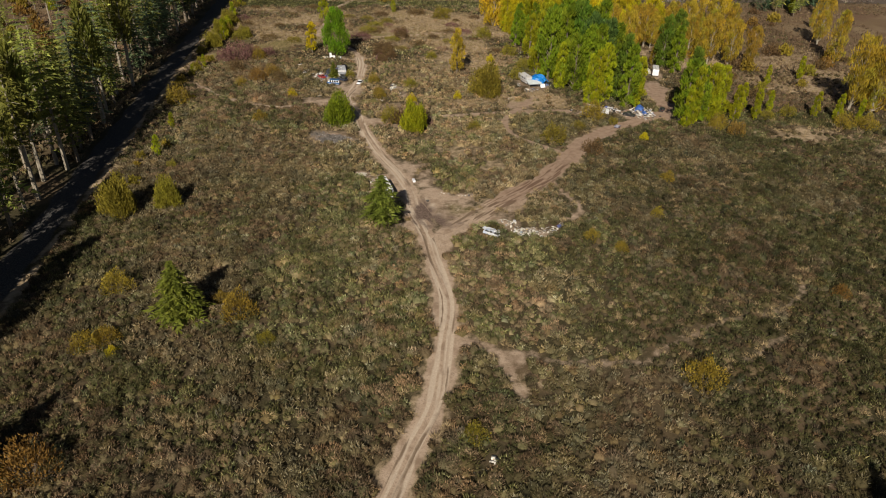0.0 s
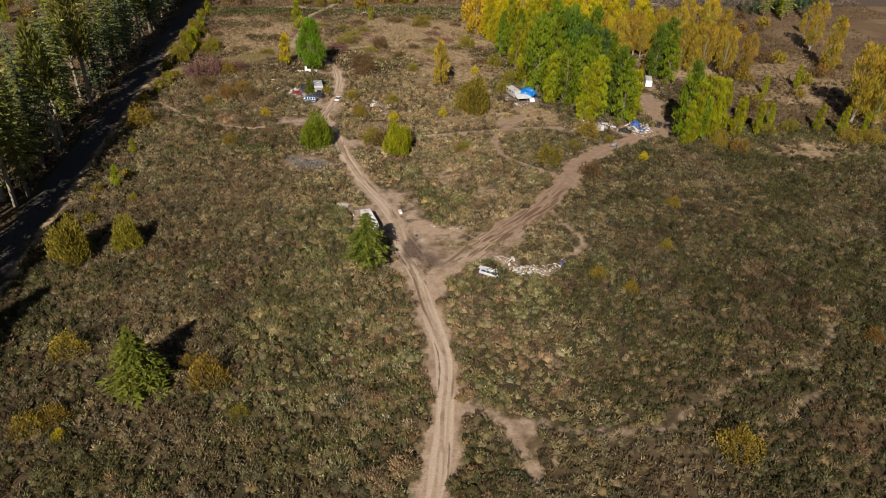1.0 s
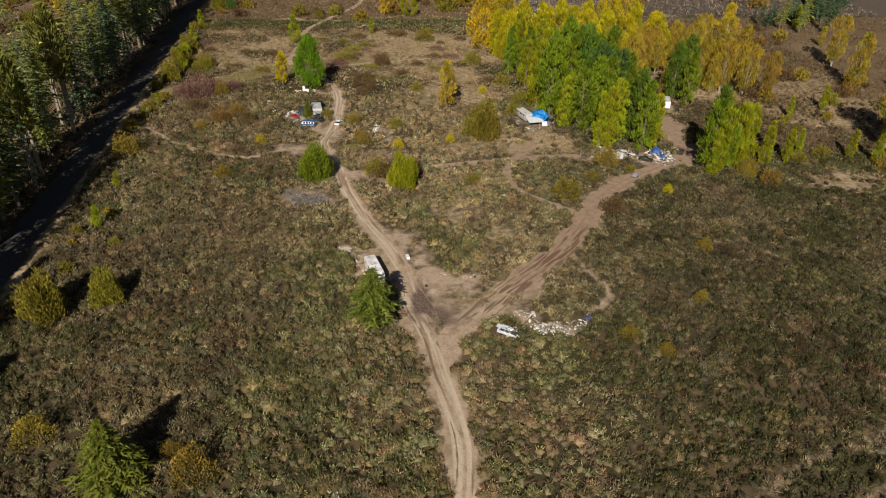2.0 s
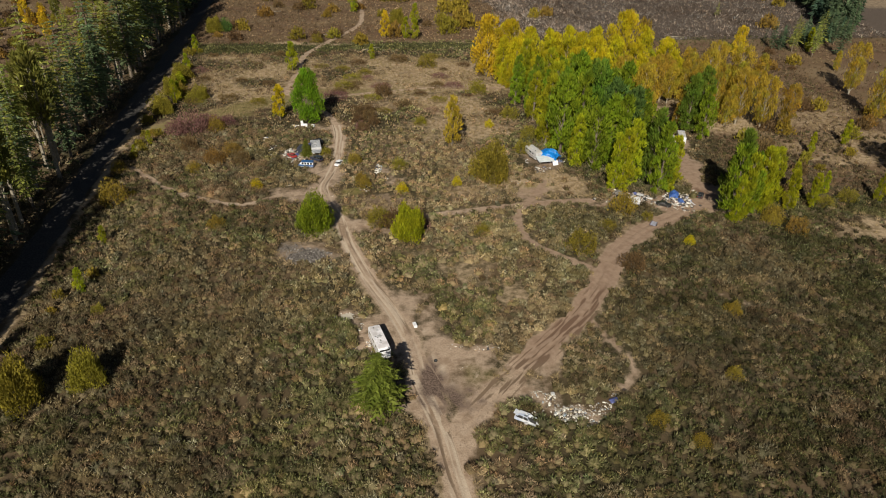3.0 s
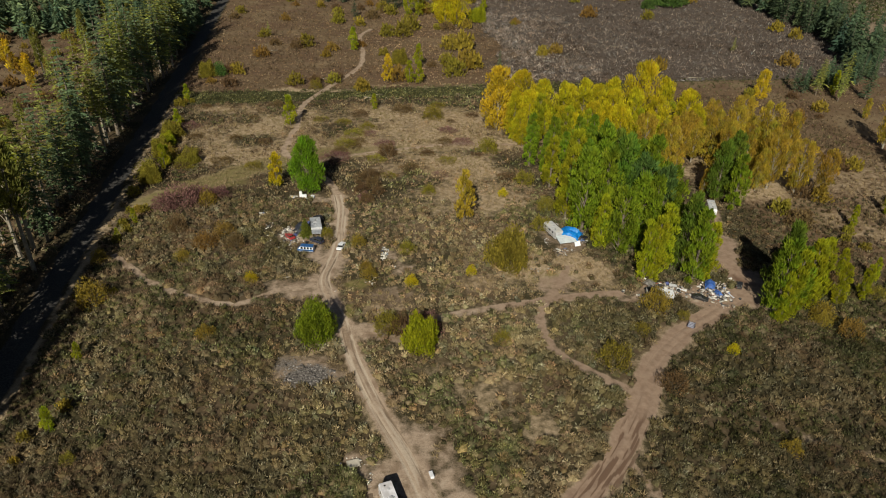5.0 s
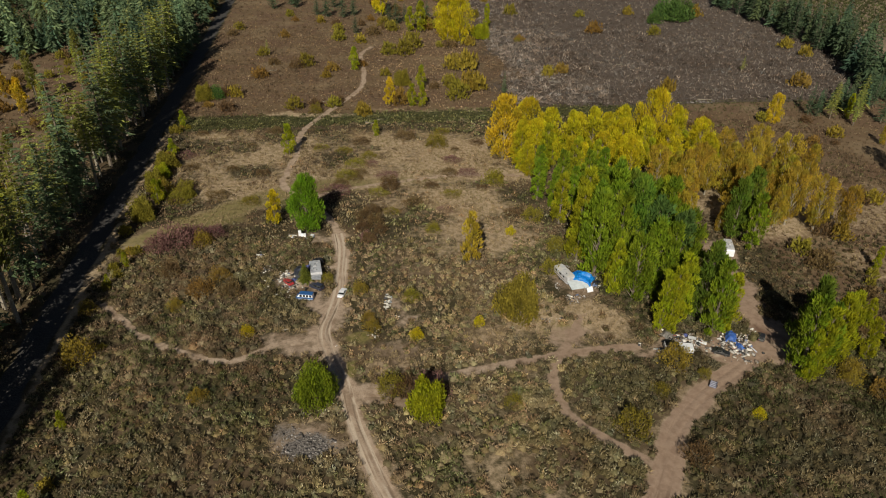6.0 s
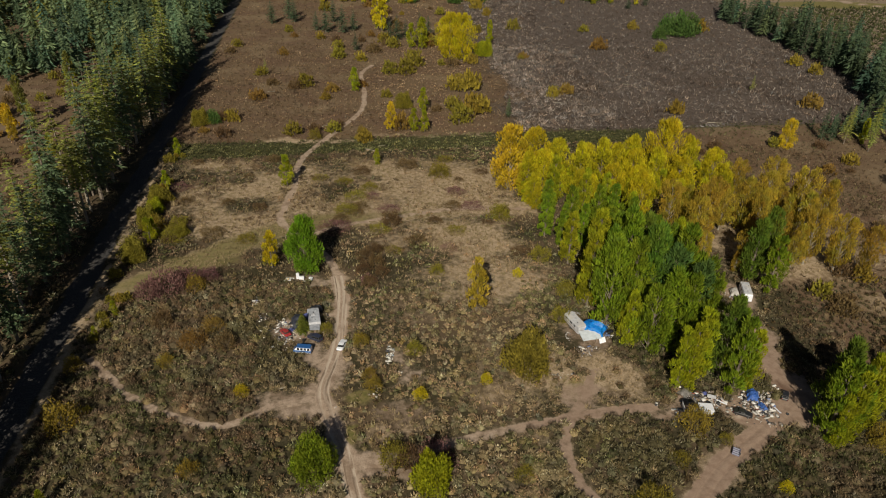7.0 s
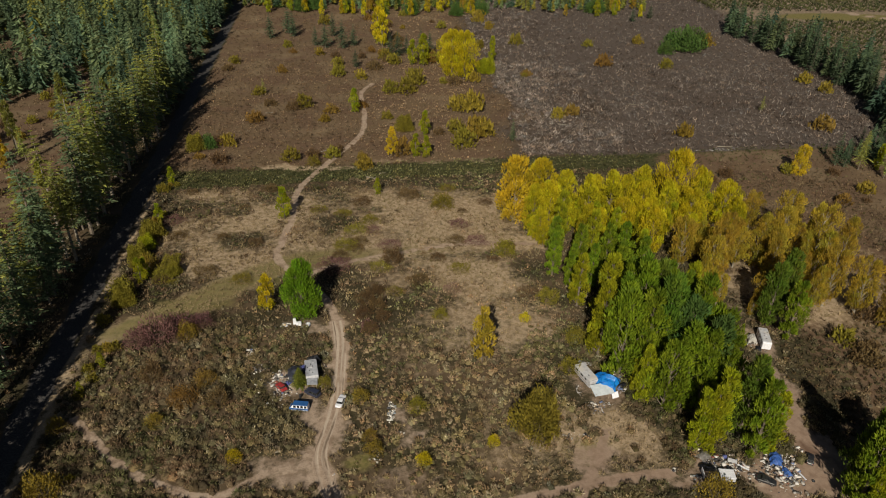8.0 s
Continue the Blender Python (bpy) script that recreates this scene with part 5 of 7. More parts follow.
# trees and bushes of the far field: place, size, kind
FAR = [(-57, 509, 0.51, "fir_c"), (-47, 508, 0.55, "fir_c"), (-41, 514, 0.43, "fir_c"), (-55, 537, 0.48, "fir_a"), (-63, 513, 0.39, "fir_c"), (-19, 488, 0.47, "fir_c"), (-15, 492, 0.49, "fir_c"), (-10, 498, 0.37, "fir_c"), (3, 493, 0.47, "fir_a"),
       (-2, 495, 0.51, "fir_a"), (-92, 530, 0.51, "fir_a"), (-83, 543, 0.58, "fir_a"), (-79, 535, 0.51, "fir_a"), (-37, 468, 0.34, "fir_a"), (-77, 421, 0.29, "fir_a"), (32, 362, 0.37, "fir_c"), (153, 401, 0.29, "fir_a"), (148, 590, 0.38, "fir_c"),
       (164, 602, 0.36, "fir_c"), (151, 515, 1.71, "darkbush"), (156, 510, 2.07, "darkbush"), (164, 515, 1.81, "darkbush"), (142, 503, 1.07, "darkbush"), (13, 451, 1.19, "yellow_a"), (19, 449, 1.19, "yellow_a"), (11, 470, 0.89, "yellow_a"), (37, 482, 0.71, "grove_c"),
       (32, 458, 1.26, "limebush"), (30, 464, 0.94, "limebush"), (39, 583, 3.13, "far_mustard"), (56, 521, 2.57, "far_olive"), (-33, 396, 1.11, "slim_lime"), (-3, 369, 1.05, "slim_lime"), (-11, 374, 1.04, "bigbush"), (-16, 347, 1.17, "slim_gold"), (-12, 349, 2.46, "far_orange"),
       (-7, 346, 0.95, "slim_lime"), (-3, 345, 0.90, "slim_lime"), (-27, 522, 2.08, "slim"), (-24, 512, 2.04, "slim"), (-7, 475, 1.35, "slim_lime"), (-1, 473, 1.70, "slim_lime"), (-68, 597, 1.05, "slim"), (-55, 602, 0.98, "slim"), (-47, 602, 0.91, "slim"),
       (-39, 595, 1.05, "slim"), (-27, 596, 1.12, "slim"), (-7, 598, 1.28, "slim"), (5, 610, 1.23, "slim"), (-45, 452, 2.22, "far_olive"), (-33, 447, 1.98, "far_mustard"), (-18, 425, 2.42, "far_olive"), (-10, 425, 2.84, "far_olive"), (-6, 439, 3.03, "far_olive"),
       (13, 400, 2.79, "far_mustard"), (19, 400, 3.39, "far_mustard"), (10, 372, 2.25, "far_olive"), (18, 369, 3.15, "far_mustard"), (21, 369, 2.79, "far_mustard"), (12, 357, 2.88, "far_olive"), (-53, 342, 1.98, "far_olive"), (-56, 403, 2.29, "far_olive"), (-45, 384, 1.34, "far_mustard"),
       (-26, 335, 1.95, "far_mustard"), (133, 528, 2.11, "far_mustard"), (132, 472, 2.14, "far_olive"), (105, 369, 2.27, "far_mustard"), (98, 475, 2.61, "far_orange"), (169, 377, 2.63, "far_orange"), (56, 390, 1.97, "far_mustard"), (63, 394, 1.99, "far_orange"), (197, 447, 2.28, "far_mustard"),
       (200, 431, 2.21, "far_mustard"), (175, 524, 2.89, "far_mustard")]
for x, y, s, k in FAR:
    wide = k[:3] == "fir" and y > 440
    plant("fir_e" if wide else k, x, y, s * (1.6 if wide else 1.0), .68 if wide else 1.0, rt.uniform(0, 360), group="trees of the far field",
          label="small dark conifer standing in the far scrub" if k[:3] == "fir" else "")
for x, y, s in [(153, 339, .45), (160, 335, .52), (155, 350, .22), (173, 338, .58), (165, 327, .5), (187, 350, .5), (178, 330, .6), (205, 368, .62), (168, 346, .4)]:
    plant(rt.choice(["fir_a", "fir_e", "fir_e"]), x, y, s * 1.1, 1.0, rt.uniform(0, 360), label="dark conifer at the ditch below the orchard", group="conifer row by the orchard")
for _ in range(26):
    y = rt.uniform(440, 590)
    x = rt.gauss(0, 34)
    plant(rt.choice(["far_olive", "far_russet", "far_olive", "far_mustard", "far_orange"]), x, y, rt.uniform(1.0, 2.4), 1.0, rt.uniform(0, 360), group="saplings of the far field")

# forest strip west of the road
spots = []
def setback(y):
    """How far west of the road's edge the forest begins: deeper along the middle stretch."""
    return 7.8 + 3.6 * float(sstep(y, 185, 225) * (1 - sstep(y, 325, 355)))

def forest(count, tries, y0, y1, near, deep, gap, kinds, lo, hi):
    """Trees set at random in a strip beyond the road, each clear of its neighbours."""
    left = count
    for _ in range(tries):
        y = rt.uniform(y0, y1)
        x = float(road_edge(y)) - setback(y) - near - rt.random() * deep
        if left == 0 or any((x - a) ** 2 + (y - b) ** 2 < gap * gap for a, b in spots):
            continue
        spots.append((x, y))
        left -= 1
        tall = 1 + .035 * (setback(y) - 7.8) * (near < 4)
        plant(rt.choice(kinds), x, y, rt.uniform(lo, hi) * tall, rt.uniform(.95, 1.18), rt.uniform(0, 360), group="forest west of the road")
forest(46, 6000, 0, 212, 0, 4.5, 4.2, ["fir_a", "fir_b", "fir_c", "fir_d", "fir_b", "fir_a", "forest_leaf"], .86, 1.34)
forest(44, 6000, 208, 400, 0, 4.2, 4.0, ["fir_c", "fir_a", "fir_c", "fir_b", "fir_c", "fir_d"], .70, 1.25)
forest(34, 6000, 20, 218, 6.0, 8.0, 6.0, ["fir_a", "fir_c", "fir_b", "fir_d", "fir_c", "forest_leaf", "forest_leaf", "forest_gold"], .62, 1.0)
forest(7, 6000, 216, 330, 5.0, 4.0, 7.0, ["forest_gold", "forest_leaf", "fir_d"], .40, .75)
forest(13, 4000, 60, 205, 12.0, 8.0, 8.0, ["forest_leaf", "forest_gold", "forest_gold", "fir_d", "fir_a"], .42, .8)

def far_wood(name, label, rows, foliage, seed, whorls=12):
    """A far wood in one mesh: each tree a stack of ragged needle sprays."""
    r_ = np.random.RandomState(seed)
    rows = np.array(rows)
    per = whorls * 12
    c = np.repeat(rows, per, 0)
    u = np.tile(np.repeat((np.arange(whorls) + .5) / whorls, 12), len(rows)) + r_.uniform(-.05, .05, len(c))
    a = r_.uniform(0, 2 * np.pi, len(c))
    R = c[:, 2] * .17 * np.clip(1 - u, 0, 1) ** .75 + .35
    d = np.stack([np.cos(a), np.sin(a), np.full(len(c), -.45)], 1)
    base = np.column_stack([c[:, :2], height(c[:, 0], c[:, 1]) + c[:, 2] * (.16 + .84 * u)])
    base[:, :2] += d[:, :2] * (R * r_.uniform(.0, .45, len(c)))[:, None]
    v = blades(base, unit(d + r_.normal(0, .2, d.shape)), R * r_.uniform(.6, 1.05, len(c)), R * r_.uniform(.28, .5, len(c)) + .12, r_)
    val, hue = r_.uniform(.6, 1.3, (len(rows), 1)), r_.normal(0, .10, (len(rows), 1))
    tint = np.repeat(val * (1 + hue * np.array([1, 0, -1])), per, 0) * r_.uniform(.75, 1.2, (len(c), 1))
    return tagged(new(name, soup(name, PLAN * v, LEAF[foliage], tint)), label, "forest", kind="stuff")

woods = {"fir": [], "bluefir": [], "olive": []}
for _ in range(1000):
    y = rt.uniform(372, 700)
    x = float(road_edge(y)) - 8 - rt.random() ** 1.4 * 210
    if y < 400 and x < float(road_edge(y)) - 30:
        continue
    woods[rt.choice(["fir", "fir", "bluefir", "bluefir", "bluefir", "olive"] if rt.random() < .6 else ["fir", "bluefir"])].append((x, y, rt.uniform(15, 30)))
for _ in range(420):
    x = rt.uniform(-150, 170)
    y = 612 + rt.random() * 90 + .05 * abs(x)
    woods[rt.choice(["fir", "bluefir", "olive", "olive"])].append((x, y, rt.uniform(9, 18)))
far_wood("far_fir_wood", "dense dark fir wood beyond the far field", woods["fir"], "darkfir", 41)
far_wood("far_blue_wood", "dense blue-green fir wood beyond the far field", woods["bluefir"], "bluefir", 42)
far_wood("far_alder_wood", "olive alder wood beyond the far field", woods["olive"], "alder", 43)
for _ in range(60):
    x = rt.uniform(-120, 165)
    y = rt.uniform(600, 640)
    plant(rt.choice(["slim_tan", "slim_lime", "slim", "darkbush"]), x, y, rt.uniform(.8, 1.6), 1.0, rt.uniform(0, 360), group="saplings of the far field")

# sparse trees of the western clearing
for _ in range(150):
    y = rt.uniform(200, 420)
    x = float(road_edge(y)) - rt.uniform(24, 110)
    k = rt.choice(["forest_leaf", "slim_lime", "far_russet", "far_orange", "far_mustard", "far_olive", "far_olive", "far_russet", "far_orange", "fir_a"])
    plant(k, x, y, rt.uniform(.45, .8) * (2.2 if k.startswith("far_") else 1.6 if k.startswith("slim") else 1), 1.0, rt.uniform(0, 360), group="trees of the western clearing")
# conifer row between the far field and the orchard
wood_rows = []
for k in range(170):
    t = k / 169 * 5
    row = [(152, 338), (193, 372), (210, 425), (211, 455), (206, 500), (192, 570)]
    i = min(4, int(t))
    x = row[i][0] + (row[i + 1][0] - row[i][0]) * (t - i) + rt.uniform(0, 16)
    y = row[i][1] + (row[i + 1][1] - row[i][1]) * (t - i) + rt.uniform(-3, 5)
    size = rt.uniform(.42, 1.02) * (.45 if t < 1.0 else 1)
    if k % 3 == 0:
        plant("fir_e", x, y, size, 1.0, rt.uniform(0, 360), group="conifer row by the orchard")
    else:
        wood_rows.append((x + rt.uniform(0, 8), y, 27 * size))
far_wood("orchard_conifers", "dense dark conifers between field and orchard", wood_rows, "darkfir", 44, 14)

# ---------------------------------------------------------------- things: helpers
PAINT = {
    "white": mat("paint_white", (0.78, 0.80, 0.86), (0.66, 0.67, 0.72), 2.5, rough=0.35, coat=0.3),
    "dull_white": mat("paint_dull_white", (0.50, 0.51, 0.54), (0.38, 0.38, 0.40), 1.5, rough=0.6),
    "roof": mat("roof_white", (0.80, 0.79, 0.85), (0.66, 0.65, 0.70), 1.6, rough=0.55, third=(0.52, 0.50, 0.52), big=0.6),
    "grey_roof": mat("roof_grey", (0.34, 0.36, 0.40), (0.24, 0.25, 0.28), 1.2, rough=0.55, third=(0.44, 0.46, 0.50), big=0.4),
    "pale_roof": mat("roof_pale_grey", (0.50, 0.51, 0.55), (0.38, 0.39, 0.42), 1.2, rough=0.6, third=(0.52, 0.50, 0.48), big=0.5),
    "blue": mat("paint_blue", (0.020, 0.085, 0.26), (0.03, 0.11, 0.30), 1.5, rough=0.3, coat=0.5),
    "navy": mat("paint_navy", (0.022, 0.028, 0.055), (0.035, 0.04, 0.065), 1.5, rough=0.3, coat=0.5),
    "black": mat("paint_black", (0.015, 0.016, 0.018), (0.03, 0.03, 0.032), 1.5, rough=0.35, coat=0.3),
    "silver": mat("paint_silver", (0.52, 0.54, 0.64), (0.40, 0.42, 0.50), 1.5, rough=0.35, metal=0.3),
    "wreck": mat("paint_wreck", (0.50, 0.57, 0.72), (0.34, 0.40, 0.54), 2.2, rough=0.5, third=(0.66, 0.68, 0.72), big=0.8),
    "purple": mat("paint_purple", (0.20, 0.19, 0.27), (0.15, 0.14, 0.2), 2.0, rough=0.5),
    "red": mat("paint_red", (0.36, 0.035, 0.035), (0.26, 0.03, 0.03), 2.0, rough=0.45),
}
GLASS = mat("window_glass_dark", (0.012, 0.015, 0.018), rough=0.05, coat=0.5)
RUBBER = mat("tyre_rubber", (0.018, 0.018, 0.018), (0.03, 0.029, 0.027), 6.0, rough=0.85)
STEEL = mat("steel", (0.45, 0.45, 0.46), (0.36, 0.36, 0.36), 5.0, rough=0.4, metal=0.9)
LAMP_GLASS = mat("lamp_glass", (0.75, 0.75, 0.72), rough=0.15)
LAMP_RED = mat("lamp_red", (0.4, 0.02, 0.02), rough=0.2)
TRIM_ = mat("trim_dark", (0.05, 0.05, 0.05), (0.07, 0.07, 0.07), 4.0, rough=0.6)
STRIPE = mat("stripe_brown", (0.25, 0.17, 0.12), (0.2, 0.14, 0.1), 4.0, rough=0.5)
TARP = {
    "blue": mat("tarp_blue", (0.010, 0.27, 0.80), (0.015, 0.31, 0.84), 1.0, rough=0.42, bump=0.3, bump_scale=2.5),
    "pale": mat("tarp_pale", (0.60, 0.65, 0.69), (0.48, 0.53, 0.57), 1.0, rough=0.5, bump=0.3, bump_scale=2.5),
    "black": mat("tarp_black", (0.018, 0.020, 0.028), (0.03, 0.032, 0.042), 1.0, rough=0.5, bump=0.4, bump_scale=2.5),
    "grey": mat("tarp_grey", (0.33, 0.31, 0.29), (0.24, 0.23, 0.22), 1.0, rough=0.7, bump=0.4, bump_scale=2.5),
    "white": mat("tarp_white", (0.70, 0.69, 0.66), (0.58, 0.56, 0.52), 1.0, rough=0.6, bump=0.4, bump_scale=2.5),
    "slate": mat("tarp_slate", (0.075, 0.085, 0.12), (0.05, 0.055, 0.075), 1.0, rough=0.5, bump=0.4, bump_scale=2.5),
    "royal": mat("tarp_royal_blue", (0.060, 0.170, 0.56), (0.10, 0.22, 0.60), 1.0, rough=0.5, bump=0.4, bump_scale=2.5),
    "violet": mat("tarp_violet", (0.14, 0.16, 0.42), (0.10, 0.13, 0.36), 1.0, rough=0.5, bump=0.4, bump_scale=2.5),
}
WOOD = mat("weathered_wood", (0.36, 0.29, 0.21), (0.26, 0.21, 0.15), 5.0, rough=0.85, bump=0.3)
PLY = mat("plywood_brown", (0.17, 0.12, 0.08), (0.12, 0.085, 0.06), 2.0, rough=0.85)
CONCRETE = mat("concrete_pale", (0.46, 0.42, 0.36), (0.36, 0.33, 0.28), 1.5, rough=0.9, bump=0.4)


def junk_material(name, rows):
    """Each piece takes one of several colours of its own."""
    m = bpy.data.materials.new(name)
    m.use_nodes = True
    nt = m.node_tree
    g, r = nt.nodes.new("ShaderNodeNewGeometry"), nt.nodes.new("ShaderNodeValToRGB")
    r.color_ramp.interpolation = "CONSTANT"
    for k, (at, c) in enumerate(rows):
        el = r.color_ramp.elements[k] if k < 2 else r.color_ramp.elements.new(at)
        el.position, el.color = at, (*c, 1)
    nt.links.new(g.outputs["Random Per Island"], r.inputs["Fac"])
    nt.links.new(r.outputs["Color"], nt.nodes["Principled BSDF"].inputs["Base Color"])
    nt.nodes["Principled BSDF"].inputs["Roughness"].default_value = 0.75
    return m

JUNK_WHITE = junk_material("rubbish_white", [(0, (.72, .70, .66)), (.34, (.50, .48, .44)), (.55, (.30, .26, .2)), (.68, (.17, .13, .09)), (.80, (.30, .36, .42)), (.88, (.05, .05, .06)), (.95, (.55, .42, .25))])
JUNK_MIXED = junk_material("rubbish_mixed", [(0, (.56, .54, .52)), (.24, (.36, .34, .32)), (.42, (.22, .18, .15)), (.58, (.11, .095, .085)), (.72, (.03, .03, .034)), (.86, (.13, .17, .30)), (.90, (.36, .28, .2)), (.97, (.30, .10, .07))])
JUNK_STONE = junk_material("rubble_stone", [(0, (.20, .185, .175)), (.3, (.14, .125, .12)), (.6, (.10, .088, .082)), (.88, (.32, .30, .29))])


def part(name, bm, material, parent, label=""):
    """Links a bmesh as one mesh under a thing or a part."""
    return link_part(name, finish(name, bm, material), parent, label)

def boxes(*rows, bevel=0.0):
    """A bmesh of boxes given as x0, x1, y0, y1, z0, z1."""
    bm = bmesh.new()
    for x0, x1, y0, y1, z0, z1 in rows:
        bmesh.ops.create_cube(bm, size=1, matrix=Matrix.Translation(((x0 + x1) / 2, (y0 + y1) / 2, (z0 + z1) / 2)) @ Matrix.Diagonal((x1 - x0, y1 - y0, z1 - z0, 1)))
    if bevel:
        bmesh.ops.bevel(bm, geom=bm.edges[:], offset=bevel, segments=2, affect="EDGES")
    return bm

def loft(rings):
    """A closed skin through rings of equal numbers of points."""
    bm = bmesh.new()
    vs = [[bm.verts.new(p) for p in r] for r in rings]
    n = len(vs[0])
    for a, b in zip(vs, vs[1:]):
        for i in range(n):
            bm.faces.new((a[i], a[(i + 1) % n], b[(i + 1) % n], b[i]))
    bm.faces.new(vs[0][::-1])
    bm.faces.new(vs[-1])
    bmesh.ops.recalc_face_normals(bm, faces=bm.faces[:])
    return bm

def ring(x, hw, z0, z1, c):
    """A rounded upright rectangle across x."""
    return [(x, -hw + c, z0), (x, hw - c, z0), (x, hw, z0 + c), (x, hw, z1 - c), (x, hw - c, z1), (x, -hw + c, z1), (x, -hw, z1 - c), (x, -hw, z0 + c)]

def quad(*pts, thick=0.012):
    """A thin pane between four points, with thickness."""
    bm = bmesh.new()
    f = bm.faces.new([bm.verts.new(p) for p in pts])
    bm.normal_update()
    g = bmesh.ops.extrude_face_region(bm, geom=[f])
    for v in [e for e in g["geom"] if isinstance(e, bmesh.types.BMVert)]:
        v.co += f.normal * thick
    bmesh.ops.recalc_face_normals(bm, faces=bm.faces[:])
    return bm

def at(thing, x, y, turn=0.0, up=0.0, tilt=0.0, roll=0.0):
    thing.matrix_basis = pose(PLAN * x, PLAN * y, PLAN * zat(x, y) + up, tilt, roll, turn)
    return thing

def wheel(parent, x, y, r, w):
    bm = bmesh.new()
    q = pose(x, y, r, 90, 0, 0)
    bmesh.ops.create_cone(bm, cap_ends=True, segments=18, radius1=r, radius2=r, depth=w, matrix=q)
    bmesh.ops.bevel(bm, geom=[e for e in bm.edges if len(e.link_faces) == 2 and e.calc_face_angle(0) > 1.2], offset=.03, segments=2, affect="EDGES")
    tyre = part("wheel", bm, RUBBER, parent, "black rubber tyre")
    bm = bmesh.new()
    bmesh.ops.create_cone(bm, cap_ends=True, segments=14, radius1=r * .6, radius2=r * .6, depth=w + .02, matrix=q)
    part("rim", bm, STEEL, tyre, "steel rim")

def car(name, label, category, L, W, H, paint, cab=(-.30, .18, -.22, .04), belt=.86, deck=.90, hood=.84):
    """A car along +x: lofted body, cabin with panes, roof, bumpers, lamps and four wheels."""
    t = tagged(new(name), label, category)
    h = W / 2
    rows = [(-L / 2, h * .86, .38, .70), (-L / 2 + .10, h * .95, .28, deck - .08), (-L * .40, h, .24, deck), (cab[0] * L, h, .22, deck + .03), (0, h, .22, belt + .06),
            (cab[1] * L, h, .22, hood + .07), (L * .38, h * .98, .24, hood), (L / 2 - .08, h * .90, .28, hood - .12), (L / 2, h * .80, .38, .66)]
    part("body", loft([ring(x, w, a, b, .10) for x, w, a, b in rows]), PAINT[paint], t)
    x0, x1, r0, r1 = (v * L for v in cab)
    b, k = h * .93, h * .76
    zb = max(deck, belt)
    cabin = part("cabin", loft([[(x0, -b, zb), (x0, b, zb), (x1, b, zb), (x1, -b, zb)], [(r0, -k, H - .05), (r0, k, H - .05), (r1, k, H - .05), (r1, -k, H - .05)]]), TRIM_, t)
    bm = boxes((r0 - .05, r1 + .05, -k - .03, k + .03, H - .06, H), bevel=.025)
    part("roof", bm, PAINT[paint], t)
    def lerp(p, q, f):
        return tuple(a + (c - a) * f for a, c in zip(p, q))
    def pane(nm, p0, p1, p2, p3, ins=.07):
        a, c = lerp(p0, p3, .06), lerp(p1, p2, .06)
        d, e = lerp(p1, p2, .92), lerp(p0, p3, .92)
        part(nm, quad(lerp(a, c, ins), lerp(c, a, ins), lerp(d, e, ins), lerp(e, d, ins)), GLASS, cabin, "dark tinted glass pane")
    z1 = H - .05
    pane("windscreen", (x1, -b, zb), (x1, b, zb), (r1, k, z1), (r1, -k, z1))
    pane("rear_window", (x0, b, zb), (x0, -b, zb), (r0, -k, z1), (r0, k, z1))
    for s in (-1, 1):
        xm, rm = (x0 + x1) / 2, (r0 + r1) / 2
        P = [(x0, s * b, zb), (xm, s * b, zb), (rm, s * k, z1), (r0, s * k, z1)]
        Q = [(xm, s * b, zb), (x1, s * b, zb), (r1, s * k, z1), (rm, s * k, z1)]
        for pts in (P, Q):
            pane("side_window", *(pts if s < 0 else (pts[1], pts[0], pts[3], pts[2])))
        part("headlight", boxes((L / 2 - .12, L / 2 - .015, s * h * .62 - .14, s * h * .62 + .14, .55, .68), bevel=.02), LAMP_GLASS, t, "clear headlight")
        part("tail_light", boxes((-L / 2 + .0, -L / 2 + .08, s * h * .70 - .13, s * h * .70 + .13, .60, .74), bevel=.02), LAMP_RED, t, "red tail light")
        part("mirror", boxes((x1 - .25, x1 - .1, s * (h + .02) - .07, s * (h + .02) + .07, zb, zb + .12), bevel=.02), TRIM_, t)
        for x in (-L * .30, L * .31):
            wheel(t, x, s * (h - .09), .31, .2)
    part("front_bumper", boxes((L / 2 - .06, L / 2 + .05, -h * .84, h * .84, .34, .50), bevel=.03), TRIM_, t)
    part("rear_bumper", boxes((-L / 2 - .05, -L / 2 + .06, -h * .86, h * .86, .36, .52), bevel=.03), TRIM_, t)
    return t

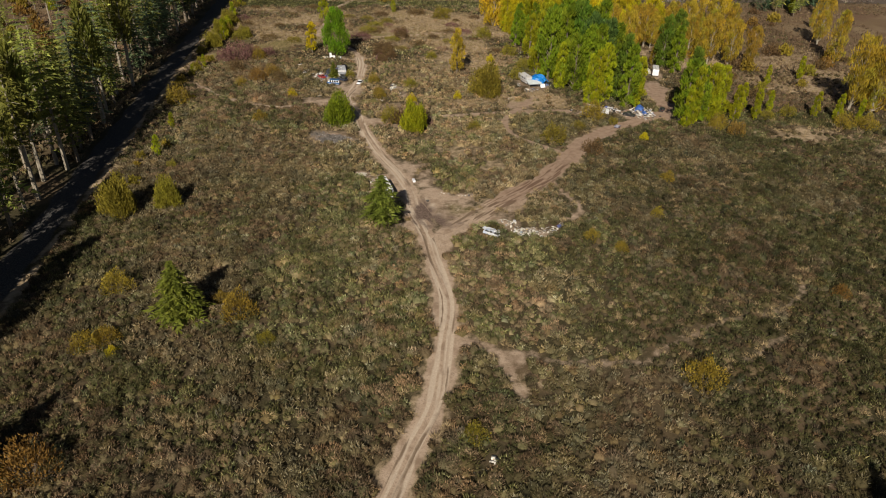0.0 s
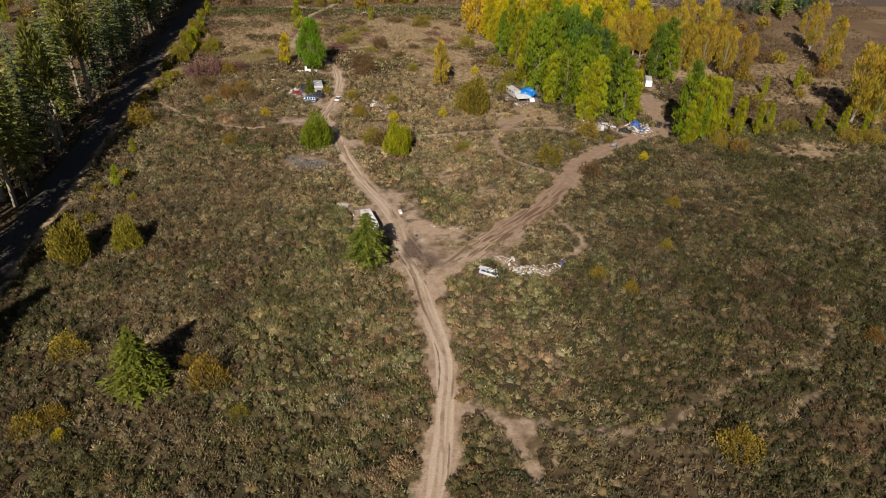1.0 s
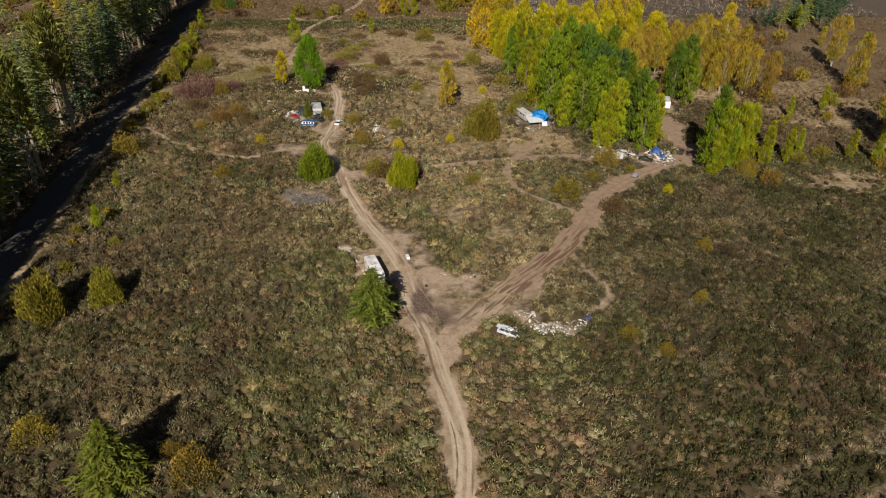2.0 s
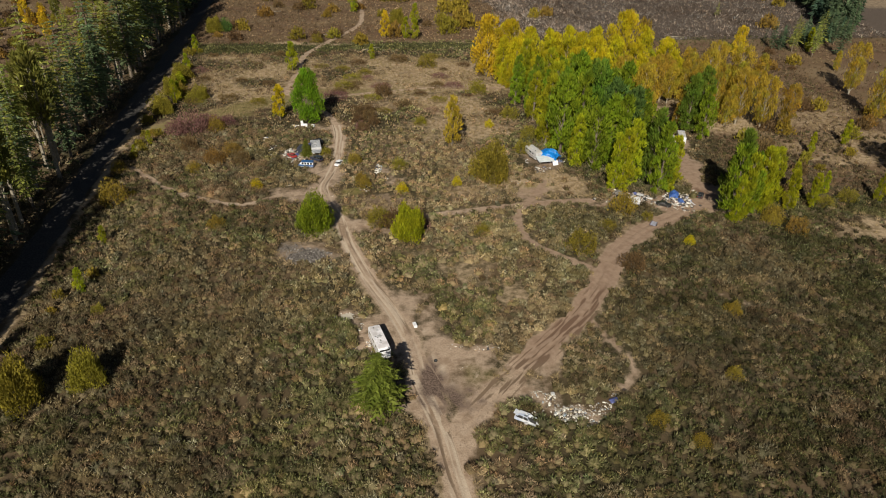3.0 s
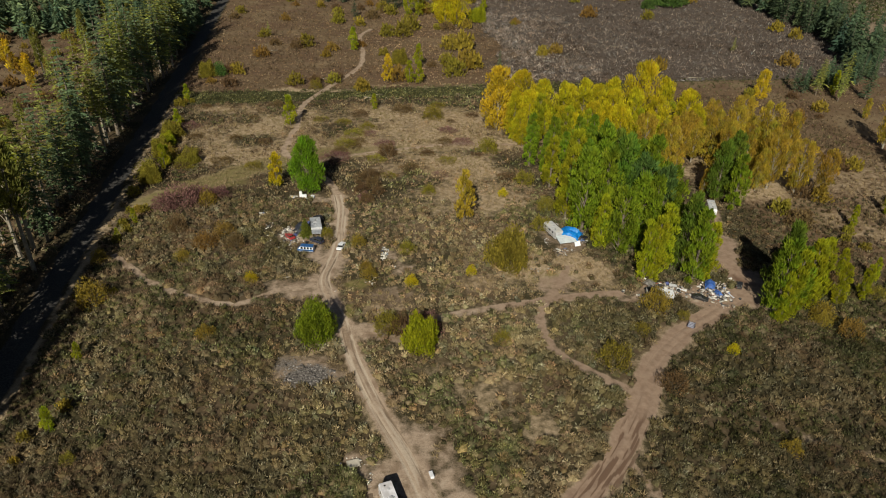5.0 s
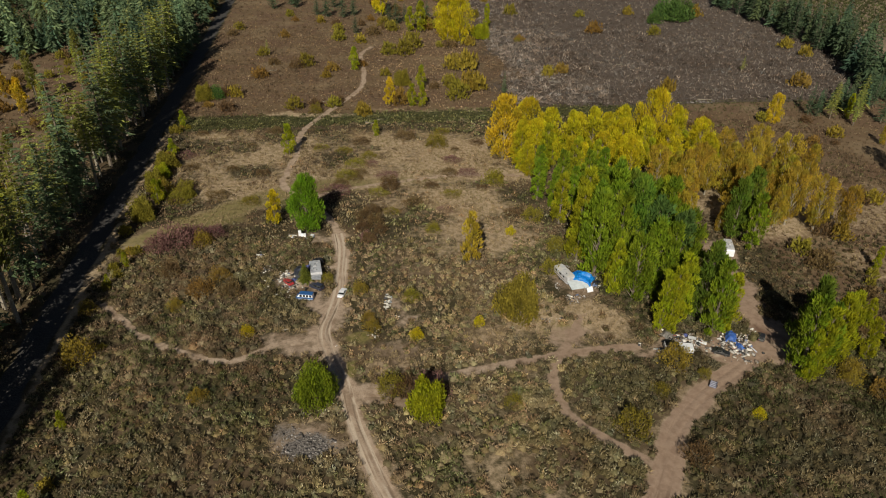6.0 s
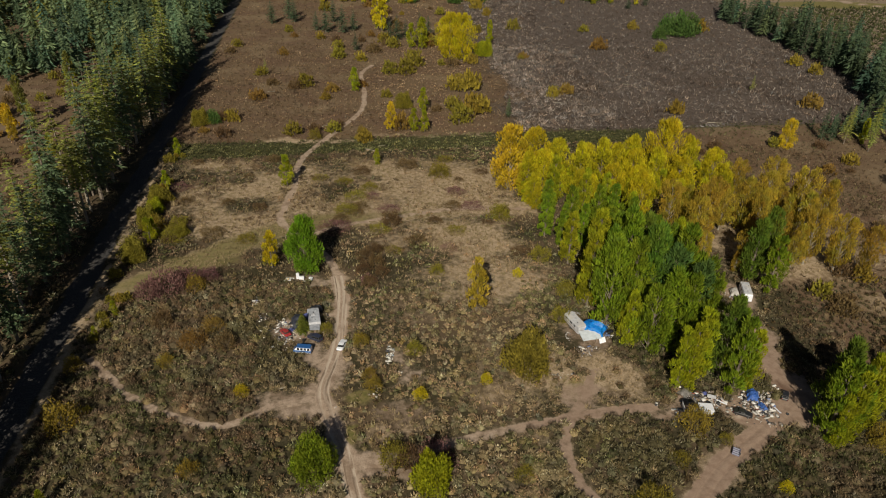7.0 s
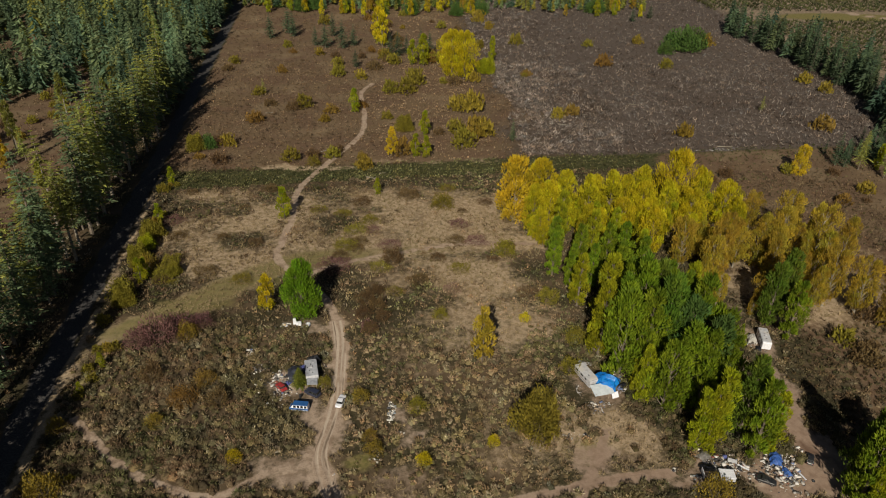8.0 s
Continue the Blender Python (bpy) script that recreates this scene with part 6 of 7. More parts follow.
def coach(name, label, category, L, W, H, roof, side, front=True, floor=.55, vents=3, stripe=True):
    """A motorhome or travel trailer along +x: rounded shell, separate roof skin, roof units, windows, door, stripe, wheels."""
    t = tagged(new(name), label, category)
    h = W / 2
    rows = [(-L / 2, h * .94, floor + .1, H - .28), (-L / 2 + .12, h, floor, H - .12), (L / 2 - .5, h, floor, H - .12), (L / 2 - .12, h * .98, floor, H - .35 if front else H - .14), (L / 2, h * .92, floor + .12, H - .95 if front else H - .35)]
    part("body", loft([ring(x, w, a, b, .14) for x, w, a, b in rows]), side, t)
    roof_ = part("roof", loft([ring(x, w, H - .16, z, .05) for x, w, z in [(-L / 2 + .1, h * .9, H - .05), (-L / 2 + .4, h * .97, H), (L / 2 - .9, h * .97, H), (L / 2 - .45, h * .9, H - .05)]]), roof, t, "weathered roof skin")
    r_ = random.Random(int(L * 100))
    for k in range(vents):
        x = -L / 2 + L * (k + .9) / (vents + .9)
        y = r_.uniform(-.25, .25) * W
        unit_ = part("roof_vent", boxes((x - .22, x + .22, y - .22, y + .22, H - .01, H + .10), bevel=.03), PAINT["dull_white"], roof_, "dull plastic roof vent")
    for k in range(vents + 2):
        x, y = r_.uniform(-.42, .34) * L, r_.uniform(-.3, .3) * W
        part("roof_hatch", boxes((x - .16, x + .16, y - .13, y + .13, H - .01, H + .05), bevel=.015), TRIM_, roof_, "dark roof hatch")
    part("air_conditioner", boxes((-.42, .42, -.34, .34, H - .01, H + .26), bevel=.07), PAINT["dull_white"], roof_, "boxy roof air conditioner")
    for s in (-1, 1):
        for f, w in ((-.32, .8), (-.02, 1.1), (.22, .7)):
            x = f * L
            win = part("window", boxes((x - w / 2, x + w / 2, s * h - .006 if s > 0 else -h - .012, s * h + .012 if s > 0 else -h + .006, H - 1.05, H - .52), bevel=.004), TRIM_, t)
            part("pane", boxes((x - w / 2 + .05, x + w / 2 - .05, s * h - .004 if s > 0 else -h - .020, s * h + .020 if s > 0 else -h + .004, H - 1.0, H - .57)), GLASS, win, "dark glass pane")
        if stripe:
            part("side_stripe", boxes((-L / 2 + .15, L / 2 - .55, s * h - .003 if s > 0 else -h - .008, s * h + .008 if s > 0 else -h + .003, floor + .55, floor + .75)), STRIPE, t, "faded brown stripe")
        for x in ((-L * .28, L * .33) if front else (-L * .08, -L * .08 + .8)):
            wheel(t, x, s * (h - .16), .37, .24)
    part("door", boxes((L * .36 - .32, L * .36 + .32, -h - .02, -h + .01, floor + .05, H - .4), bevel=.006), PAINT["dull_white"], t)
    if front:
        z0, z1 = H - .95, H - .36
        part("windscreen", quad((L / 2 + .004, -h * .82, z0 - .05), (L / 2 + .004, h * .82, z0 - .05), (L / 2 - .11, h * .86, z1), (L / 2 - .11, -h * .86, z1), thick=.02), GLASS, t, "large dark windscreen")
        part("bumper", boxes((L / 2 - .02, L / 2 + .12, -h * .92, h * .92, .42, .64), bevel=.04), TRIM_, t)
        for s in (-1, 1):
            part("headlight", boxes((L / 2 - .02, L / 2 + .03, s * h * .66 - .12, s * h * .66 + .12, .84, 1.02), bevel=.02), LAMP_GLASS, t, "clear headlight")
            part("mirror", boxes((L / 2 - .25, L / 2 - .1, s * (h + .2) - .08, s * (h + .2) + .08, H - 1.2, H - .85), bevel=.02), TRIM_, t)
    else:
        bm = bmesh.new()
        stick(bm, (L / 2 - .1, -h * .6, .5), (L / 2 + 1.0, 0, .48), .05, .05)
        stick(bm, (L / 2 - .1, h * .6, .5), (L / 2 + 1.0, 0, .48), .05, .05)
        stick(bm, (L / 2 + .8, 0, .5), (L / 2 + .8, 0, 0), .04, .04)
        part("drawbar", bm, STEEL, t, "steel drawbar")
    return t

def drape(name, label, material, L, W, tall, seed, ridge=.5, sag=.25, category="tarpaulin", hang=.35):
    """A wrinkled sheet thrown over a heap: high along a ridge, hanging at the rim, with thickness."""
    r_ = np.random.RandomState(seed)
    n = 15
    bm = bmesh.new()
    vs = {}
    ox, oy = r_.uniform(0, 50, 2)
    for i in range(n):
        for j in range(n):
            u, v = i / (n - 1) * 2 - 1, j / (n - 1) * 2 - 1
            edge = max(abs(u), abs(v))
            wob = 1 + .10 * math.sin(7 * u + ox) * abs(v) + .10 * math.sin(6 * v + oy) * abs(u)
            z = tall * (1 - ridge * abs(v) ** 1.3 - sag * u * u) - hang * tall * max(0, edge - .7) / .3 * (1 + .3 * math.sin(9 * (u + v) + ox))
            z += .10 * tall * float(vnoise(np.array([u * 3 + ox]), np.array([v * 3 + oy]), 1.0)[0] - .5) * 2
            vs[i, j] = bm.verts.new((u * L / 2 * wob, v * W / 2 * wob, max(.03, z)))
    for i in range(n - 1):
        for j in range(n - 1):
            bm.faces.new((vs[i, j], vs[i + 1, j], vs[i + 1, j + 1], vs[i, j + 1]))
    bmesh.ops.solidify(bm, geom=bm.faces[:], thickness=.02)
    return tagged(new(name, finish(name, bm, material)), label, category)

def rubbish(name, label, spots, material, seed, category="rubbish"):
    """A strewn heap in one mesh: crushed boxes, boards and scraps. spots: x, y, rx, ry, count, size."""
    r_ = random.Random(seed)
    V, F = [], []
    for x, y, rx, ry, n, size in spots:
        for _ in range(int(1.5 * n)):
            a, q = r_.uniform(0, 6.283), math.sqrt(r_.random())
            px, py = x + rx * q * math.cos(a), y + ry * q * math.sin(a)
            s = size * r_.choice((.3, .4, .5, .6, .8, 1, 1.7))
            ext = Vector((s * r_.uniform(.5, 1.5), s * r_.uniform(.3, 1), s * r_.uniform(.1, .6)))
            m = pose(PLAN * px, PLAN * py, PLAN * zat(px, py) + ext.z * .5 + r_.uniform(0, .25) * (1 - q), r_.uniform(-25, 25), r_.uniform(-25, 25), r_.uniform(0, 360))
            k = len(V)
            for c in ((-1, -1, -1), (1, -1, -1), (1, 1, -1), (-1, 1, -1), (-1, -1, 1), (1, -1, 1), (1, 1, 1), (-1, 1, 1)):
                V.append(m @ Vector((c[0] * ext.x * .5 * r_.uniform(.7, 1), c[1] * ext.y * .5 * r_.uniform(.7, 1), c[2] * ext.z * .5 * r_.uniform(.6, 1))))
            F += [(k + a, k + b, k + c, k + d) for a, b, c, d in ((0, 3, 2, 1), (4, 5, 6, 7), (0, 1, 5, 4), (1, 2, 6, 5), (2, 3, 7, 6), (3, 0, 4, 7))]
    me = np_mesh(name, np.array([tuple(v) for v in V]), np.array(F))
    me.materials.append(material)
    return tagged(new(name, me), label, category, kind="stuff")

def board(name, label, material, L, W, T, x, y, turn, up=0.02, tilt=0.0, roll=0.0, category="board"):
    ob = tagged(new(name, finish(name, boxes((-L / 2, L / 2, -W / 2, W / 2, 0, T), bevel=min(T, W) * .12), material)), label, category)
    return at(ob, x, y, turn, up, tilt, roll)

# ---------------------------------------------------------------- the motorhome at the junction and what lies round it
at(coach("motorhome", "old white motorhome parked beside the dirt track", "motorhome", 7.9, 2.45, 3.1, PAINT["roof"], PAINT["white"]), -11.05, 136.6, -71.5)
board("concrete_slab", "broken pale concrete slab in the scrub", CONCRETE, 2.4, 1.6, .35, -17.3, 145.6, 15, tilt=5, category="slab")
board("plank", "long weathered plank lying beside the track", WOOD, 2.6, .35, .06, -14.1, 145.4, -2)
board("plywood_sheet", "weathered brown plywood sheet on the ground", PLY, 2.2, 1.6, .03, -14.8, 139.0, 10)
at(drape("tarpaulin", "crumpled blue tarpaulin lying in the scrub", TARP["violet"], 1.6, 1.1, .35, 3), -19.9, 145.6, 40)

def fridge(x, y, turn):
    t = tagged(new("refrigerator"), "dumped white refrigerator lying on bare dirt", "refrigerator")
    part("body", boxes((-.35, .35, -.75, .75, 0, .58), bevel=.04), PAINT["white"], t)
    d = part("door", boxes((-.34, .34, -.74, .2, .585, .64), bevel=.02), PAINT["white"], t)
    part("handle", boxes((.22, .26, -.35, .05, .64, .69), bevel=.008), STEEL, d, "metal handle")
    return at(t, x, y, turn)
fridge(-4.9, 142.9, 15)

def tyre(x, y, lean=0):
    t = tagged(new("tyre"), "dumped black tyre lying on bare dirt", "tyre")
    bm = bmesh.new()
    rings_ = 20
    prof = [(.30, 0), (.36, 0), (.36, .2), (.30, .2), (.20, .17), (.20, .03)]
    vs = [[bm.verts.new((r * math.cos(2 * math.pi * k / rings_), r * math.sin(2 * math.pi * k / rings_), z)) for r, z in prof] for k in range(rings_)]
    for k in range(rings_):
        a, b = vs[k], vs[(k + 1) % rings_]
        for i in range(len(prof)):
            bm.faces.new((a[i], b[i], b[(i + 1) % len(prof)], a[(i + 1) % len(prof)]))
    bmesh.ops.recalc_face_normals(bm, faces=bm.faces[:])
    part("tread", bm, RUBBER, t)
    bm = bmesh.new()
    bmesh.ops.create_cone(bm, cap_ends=True, segments=16, radius1=.2, radius2=.2, depth=.08, matrix=Matrix.Translation((0, 0, .1)))
    part("rim", bm, STEEL, t, "rusty steel rim")
    return at(t, x, y, 0, .01, lean)
tyre(-1.5, 133.3)
tyre(65.5, 190.4, 8)
rubbish("motorhome_rubbish", "white scraps and bags strewn round the motorhome", [(-15.5, 137.0, .5, .5, 5, .7), (-14.3, 142.2, .7, 1.6, 16, .35), (-12.9, 137.9, .6, 1.3, 14, .38), (-12.5, 135.2, .7, .8, 9, .35), (-16.6, 146.2, 2.2, 1.2, 14, .3)], JUNK_WHITE, 1)
rubbish("junction_rubbish", "pale scraps scattered over the bare junction", [(2.0, 137.0, 1.6, .8, 10, .22), (7.5, 136.3, 3.4, .8, 30, .3), (3.4, 131, 1, 1, 4, .2), (-6, 152, 1, 1, 3, .2)], JUNK_WHITE, 2)

# the dump by the junction
def wrecked_car():
    """A stripped hatchback: open shell with bare pillars, dark inside, lids and a door sprung open, one wheel left."""
    t = tagged(new("wrecked_car"), "stripped pale blue hatchback wreck dumped at the scrub's edge", "car")
    shell = PAINT["wreck"]
    part("floor_pan", boxes((-1.9, 1.9, -.72, .72, .20, .30), bevel=.02), TRIM_, t, "dark bare floor of the wreck")
    for q in (-1, 1):
        part("side_panel", loft([ring(a, .05, .22, b, .02) for a, b in ((-2.0, .62), (-1.6, .86), (-.5, .84), (.9, .82), (1.7, .74), (2.05, .55))]), shell, t).location.y = q * .80
        for nm, a, b in (("front_pillar", (.95, .80), (.30, .62)), ("middle_pillar", (-.35, .80), (-.42, .64)), ("rear_pillar", (-1.75, .78), (-1.35, .60))):
            bm = bmesh.new()
            stick(bm, (a[0], q * a[1], .78), (b[0], q * b[1], 1.34), .06, .05, 5)
            part(nm, bm, shell, t)
    part("roof", boxes((-1.45, -.35, -.62, .62, 1.32, 1.37), (-.35, .35, -.62, -.44, 1.32, 1.37), (-.35, .35, .44, .62, 1.32, 1.37), (.26, .38, -.6, .6, 1.31, 1.36)), shell, t, "roof with its front half torn open")
    part("front_panel", boxes((1.96, 2.08, -.72, .72, .34, .64), bevel=.03), shell, t)
    part("rear_panel", boxes((-2.06, -1.94, -.70, .70, .30, .70), bevel=.03), PAINT["white"], t)
    part("engine", boxes((1.1, 1.75, -.45, .40, .3, .62), (1.25, 1.6, -.2, .2, .6, .72), bevel=.03), TRIM_, t, "dark engine block under the missing hood")
    part("dashboard", boxes((.75, .95, -.68, .68, .55, .80), bevel=.03), TRIM_, t)
    for a, b in ((-.2, -.36), (-.2, .36)):
        part("seat", boxes((a - .25, a + .25, b - .22, b + .22, .3, .5), (a - .36, a - .24, b - .22, b + .22, .45, 1.02), bevel=.03), TRIM_, t, "dark torn seat")
    lid = part("hood", boxes((-.55, .55, -.68, .68, -.015, .015), bevel=.01), PAINT["white"], t, "loose white hood leaning on the front")
    lid.matrix_basis = pose(2.35, .35, .34, 0, 24, 20)
    door = part("door", boxes((-.5, .5, -.03, .03, 0, .55), (-.5, -.44, -.03, .03, .55, .95), (-.44, .4, -.03, .03, .9, .95), bevel=.01), PAINT["white"], t, "white door hanging open")
    door.matrix_basis = pose(.55, -1.18, .24, 0, 0, 55)
    tail = part("tailgate", boxes((-.5, .5, -.60, .60, -.02, .02), bevel=.01), shell, t, "tailgate sprung open")
    tail.matrix_basis = pose(-1.85, 0, 1.22, 0, 14, 0)
    wheel(t, 1.25, .74, .30, .18)
    return t
at(wrecked_car(), 11.8, 119.4, -30)
rubbish("dump_heap", "large heap of white household rubbish in the scrub", [(19.0, 120.6, 2.6, 1.6, 300, .30), (20.5, 120.4, 4.2, 2.4, 260, .24), (16.4, 123.2, 1.4, 2.2, 110, .26), (24.5, 122.2, 2.0, .9, 60, .26), (27.2, 124.6, 1.0, .6, 22, .34), (14.6, 125.0, 1.6, .8, 30, .26), (12.5, 121.5, 2.5, 1.2, 40, .22), (22.5, 118.6, 2.6, 1.2, 60, .2)], JUNK_WHITE, 3)
at(drape("plastic_sheet", "dark violet plastic sheet on the rubbish", TARP["violet"], 2.4, 1.3, .4, 5), 26.6, 123.6, 20)
board("cushion", "round white discarded cushion", PAINT["dull_white"], .7, .7, .3, 16.9, 125.0, 0, category="cushion")
rubbish("near_rubbish", "white scraps dumped beside the track", [(8.6, 61.0, .6, .6, 14, .6), (6.5, 59.2, 1.6, .4, 7, .2), (.6, 56.4, 1.4, 1.0, 14, .25)], JUNK_WHITE, 4)
rubbish("rubble_heap", "grey stony rubble spread beside the track", [(-27, 166.6, 5.2, 3.6, 330, .34), (-31, 170.5, 3.0, 2.4, 60, .3), (-24, 163, 2.5, 1.5, 40, .25)], JUNK_STONE, 5, "rubble")

# ---------------------------------------------------------------- the camp beside the western track
at(car("sedan", "white four-door sedan parked on the track's edge", "car", 4.6, 1.75, 1.42, "white"), -24.55, 213.6, 77)

def van():
    t = tagged(new("van"), "blue and white passenger van parked at the camp", "van")
    L, h, H = 4.7, .92, 1.95
    body = part("body", loft([ring(x, w, .30, z, .12) for x, w, z in [(-L / 2, h * .92, 1.0), (-L / 2 + .1, h, 1.12), (L / 2 - .5, h, 1.12), (L / 2 - .1, h * .95, 1.05), (L / 2, h * .86, .9)]]), PAINT["blue"], t)
    part("cabin", loft([[(-L / 2 + .08, -h * .96, 1.1), (-L / 2 + .08, h * .96, 1.1), (L / 2 - .35, h * .96, 1.1), (L / 2 - .35, -h * .96, 1.1)], [(-L / 2 + .2, -h * .84, H - .04), (-L / 2 + .2, h * .84, H - .04), (L / 2 - .95, h * .84, H - .04), (L / 2 - .95, -h * .84, H - .04)]]), PAINT["white"], t)
    part("roof", loft([ring(x, w, H - .10, z, .04) for x, w, z in [(-L / 2 + .14, h * .84, H - .02), (-L / 2 + .4, h * .9, H + .04), (L / 2 - 1.2, h * .9, H + .04), (L / 2 - .85, h * .82, H - .02)]]), PAINT["blue"], t, "bright blue roof")
    for s in (-1, 1):
        for k in range(4):
            x0 = -L / 2 + .34 + k * .88
            a, b = h * .955, h * .86
            pts = [(x0, s * a, 1.18), (x0 + .66, s * a, 1.18), (x0 + .64, s * b, H - .16), (x0 + .02, s * b, H - .16)]
            part("side_window", quad(*(pts if s < 0 else (pts[1], pts[0], pts[3], pts[2])), thick=.02), GLASS, t, "dark glass pane")
        part("lower_band", boxes((-L / 2 + .12, L / 2 - .55, s * h - .004 if s > 0 else -h - .01, s * h + .01 if s > 0 else -h + .004, .46, .56)), PAINT["white"], t, "white lower band")
        part("headlight", boxes((L / 2 - .04, L / 2 + .02, s * .6 - .12, s * .6 + .12, .62, .8), bevel=.02), LAMP_GLASS, t, "clear headlight")
        for x in (-1.4, 1.45):
            wheel(t, x, s * (h - .1), .32, .2)
    part("windscreen", quad((L / 2 - .35, -h * .85, 1.16), (L / 2 - .35, h * .85, 1.16), (L / 2 - .86, h * .76, H - .12), (L / 2 - .86, -h * .76, H - .12), thick=.02), GLASS, t, "large dark windscreen")
    part("bumper", boxes((L / 2 - .05, L / 2 + .08, -.8, .8, .34, .5), bevel=.03), TRIM_, t)
    return t
at(van(), -32.9, 211.9, 172)
at(car("suv", "dark navy estate car parked by the camp trailer", "car", 4.3, 1.8, 1.62, "navy", cab=(-.46, .18, -.40, .06), belt=.95, deck=1.0, hood=.98), -30.75, 216.3, 148)
at(car("red_car", "battered red car buried in camp clutter", "car", 3.6, 1.6, 1.3, "red"), -37.6, 218.3, 130)
at(coach("camp_trailer", "grey-roofed camping trailer ringed by junk", "trailer", 6.8, 3.2, 2.8, PAINT["grey_roof"], PAINT["dull_white"], front=False), -31.6, 222.4, 101)
board("lean_to_roof", "pale sheet-metal lean-to roof patched with panels", PAINT["grey_roof"], 3.4, 2.6, .08, -31.0, 218.9, 95, 2.0, 4, category="roof")
for x, y in ((-32.0, 217.8), (-30.0, 217.7), (-30.2, 220.0)):
    board("post", "thin weathered post under the lean-to roof", WOOD, .1, .1, 2.1, x, y, 0, -.1, category="post")
at(drape("tarpaulin", "large dark tarpaulin slung beside the trailer", TARP["slate"], 4.4, 5.6, 2.3, 7, ridge=.3), -34.9, 222.2, 10)
at(drape("tarpaulin", "black sheeting hung behind the camp trailer", TARP["black"], 3.6, 2.0, 2.6, 29, ridge=.2), -31.6, 226.3, 8)
at(drape("tarpaulin", "dusty blue tarpaulin on the trailer's side", TARP["violet"], 2.0, 3.4, 2.2, 30, ridge=.3), -33.4, 223.6, 100)
at(drape("tarpaulin", "small blue tarpaulin over camp clutter", TARP["violet"], 1.5, 1.2, .8, 8), -36.3, 219.9, 50)
board("cabinet_box", "discarded white cabinet lying in camp clutter", PAINT["dull_white"], 1.3, .7, .5, -41.4, 222.8, 120, category="cabinet")
board("loose_panel", "loose white panel among camp clutter", PAINT["dull_white"], 1.4, .6, .06, -33.6, 220.2, 120, .9, 10)
rubbish("camp_scraps", "pale boards and scraps round the camp", [(-40.5, 227.5, 4, 3, 10, .6), (-42, 219, 3, 3, 8, .4), (-38, 213.5, 2.4, 1.2, 14, .45), (-43.8, 224.5, 1.4, 2.2, 12, .6), (-46.4, 230.5, 1.0, 2.2, 16, .7), (-39.5, 222.5, 1.6, 2.2, 16, .5), (-37.5, 215.8, 1.4, 1.2, 16, .4), (-34.5, 225.4, 2.0, 1.0, 16, .5)], JUNK_WHITE, 21)
rubbish("camp_clutter", "mixed red and grey junk strewn round the camp", [(-36.8, 217.8, 1.6, 1.6, 40, .45), (-41.5, 222, 3, 4, 18, .42), (-29.0, 219.5, .8, 1.6, 14, .4), (-38.3, 220.6, 2.0, 2.8, 120, .5), (-37.6, 216.4, 2.2, 1.6, 46, .4), (-34, 217.5, 1.6, 1.4, 30, .35), (-43.8, 225, 2.0, 2.2, 26, .4), (-46.6, 231, 1.2, 2.4, 26, .5), (-40, 224, 2, 2.4, 16, .5), (-29.3, 224, .7, 2.2, 14, .35)], JUNK_MIXED, 6)
def bin_(x, y):
    t = tagged(new("rubbish_bin"), "small black bin standing on the dirt", "bin")
    bm = bmesh.new()
    stick(bm, (0, 0, 0), (0, 0, .95), .27, .33, 12)
    part("body", bm, PAINT["black"], t)
    bm = bmesh.new()
    stick(bm, (0, 0, .95), (0, 0, 1.03), .36, .30, 12)
    part("lid", bm, PAINT["black"], t)
    return at(t, x, y)
bin_(-31.3, 205.0)
bin_(-33.2, 215.3)
board("concrete_slab", "flat pale concrete slab beside the track", CONCRETE, 2.1, 2.0, .3, -36.1, 200.8, 20, category="slab")
plant("spruce", -33.8, 219.0, .46, 1.15, 40, label="small green pine growing beside the trailer")
plant("olivebush", -28.4, 218.6, .95, 1.2, 0)
board("white_cabinet", "tall white appliance standing under the round tree", PAINT["white"], .9, .8, 1.9, -37.9, 241.2, 15, category="cabinet")
board("white_cabinet", "low white appliance dumped under the round tree", PAINT["white"], 1.5, .9, .95, -36.9, 240.9, 5, category="cabinet")
board("white_cabinet", "low white appliance dumped under the round tree", PAINT["white"], 1.2, .8, .8, -34.6, 240.7, -20, category="cabinet")
board("white_board", "white panel lying under the round tree", PAINT["white"], 2.0, .8, .08, -40.4, 240.3, 20)
rubbish("grove_edge_rubbish", "white boxes and scraps under the round tree", [(-39.9, 241.0, 1.0, .6, 12, .7), (-42.5, 239.8, 1.2, .3, 6, .5), (-35.5, 240.4, 2.0, .7, 16, .45)], JUNK_WHITE, 7)
rubbish("field_rubbish", "pale rubbish line dumped in the scrub", [(-14, 210.6, .9, 3.4, 80, .5), (-12.2, 204.3, 1.0, .6, 16, .6), (-16.3, 199.0, .9, 2.2, 22, .4), (-17.3, 197.6, 1.2, .6, 12, .35), (-24.5, 194, 1.0, .6, 5, .25)], JUNK_WHITE, 8)

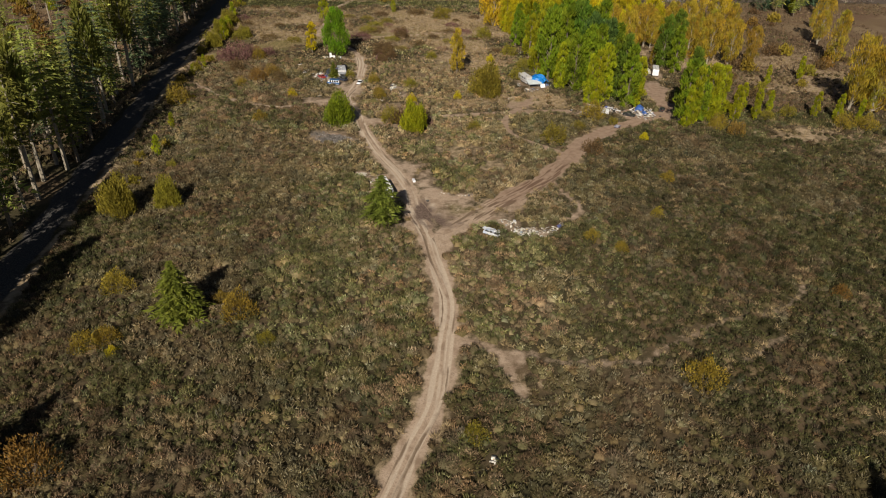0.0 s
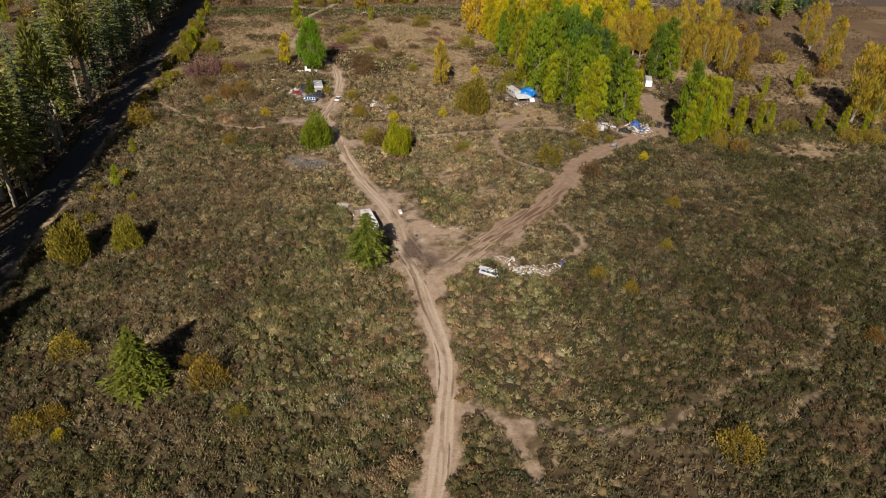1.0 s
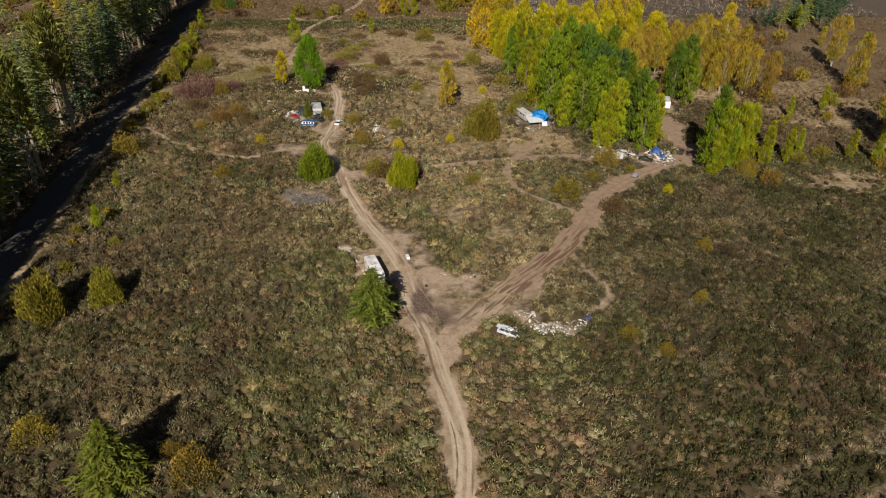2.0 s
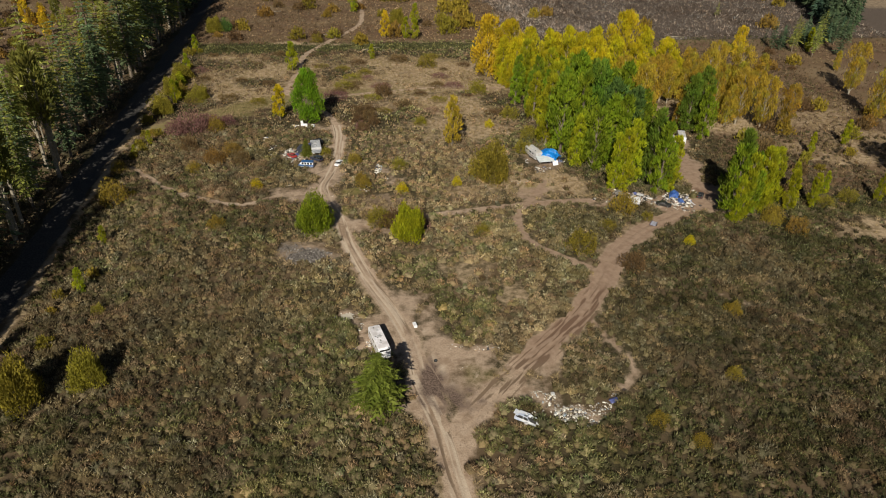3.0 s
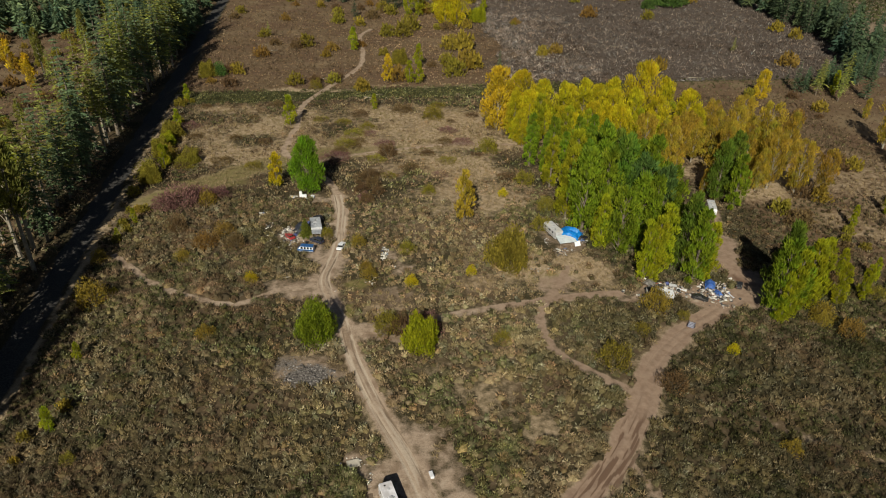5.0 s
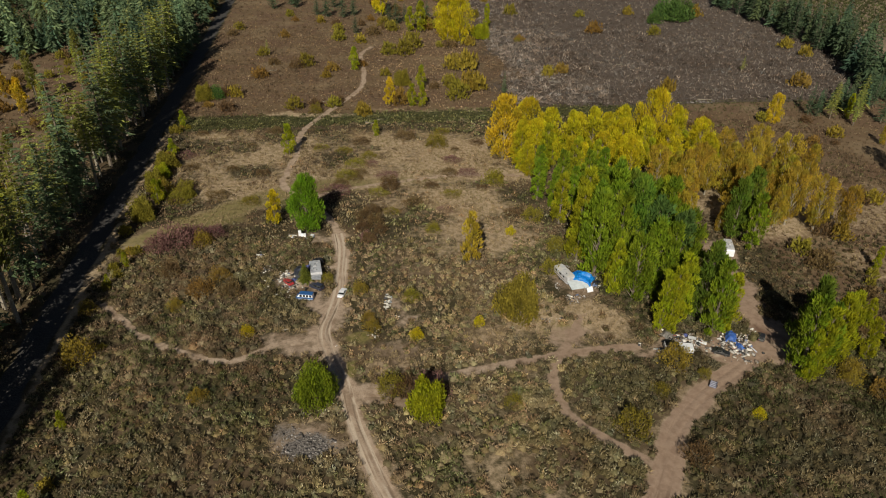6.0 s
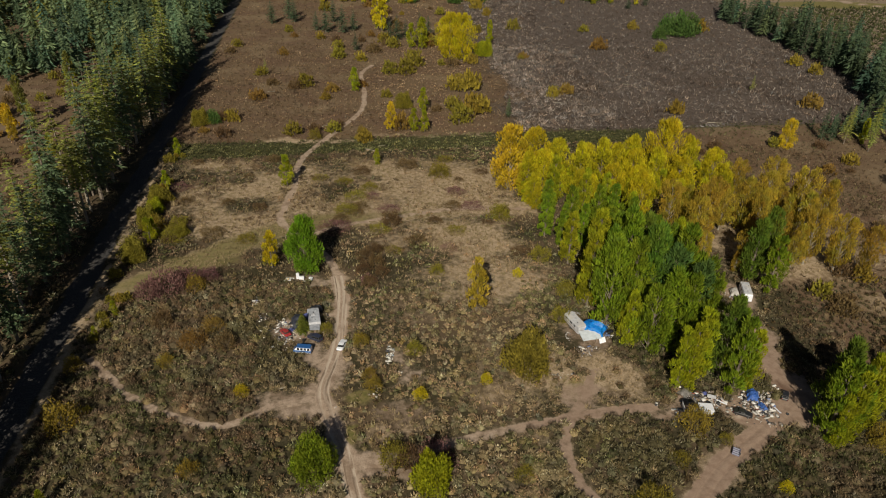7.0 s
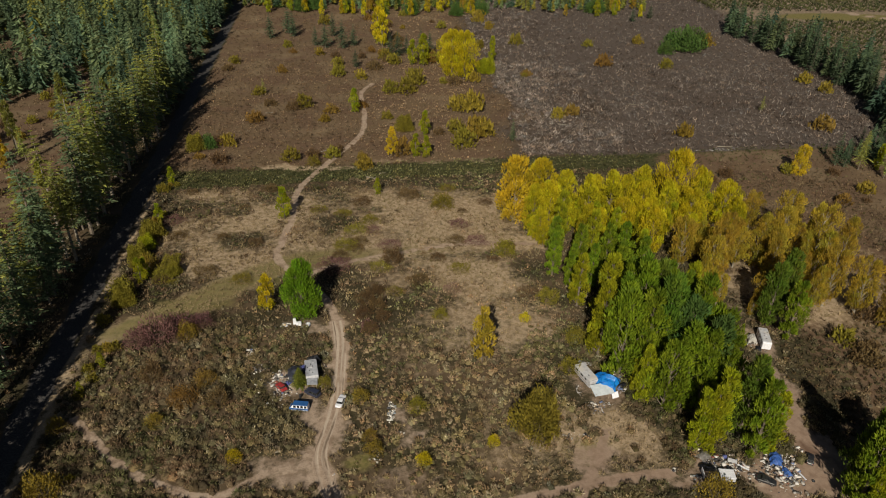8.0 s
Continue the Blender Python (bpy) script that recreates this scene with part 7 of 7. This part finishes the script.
# ---------------------------------------------------------------- the camp under the blue tarpaulin
at(coach("travel_trailer", "grey travel trailer half covered by tarpaulins", "trailer", 7.4, 2.7, 2.85, PAINT["pale_roof"], PAINT["dull_white"], front=False, vents=2), 28.9, 219.6, -70)
at(drape("tarpaulin", "bright blue tarpaulin stretched over a tent", TARP["blue"], 6.0, 5.4, 3.9, 11, ridge=.40, sag=.20, hang=.2), 32.9, 217.5, -30)
board("awning_roof", "pale blue-grey sheet roof beside the trailer", TARP["pale"], 5.4, 3.6, .08, 31.2, 214.7, 12, 1.9, 10, category="roof")
for x, y in ((29.6, 213.2), (32.4, 213.5), (29.4, 215.3), (32.2, 215.6)):
    board("post", "thin weathered post under the awning roof", WOOD, .1, .1, 2.0, x, y, 0, -.1, category="post")
board("wall_board", "white wall panel leaning at the tent", PAINT["white"], 1.9, 1.5, .06, 33.9, 213.8, 20, .9, 55)
board("wall_board", "white sheet lying on the trailer's end", PAINT["roof"], 3.6, 1.7, .05, 29.8, 224.6, 160, .7, 12)
rubbish("tent_clutter", "pale junk heaped round the blue tarpaulin", [(30.8, 211.8, 2.6, 1.0, 40, .42), (26.8, 216.5, .8, 2.0, 20, .4), (26.5, 224, 1.2, 2.2, 24, .45), (28.6, 210.2, 2.6, 1.4, 44, .42), (35.8, 218.5, 1.8, 3.2, 90, .55), (25.6, 226.6, .8, .8, 8, .5), (24.8, 203, 1.0, .5, 9, .4), (21.5, 202.8, 1.4, 1.0, 16, .35), (23, 208, 2, 3, 10, .3)], JUNK_MIXED, 9)
at(drape("tarpaulin", "dark sheeting bunched beside the blue tarpaulin", TARP["black"], 2.4, 2.0, .9, 19), 36.6, 217.4, 30)
rubbish("tent_scraps", "white scraps strewn beside the tent camp", [(27.8, 211.4, 1.4, 1.2, 14, .4), (35.6, 221.5, 1.2, 1.0, 16, .5), (29.4, 222.4, 1.8, .6, 14, .5), (23.5, 203, 2.6, 1.0, 14, .3)], JUNK_WHITE, 10)

# ---------------------------------------------------------------- the trailer behind the grove
at(coach("travel_trailer", "white travel trailer parked behind the poplar grove", "trailer", 7.2, 2.5, 3.0, PAINT["pale_roof"], PAINT["white"], front=False), 75.0, 231.8, -104)
at(drape("tarpaulin", "white awning sheet sagging from the trailer", TARP["white"], 3.4, 2.4, 2.0, 23, ridge=.3), 72.7, 232.8, 75)
at(drape("tarpaulin", "dark sheeting bunched beside the white trailer", TARP["black"], 2.2, 1.6, .9, 24), 72.9, 229.6, 60)
rubbish("trailer_clutter", "junk strewn beside the white trailer", [(72.6, 231.0, 1.2, 2.6, 34, .5), (70.8, 232.6, .8, 1.4, 12, .5)], JUNK_MIXED, 11)

# ---------------------------------------------------------------- the eastern camp on the red dirt
def wrecked_trailer(x, y, turn):
    t = tagged(new("wrecked_trailer"), "collapsed white trailer with black open side", "trailer")
    part("floor", boxes((-3.4, 3.4, -1.2, 1.2, .4, .55), bevel=.03), PLY, t)
    part("end_wall", boxes((-3.4, -3.25, -1.2, 1.2, .55, 1.7), bevel=.02), PAINT["white"], t)
    part("roof_panel", boxes((.2, 3.5, -1.3, 1.3, 1.5, 1.62), bevel=.03), PAINT["white"], t, "white fallen roof panel")
    part("side_wall", boxes((.2, 3.45, -1.3, -1.22, .5, 1.5), bevel=.02), PAINT["dull_white"], t)
    part("back_wall", boxes((-3.25, .2, 1.1, 1.2, .55, 1.35), bevel=.02), PAINT["black"], t, "charred back wall")
    return at(t, x, y, turn)
wrecked_trailer(47.6, 191.8, -8)
at(drape("tarpaulin", "black sheeting over the trailer's open side", TARP["black"], 3.4, 1.8, 1.3, 13, ridge=.2), 46.4, 193.8, -5)
at(drape("tarpaulin", "grey tarpaulin over heaped belongings", TARP["grey"], 3.2, 2.4, 1.2, 14), 46.9, 197.0, 35)
at(drape("tarpaulin", "pale sheet bundled on the wreck", TARP["white"], 1.6, 1.2, 1.1, 15), 47.2, 191.6, 60)
at(drape("tarpaulin", "violet-blue cover over a crate", TARP["violet"], 1.2, .9, .9, 16), 51.0, 196.6, 0)
board("grey_board", "grey board lying on heaped junk", PAINT["dull_white"], 2.0, 1.0, .05, 51.8, 195.2, -25, .8, 12)
board("white_board", "long white board across the junk", PAINT["white"], 2.6, .45, .05, 53.4, 193.8, -40, .5, 5)
at(car("burnt_car", "black burnt-out car at the camp's edge", "car", 4.2, 1.75, 1.38, "black"), 56.4, 190.6, -28)
at(drape("tarpaulin", "blue tarpaulin sheltering a heap of junk", TARP["royal"], 3.4, 2.6, 2.0, 17, ridge=.4), 60.6, 195.4, 70)
at(drape("tarpaulin", "blue cover fallen among pallets", TARP["royal"], 2.6, 1.3, 1.1, 18), 61.4, 192.4, 100)
at(car("black_car", "small black car parked under the trees", "car", 3.6, 1.6, 1.4, "black", cab=(-.42, .20, -.34, .08)), 67.4, 195.4, 60)

def pallet(x, y, turn, up=0.0):
    t = tagged(new("pallet"), "weathered wooden pallet lying at the camp", "pallet", "pallets at the camp")
    for k in range(3):
        part("bearer", boxes((-.6, .6, -.45 + k * .4, -.35 + k * .4, 0, .1)), WOOD, t)
    for k in range(6):
        part("slat", boxes((-.6 + k * .215, -.48 + k * .215, -.5, .5, .102, .122)), WOOD, t)
    return at(t, x, y, turn, up)
for k, (x, y, a) in enumerate([(61.0, 190.3, 10), (62.0, 189.6, 25), (61.5, 191.3, -15), (63.0, 190.6, 60)]):
    pallet(x, y, a, .02 + .13 * (k % 2))
board("white_board", "white board leaning on the pallets", PAINT["white"], 2.2, .5, .05, 63.9, 191.4, 105, .3, 10)
board("pole", "long thin pole lying on red dirt", WOOD, 4.4, .1, .1, 66.2, 202.4, 82, .02, category="pole")
rubbish("east_camp_heap", "dense mixed junk heaped along the red track", [(50.5, 195.2, 4.4, 2.4, 190, .62), (60.8, 193.6, 3.4, 3.4, 260, .62), (54.8, 193.6, 2.6, 1.8, 40, .45), (63.6, 197.4, 2.4, 1.8, 70, .6), (61.5, 190.6, 2.8, 1.4, 50, .6), (62, 199.6, 2, 1.6, 24, .45), (53.2, 186.6, 1.4, 1.2, 16, .45), (61.6, 187.6, 1.6, 1.0, 20, .45)], JUNK_MIXED, 12)
rubbish("east_camp_scraps", "white scraps strewn along the eastern camp", [(40.8, 193.7, 1.4, .5, 14, .5), (43.4, 192.0, 1.2, .6, 10, .6), (46.5, 198.3, 1.8, .8, 20, .5), (52, 192.4, 3.0, 1.4, 34, .35), (61.5, 195.6, 3.0, 3.0, 70, .42), (59, 188.9, 3, 1, 20, .4), (53.0, 186.2, 1.0, .8, 8, .4), (65.5, 198, 1.6, 1.2, 26, .4)], JUNK_WHITE, 13)

def cart(x, y, turn):
    t = tagged(new("utility_trailer"), "small purple-grey utility trailer standing on red dirt", "trailer")
    part("bed", boxes((-1.25, 1.25, -.75, .75, .45, .55), bevel=.02), PAINT["purple"], t)
    for s in (-1, 1):
        part("side_rail", boxes((-1.25, 1.25, s * .75 - .04, s * .75 + .04, .55, .85), bevel=.015), PAINT["purple"], t)
        wheel(t, 0, s * .88, .28, .18)
    for k in range(4):
        part("slat", boxes((-1.1 + k * .62, -.8 + k * .62, -.7, .7, .556, .60), bevel=.01), PAINT["silver"], t, "grey bed slat")
    bm = bmesh.new()
    stick(bm, (1.25, 0, .5), (2.2, 0, .4), .04, .04)
    part("drawbar", bm, STEEL, t)
    return at(t, x, y, turn)
cart(50.8, 180.7, 58)

# ---------------------------------------------------------------- fallen timber and the orchard
def fallen_log(x, y, turn, L, r):
    t = tagged(new("fallen_log"), "bleached fallen log with broken limbs", "log", "fallen logs")
    bm = bmesh.new()
    stick(bm, (-L / 2, 0, r), (L / 2, .15, r * .7), r, r * .5, 8)
    part("trunk", bm, BARK_PALE, t)
    for k in range(4):
        f = -.3 + .22 * k
        bm = bmesh.new()
        stick(bm, (f * L, 0, r), (f * L + .5, (1 if k % 2 else -1) * (.7 + .2 * k), r + .35), r * .35, .03, 5)
        part("limb", bm, BARK_PALE, t)
    return at(t, x, y, turn)
for x, y, a, L, r in [(-23, 326.8, -25, 4.6, .3), (-19, 331, 10, 3.0, .22), (57.6, 381.4, -12, 7.0, .35), (118, 357.5, -5, 8.0, .3), (-42, 352, 40, 3.5, .2), (70, 395, 15, 5, .25), (96, 410, -20, 6, .25), (-70, 395, 10, 4, .2), (128, 372, 30, 5, .25)]:
    fallen_log(x, y, a, L, r)
rubbish("pale_sandbar", "pale stones on the bare bank of the ditch", [(112, 354, 8, 1.0, 60, .6), (120, 356, 6, .8, 40, .6), (60, 381, 5, 1.5, 40, .6)], JUNK_STONE, 14, "stones")
ro = np.random.RandomState(8)
oy_, ox_ = np.meshgrid(np.arange(470, 760, 6.5), np.arange(225, 470, 8.5))
op = np.stack([(ox_ + .35 * (oy_ - 470) * 0).ravel(), oy_.ravel()], 1) + ro.uniform(-.5, .5, (ox_.size, 2))
op = op[(op[:, 1] < 600) | (op[:, 1] > 636)]
op = op[op[:, 0] > 232 + .12 * np.maximum(0, 560 - op[:, 1]) - .15 * np.maximum(0, op[:, 1] - 560)]
scrub("orchard_trees", "rows of small olive orchard trees on pale grass", LEAF["orchard"], op, np.full(len(op), 4.2), np.full(len(op), 24), ro, fat=.26, long=2.4)
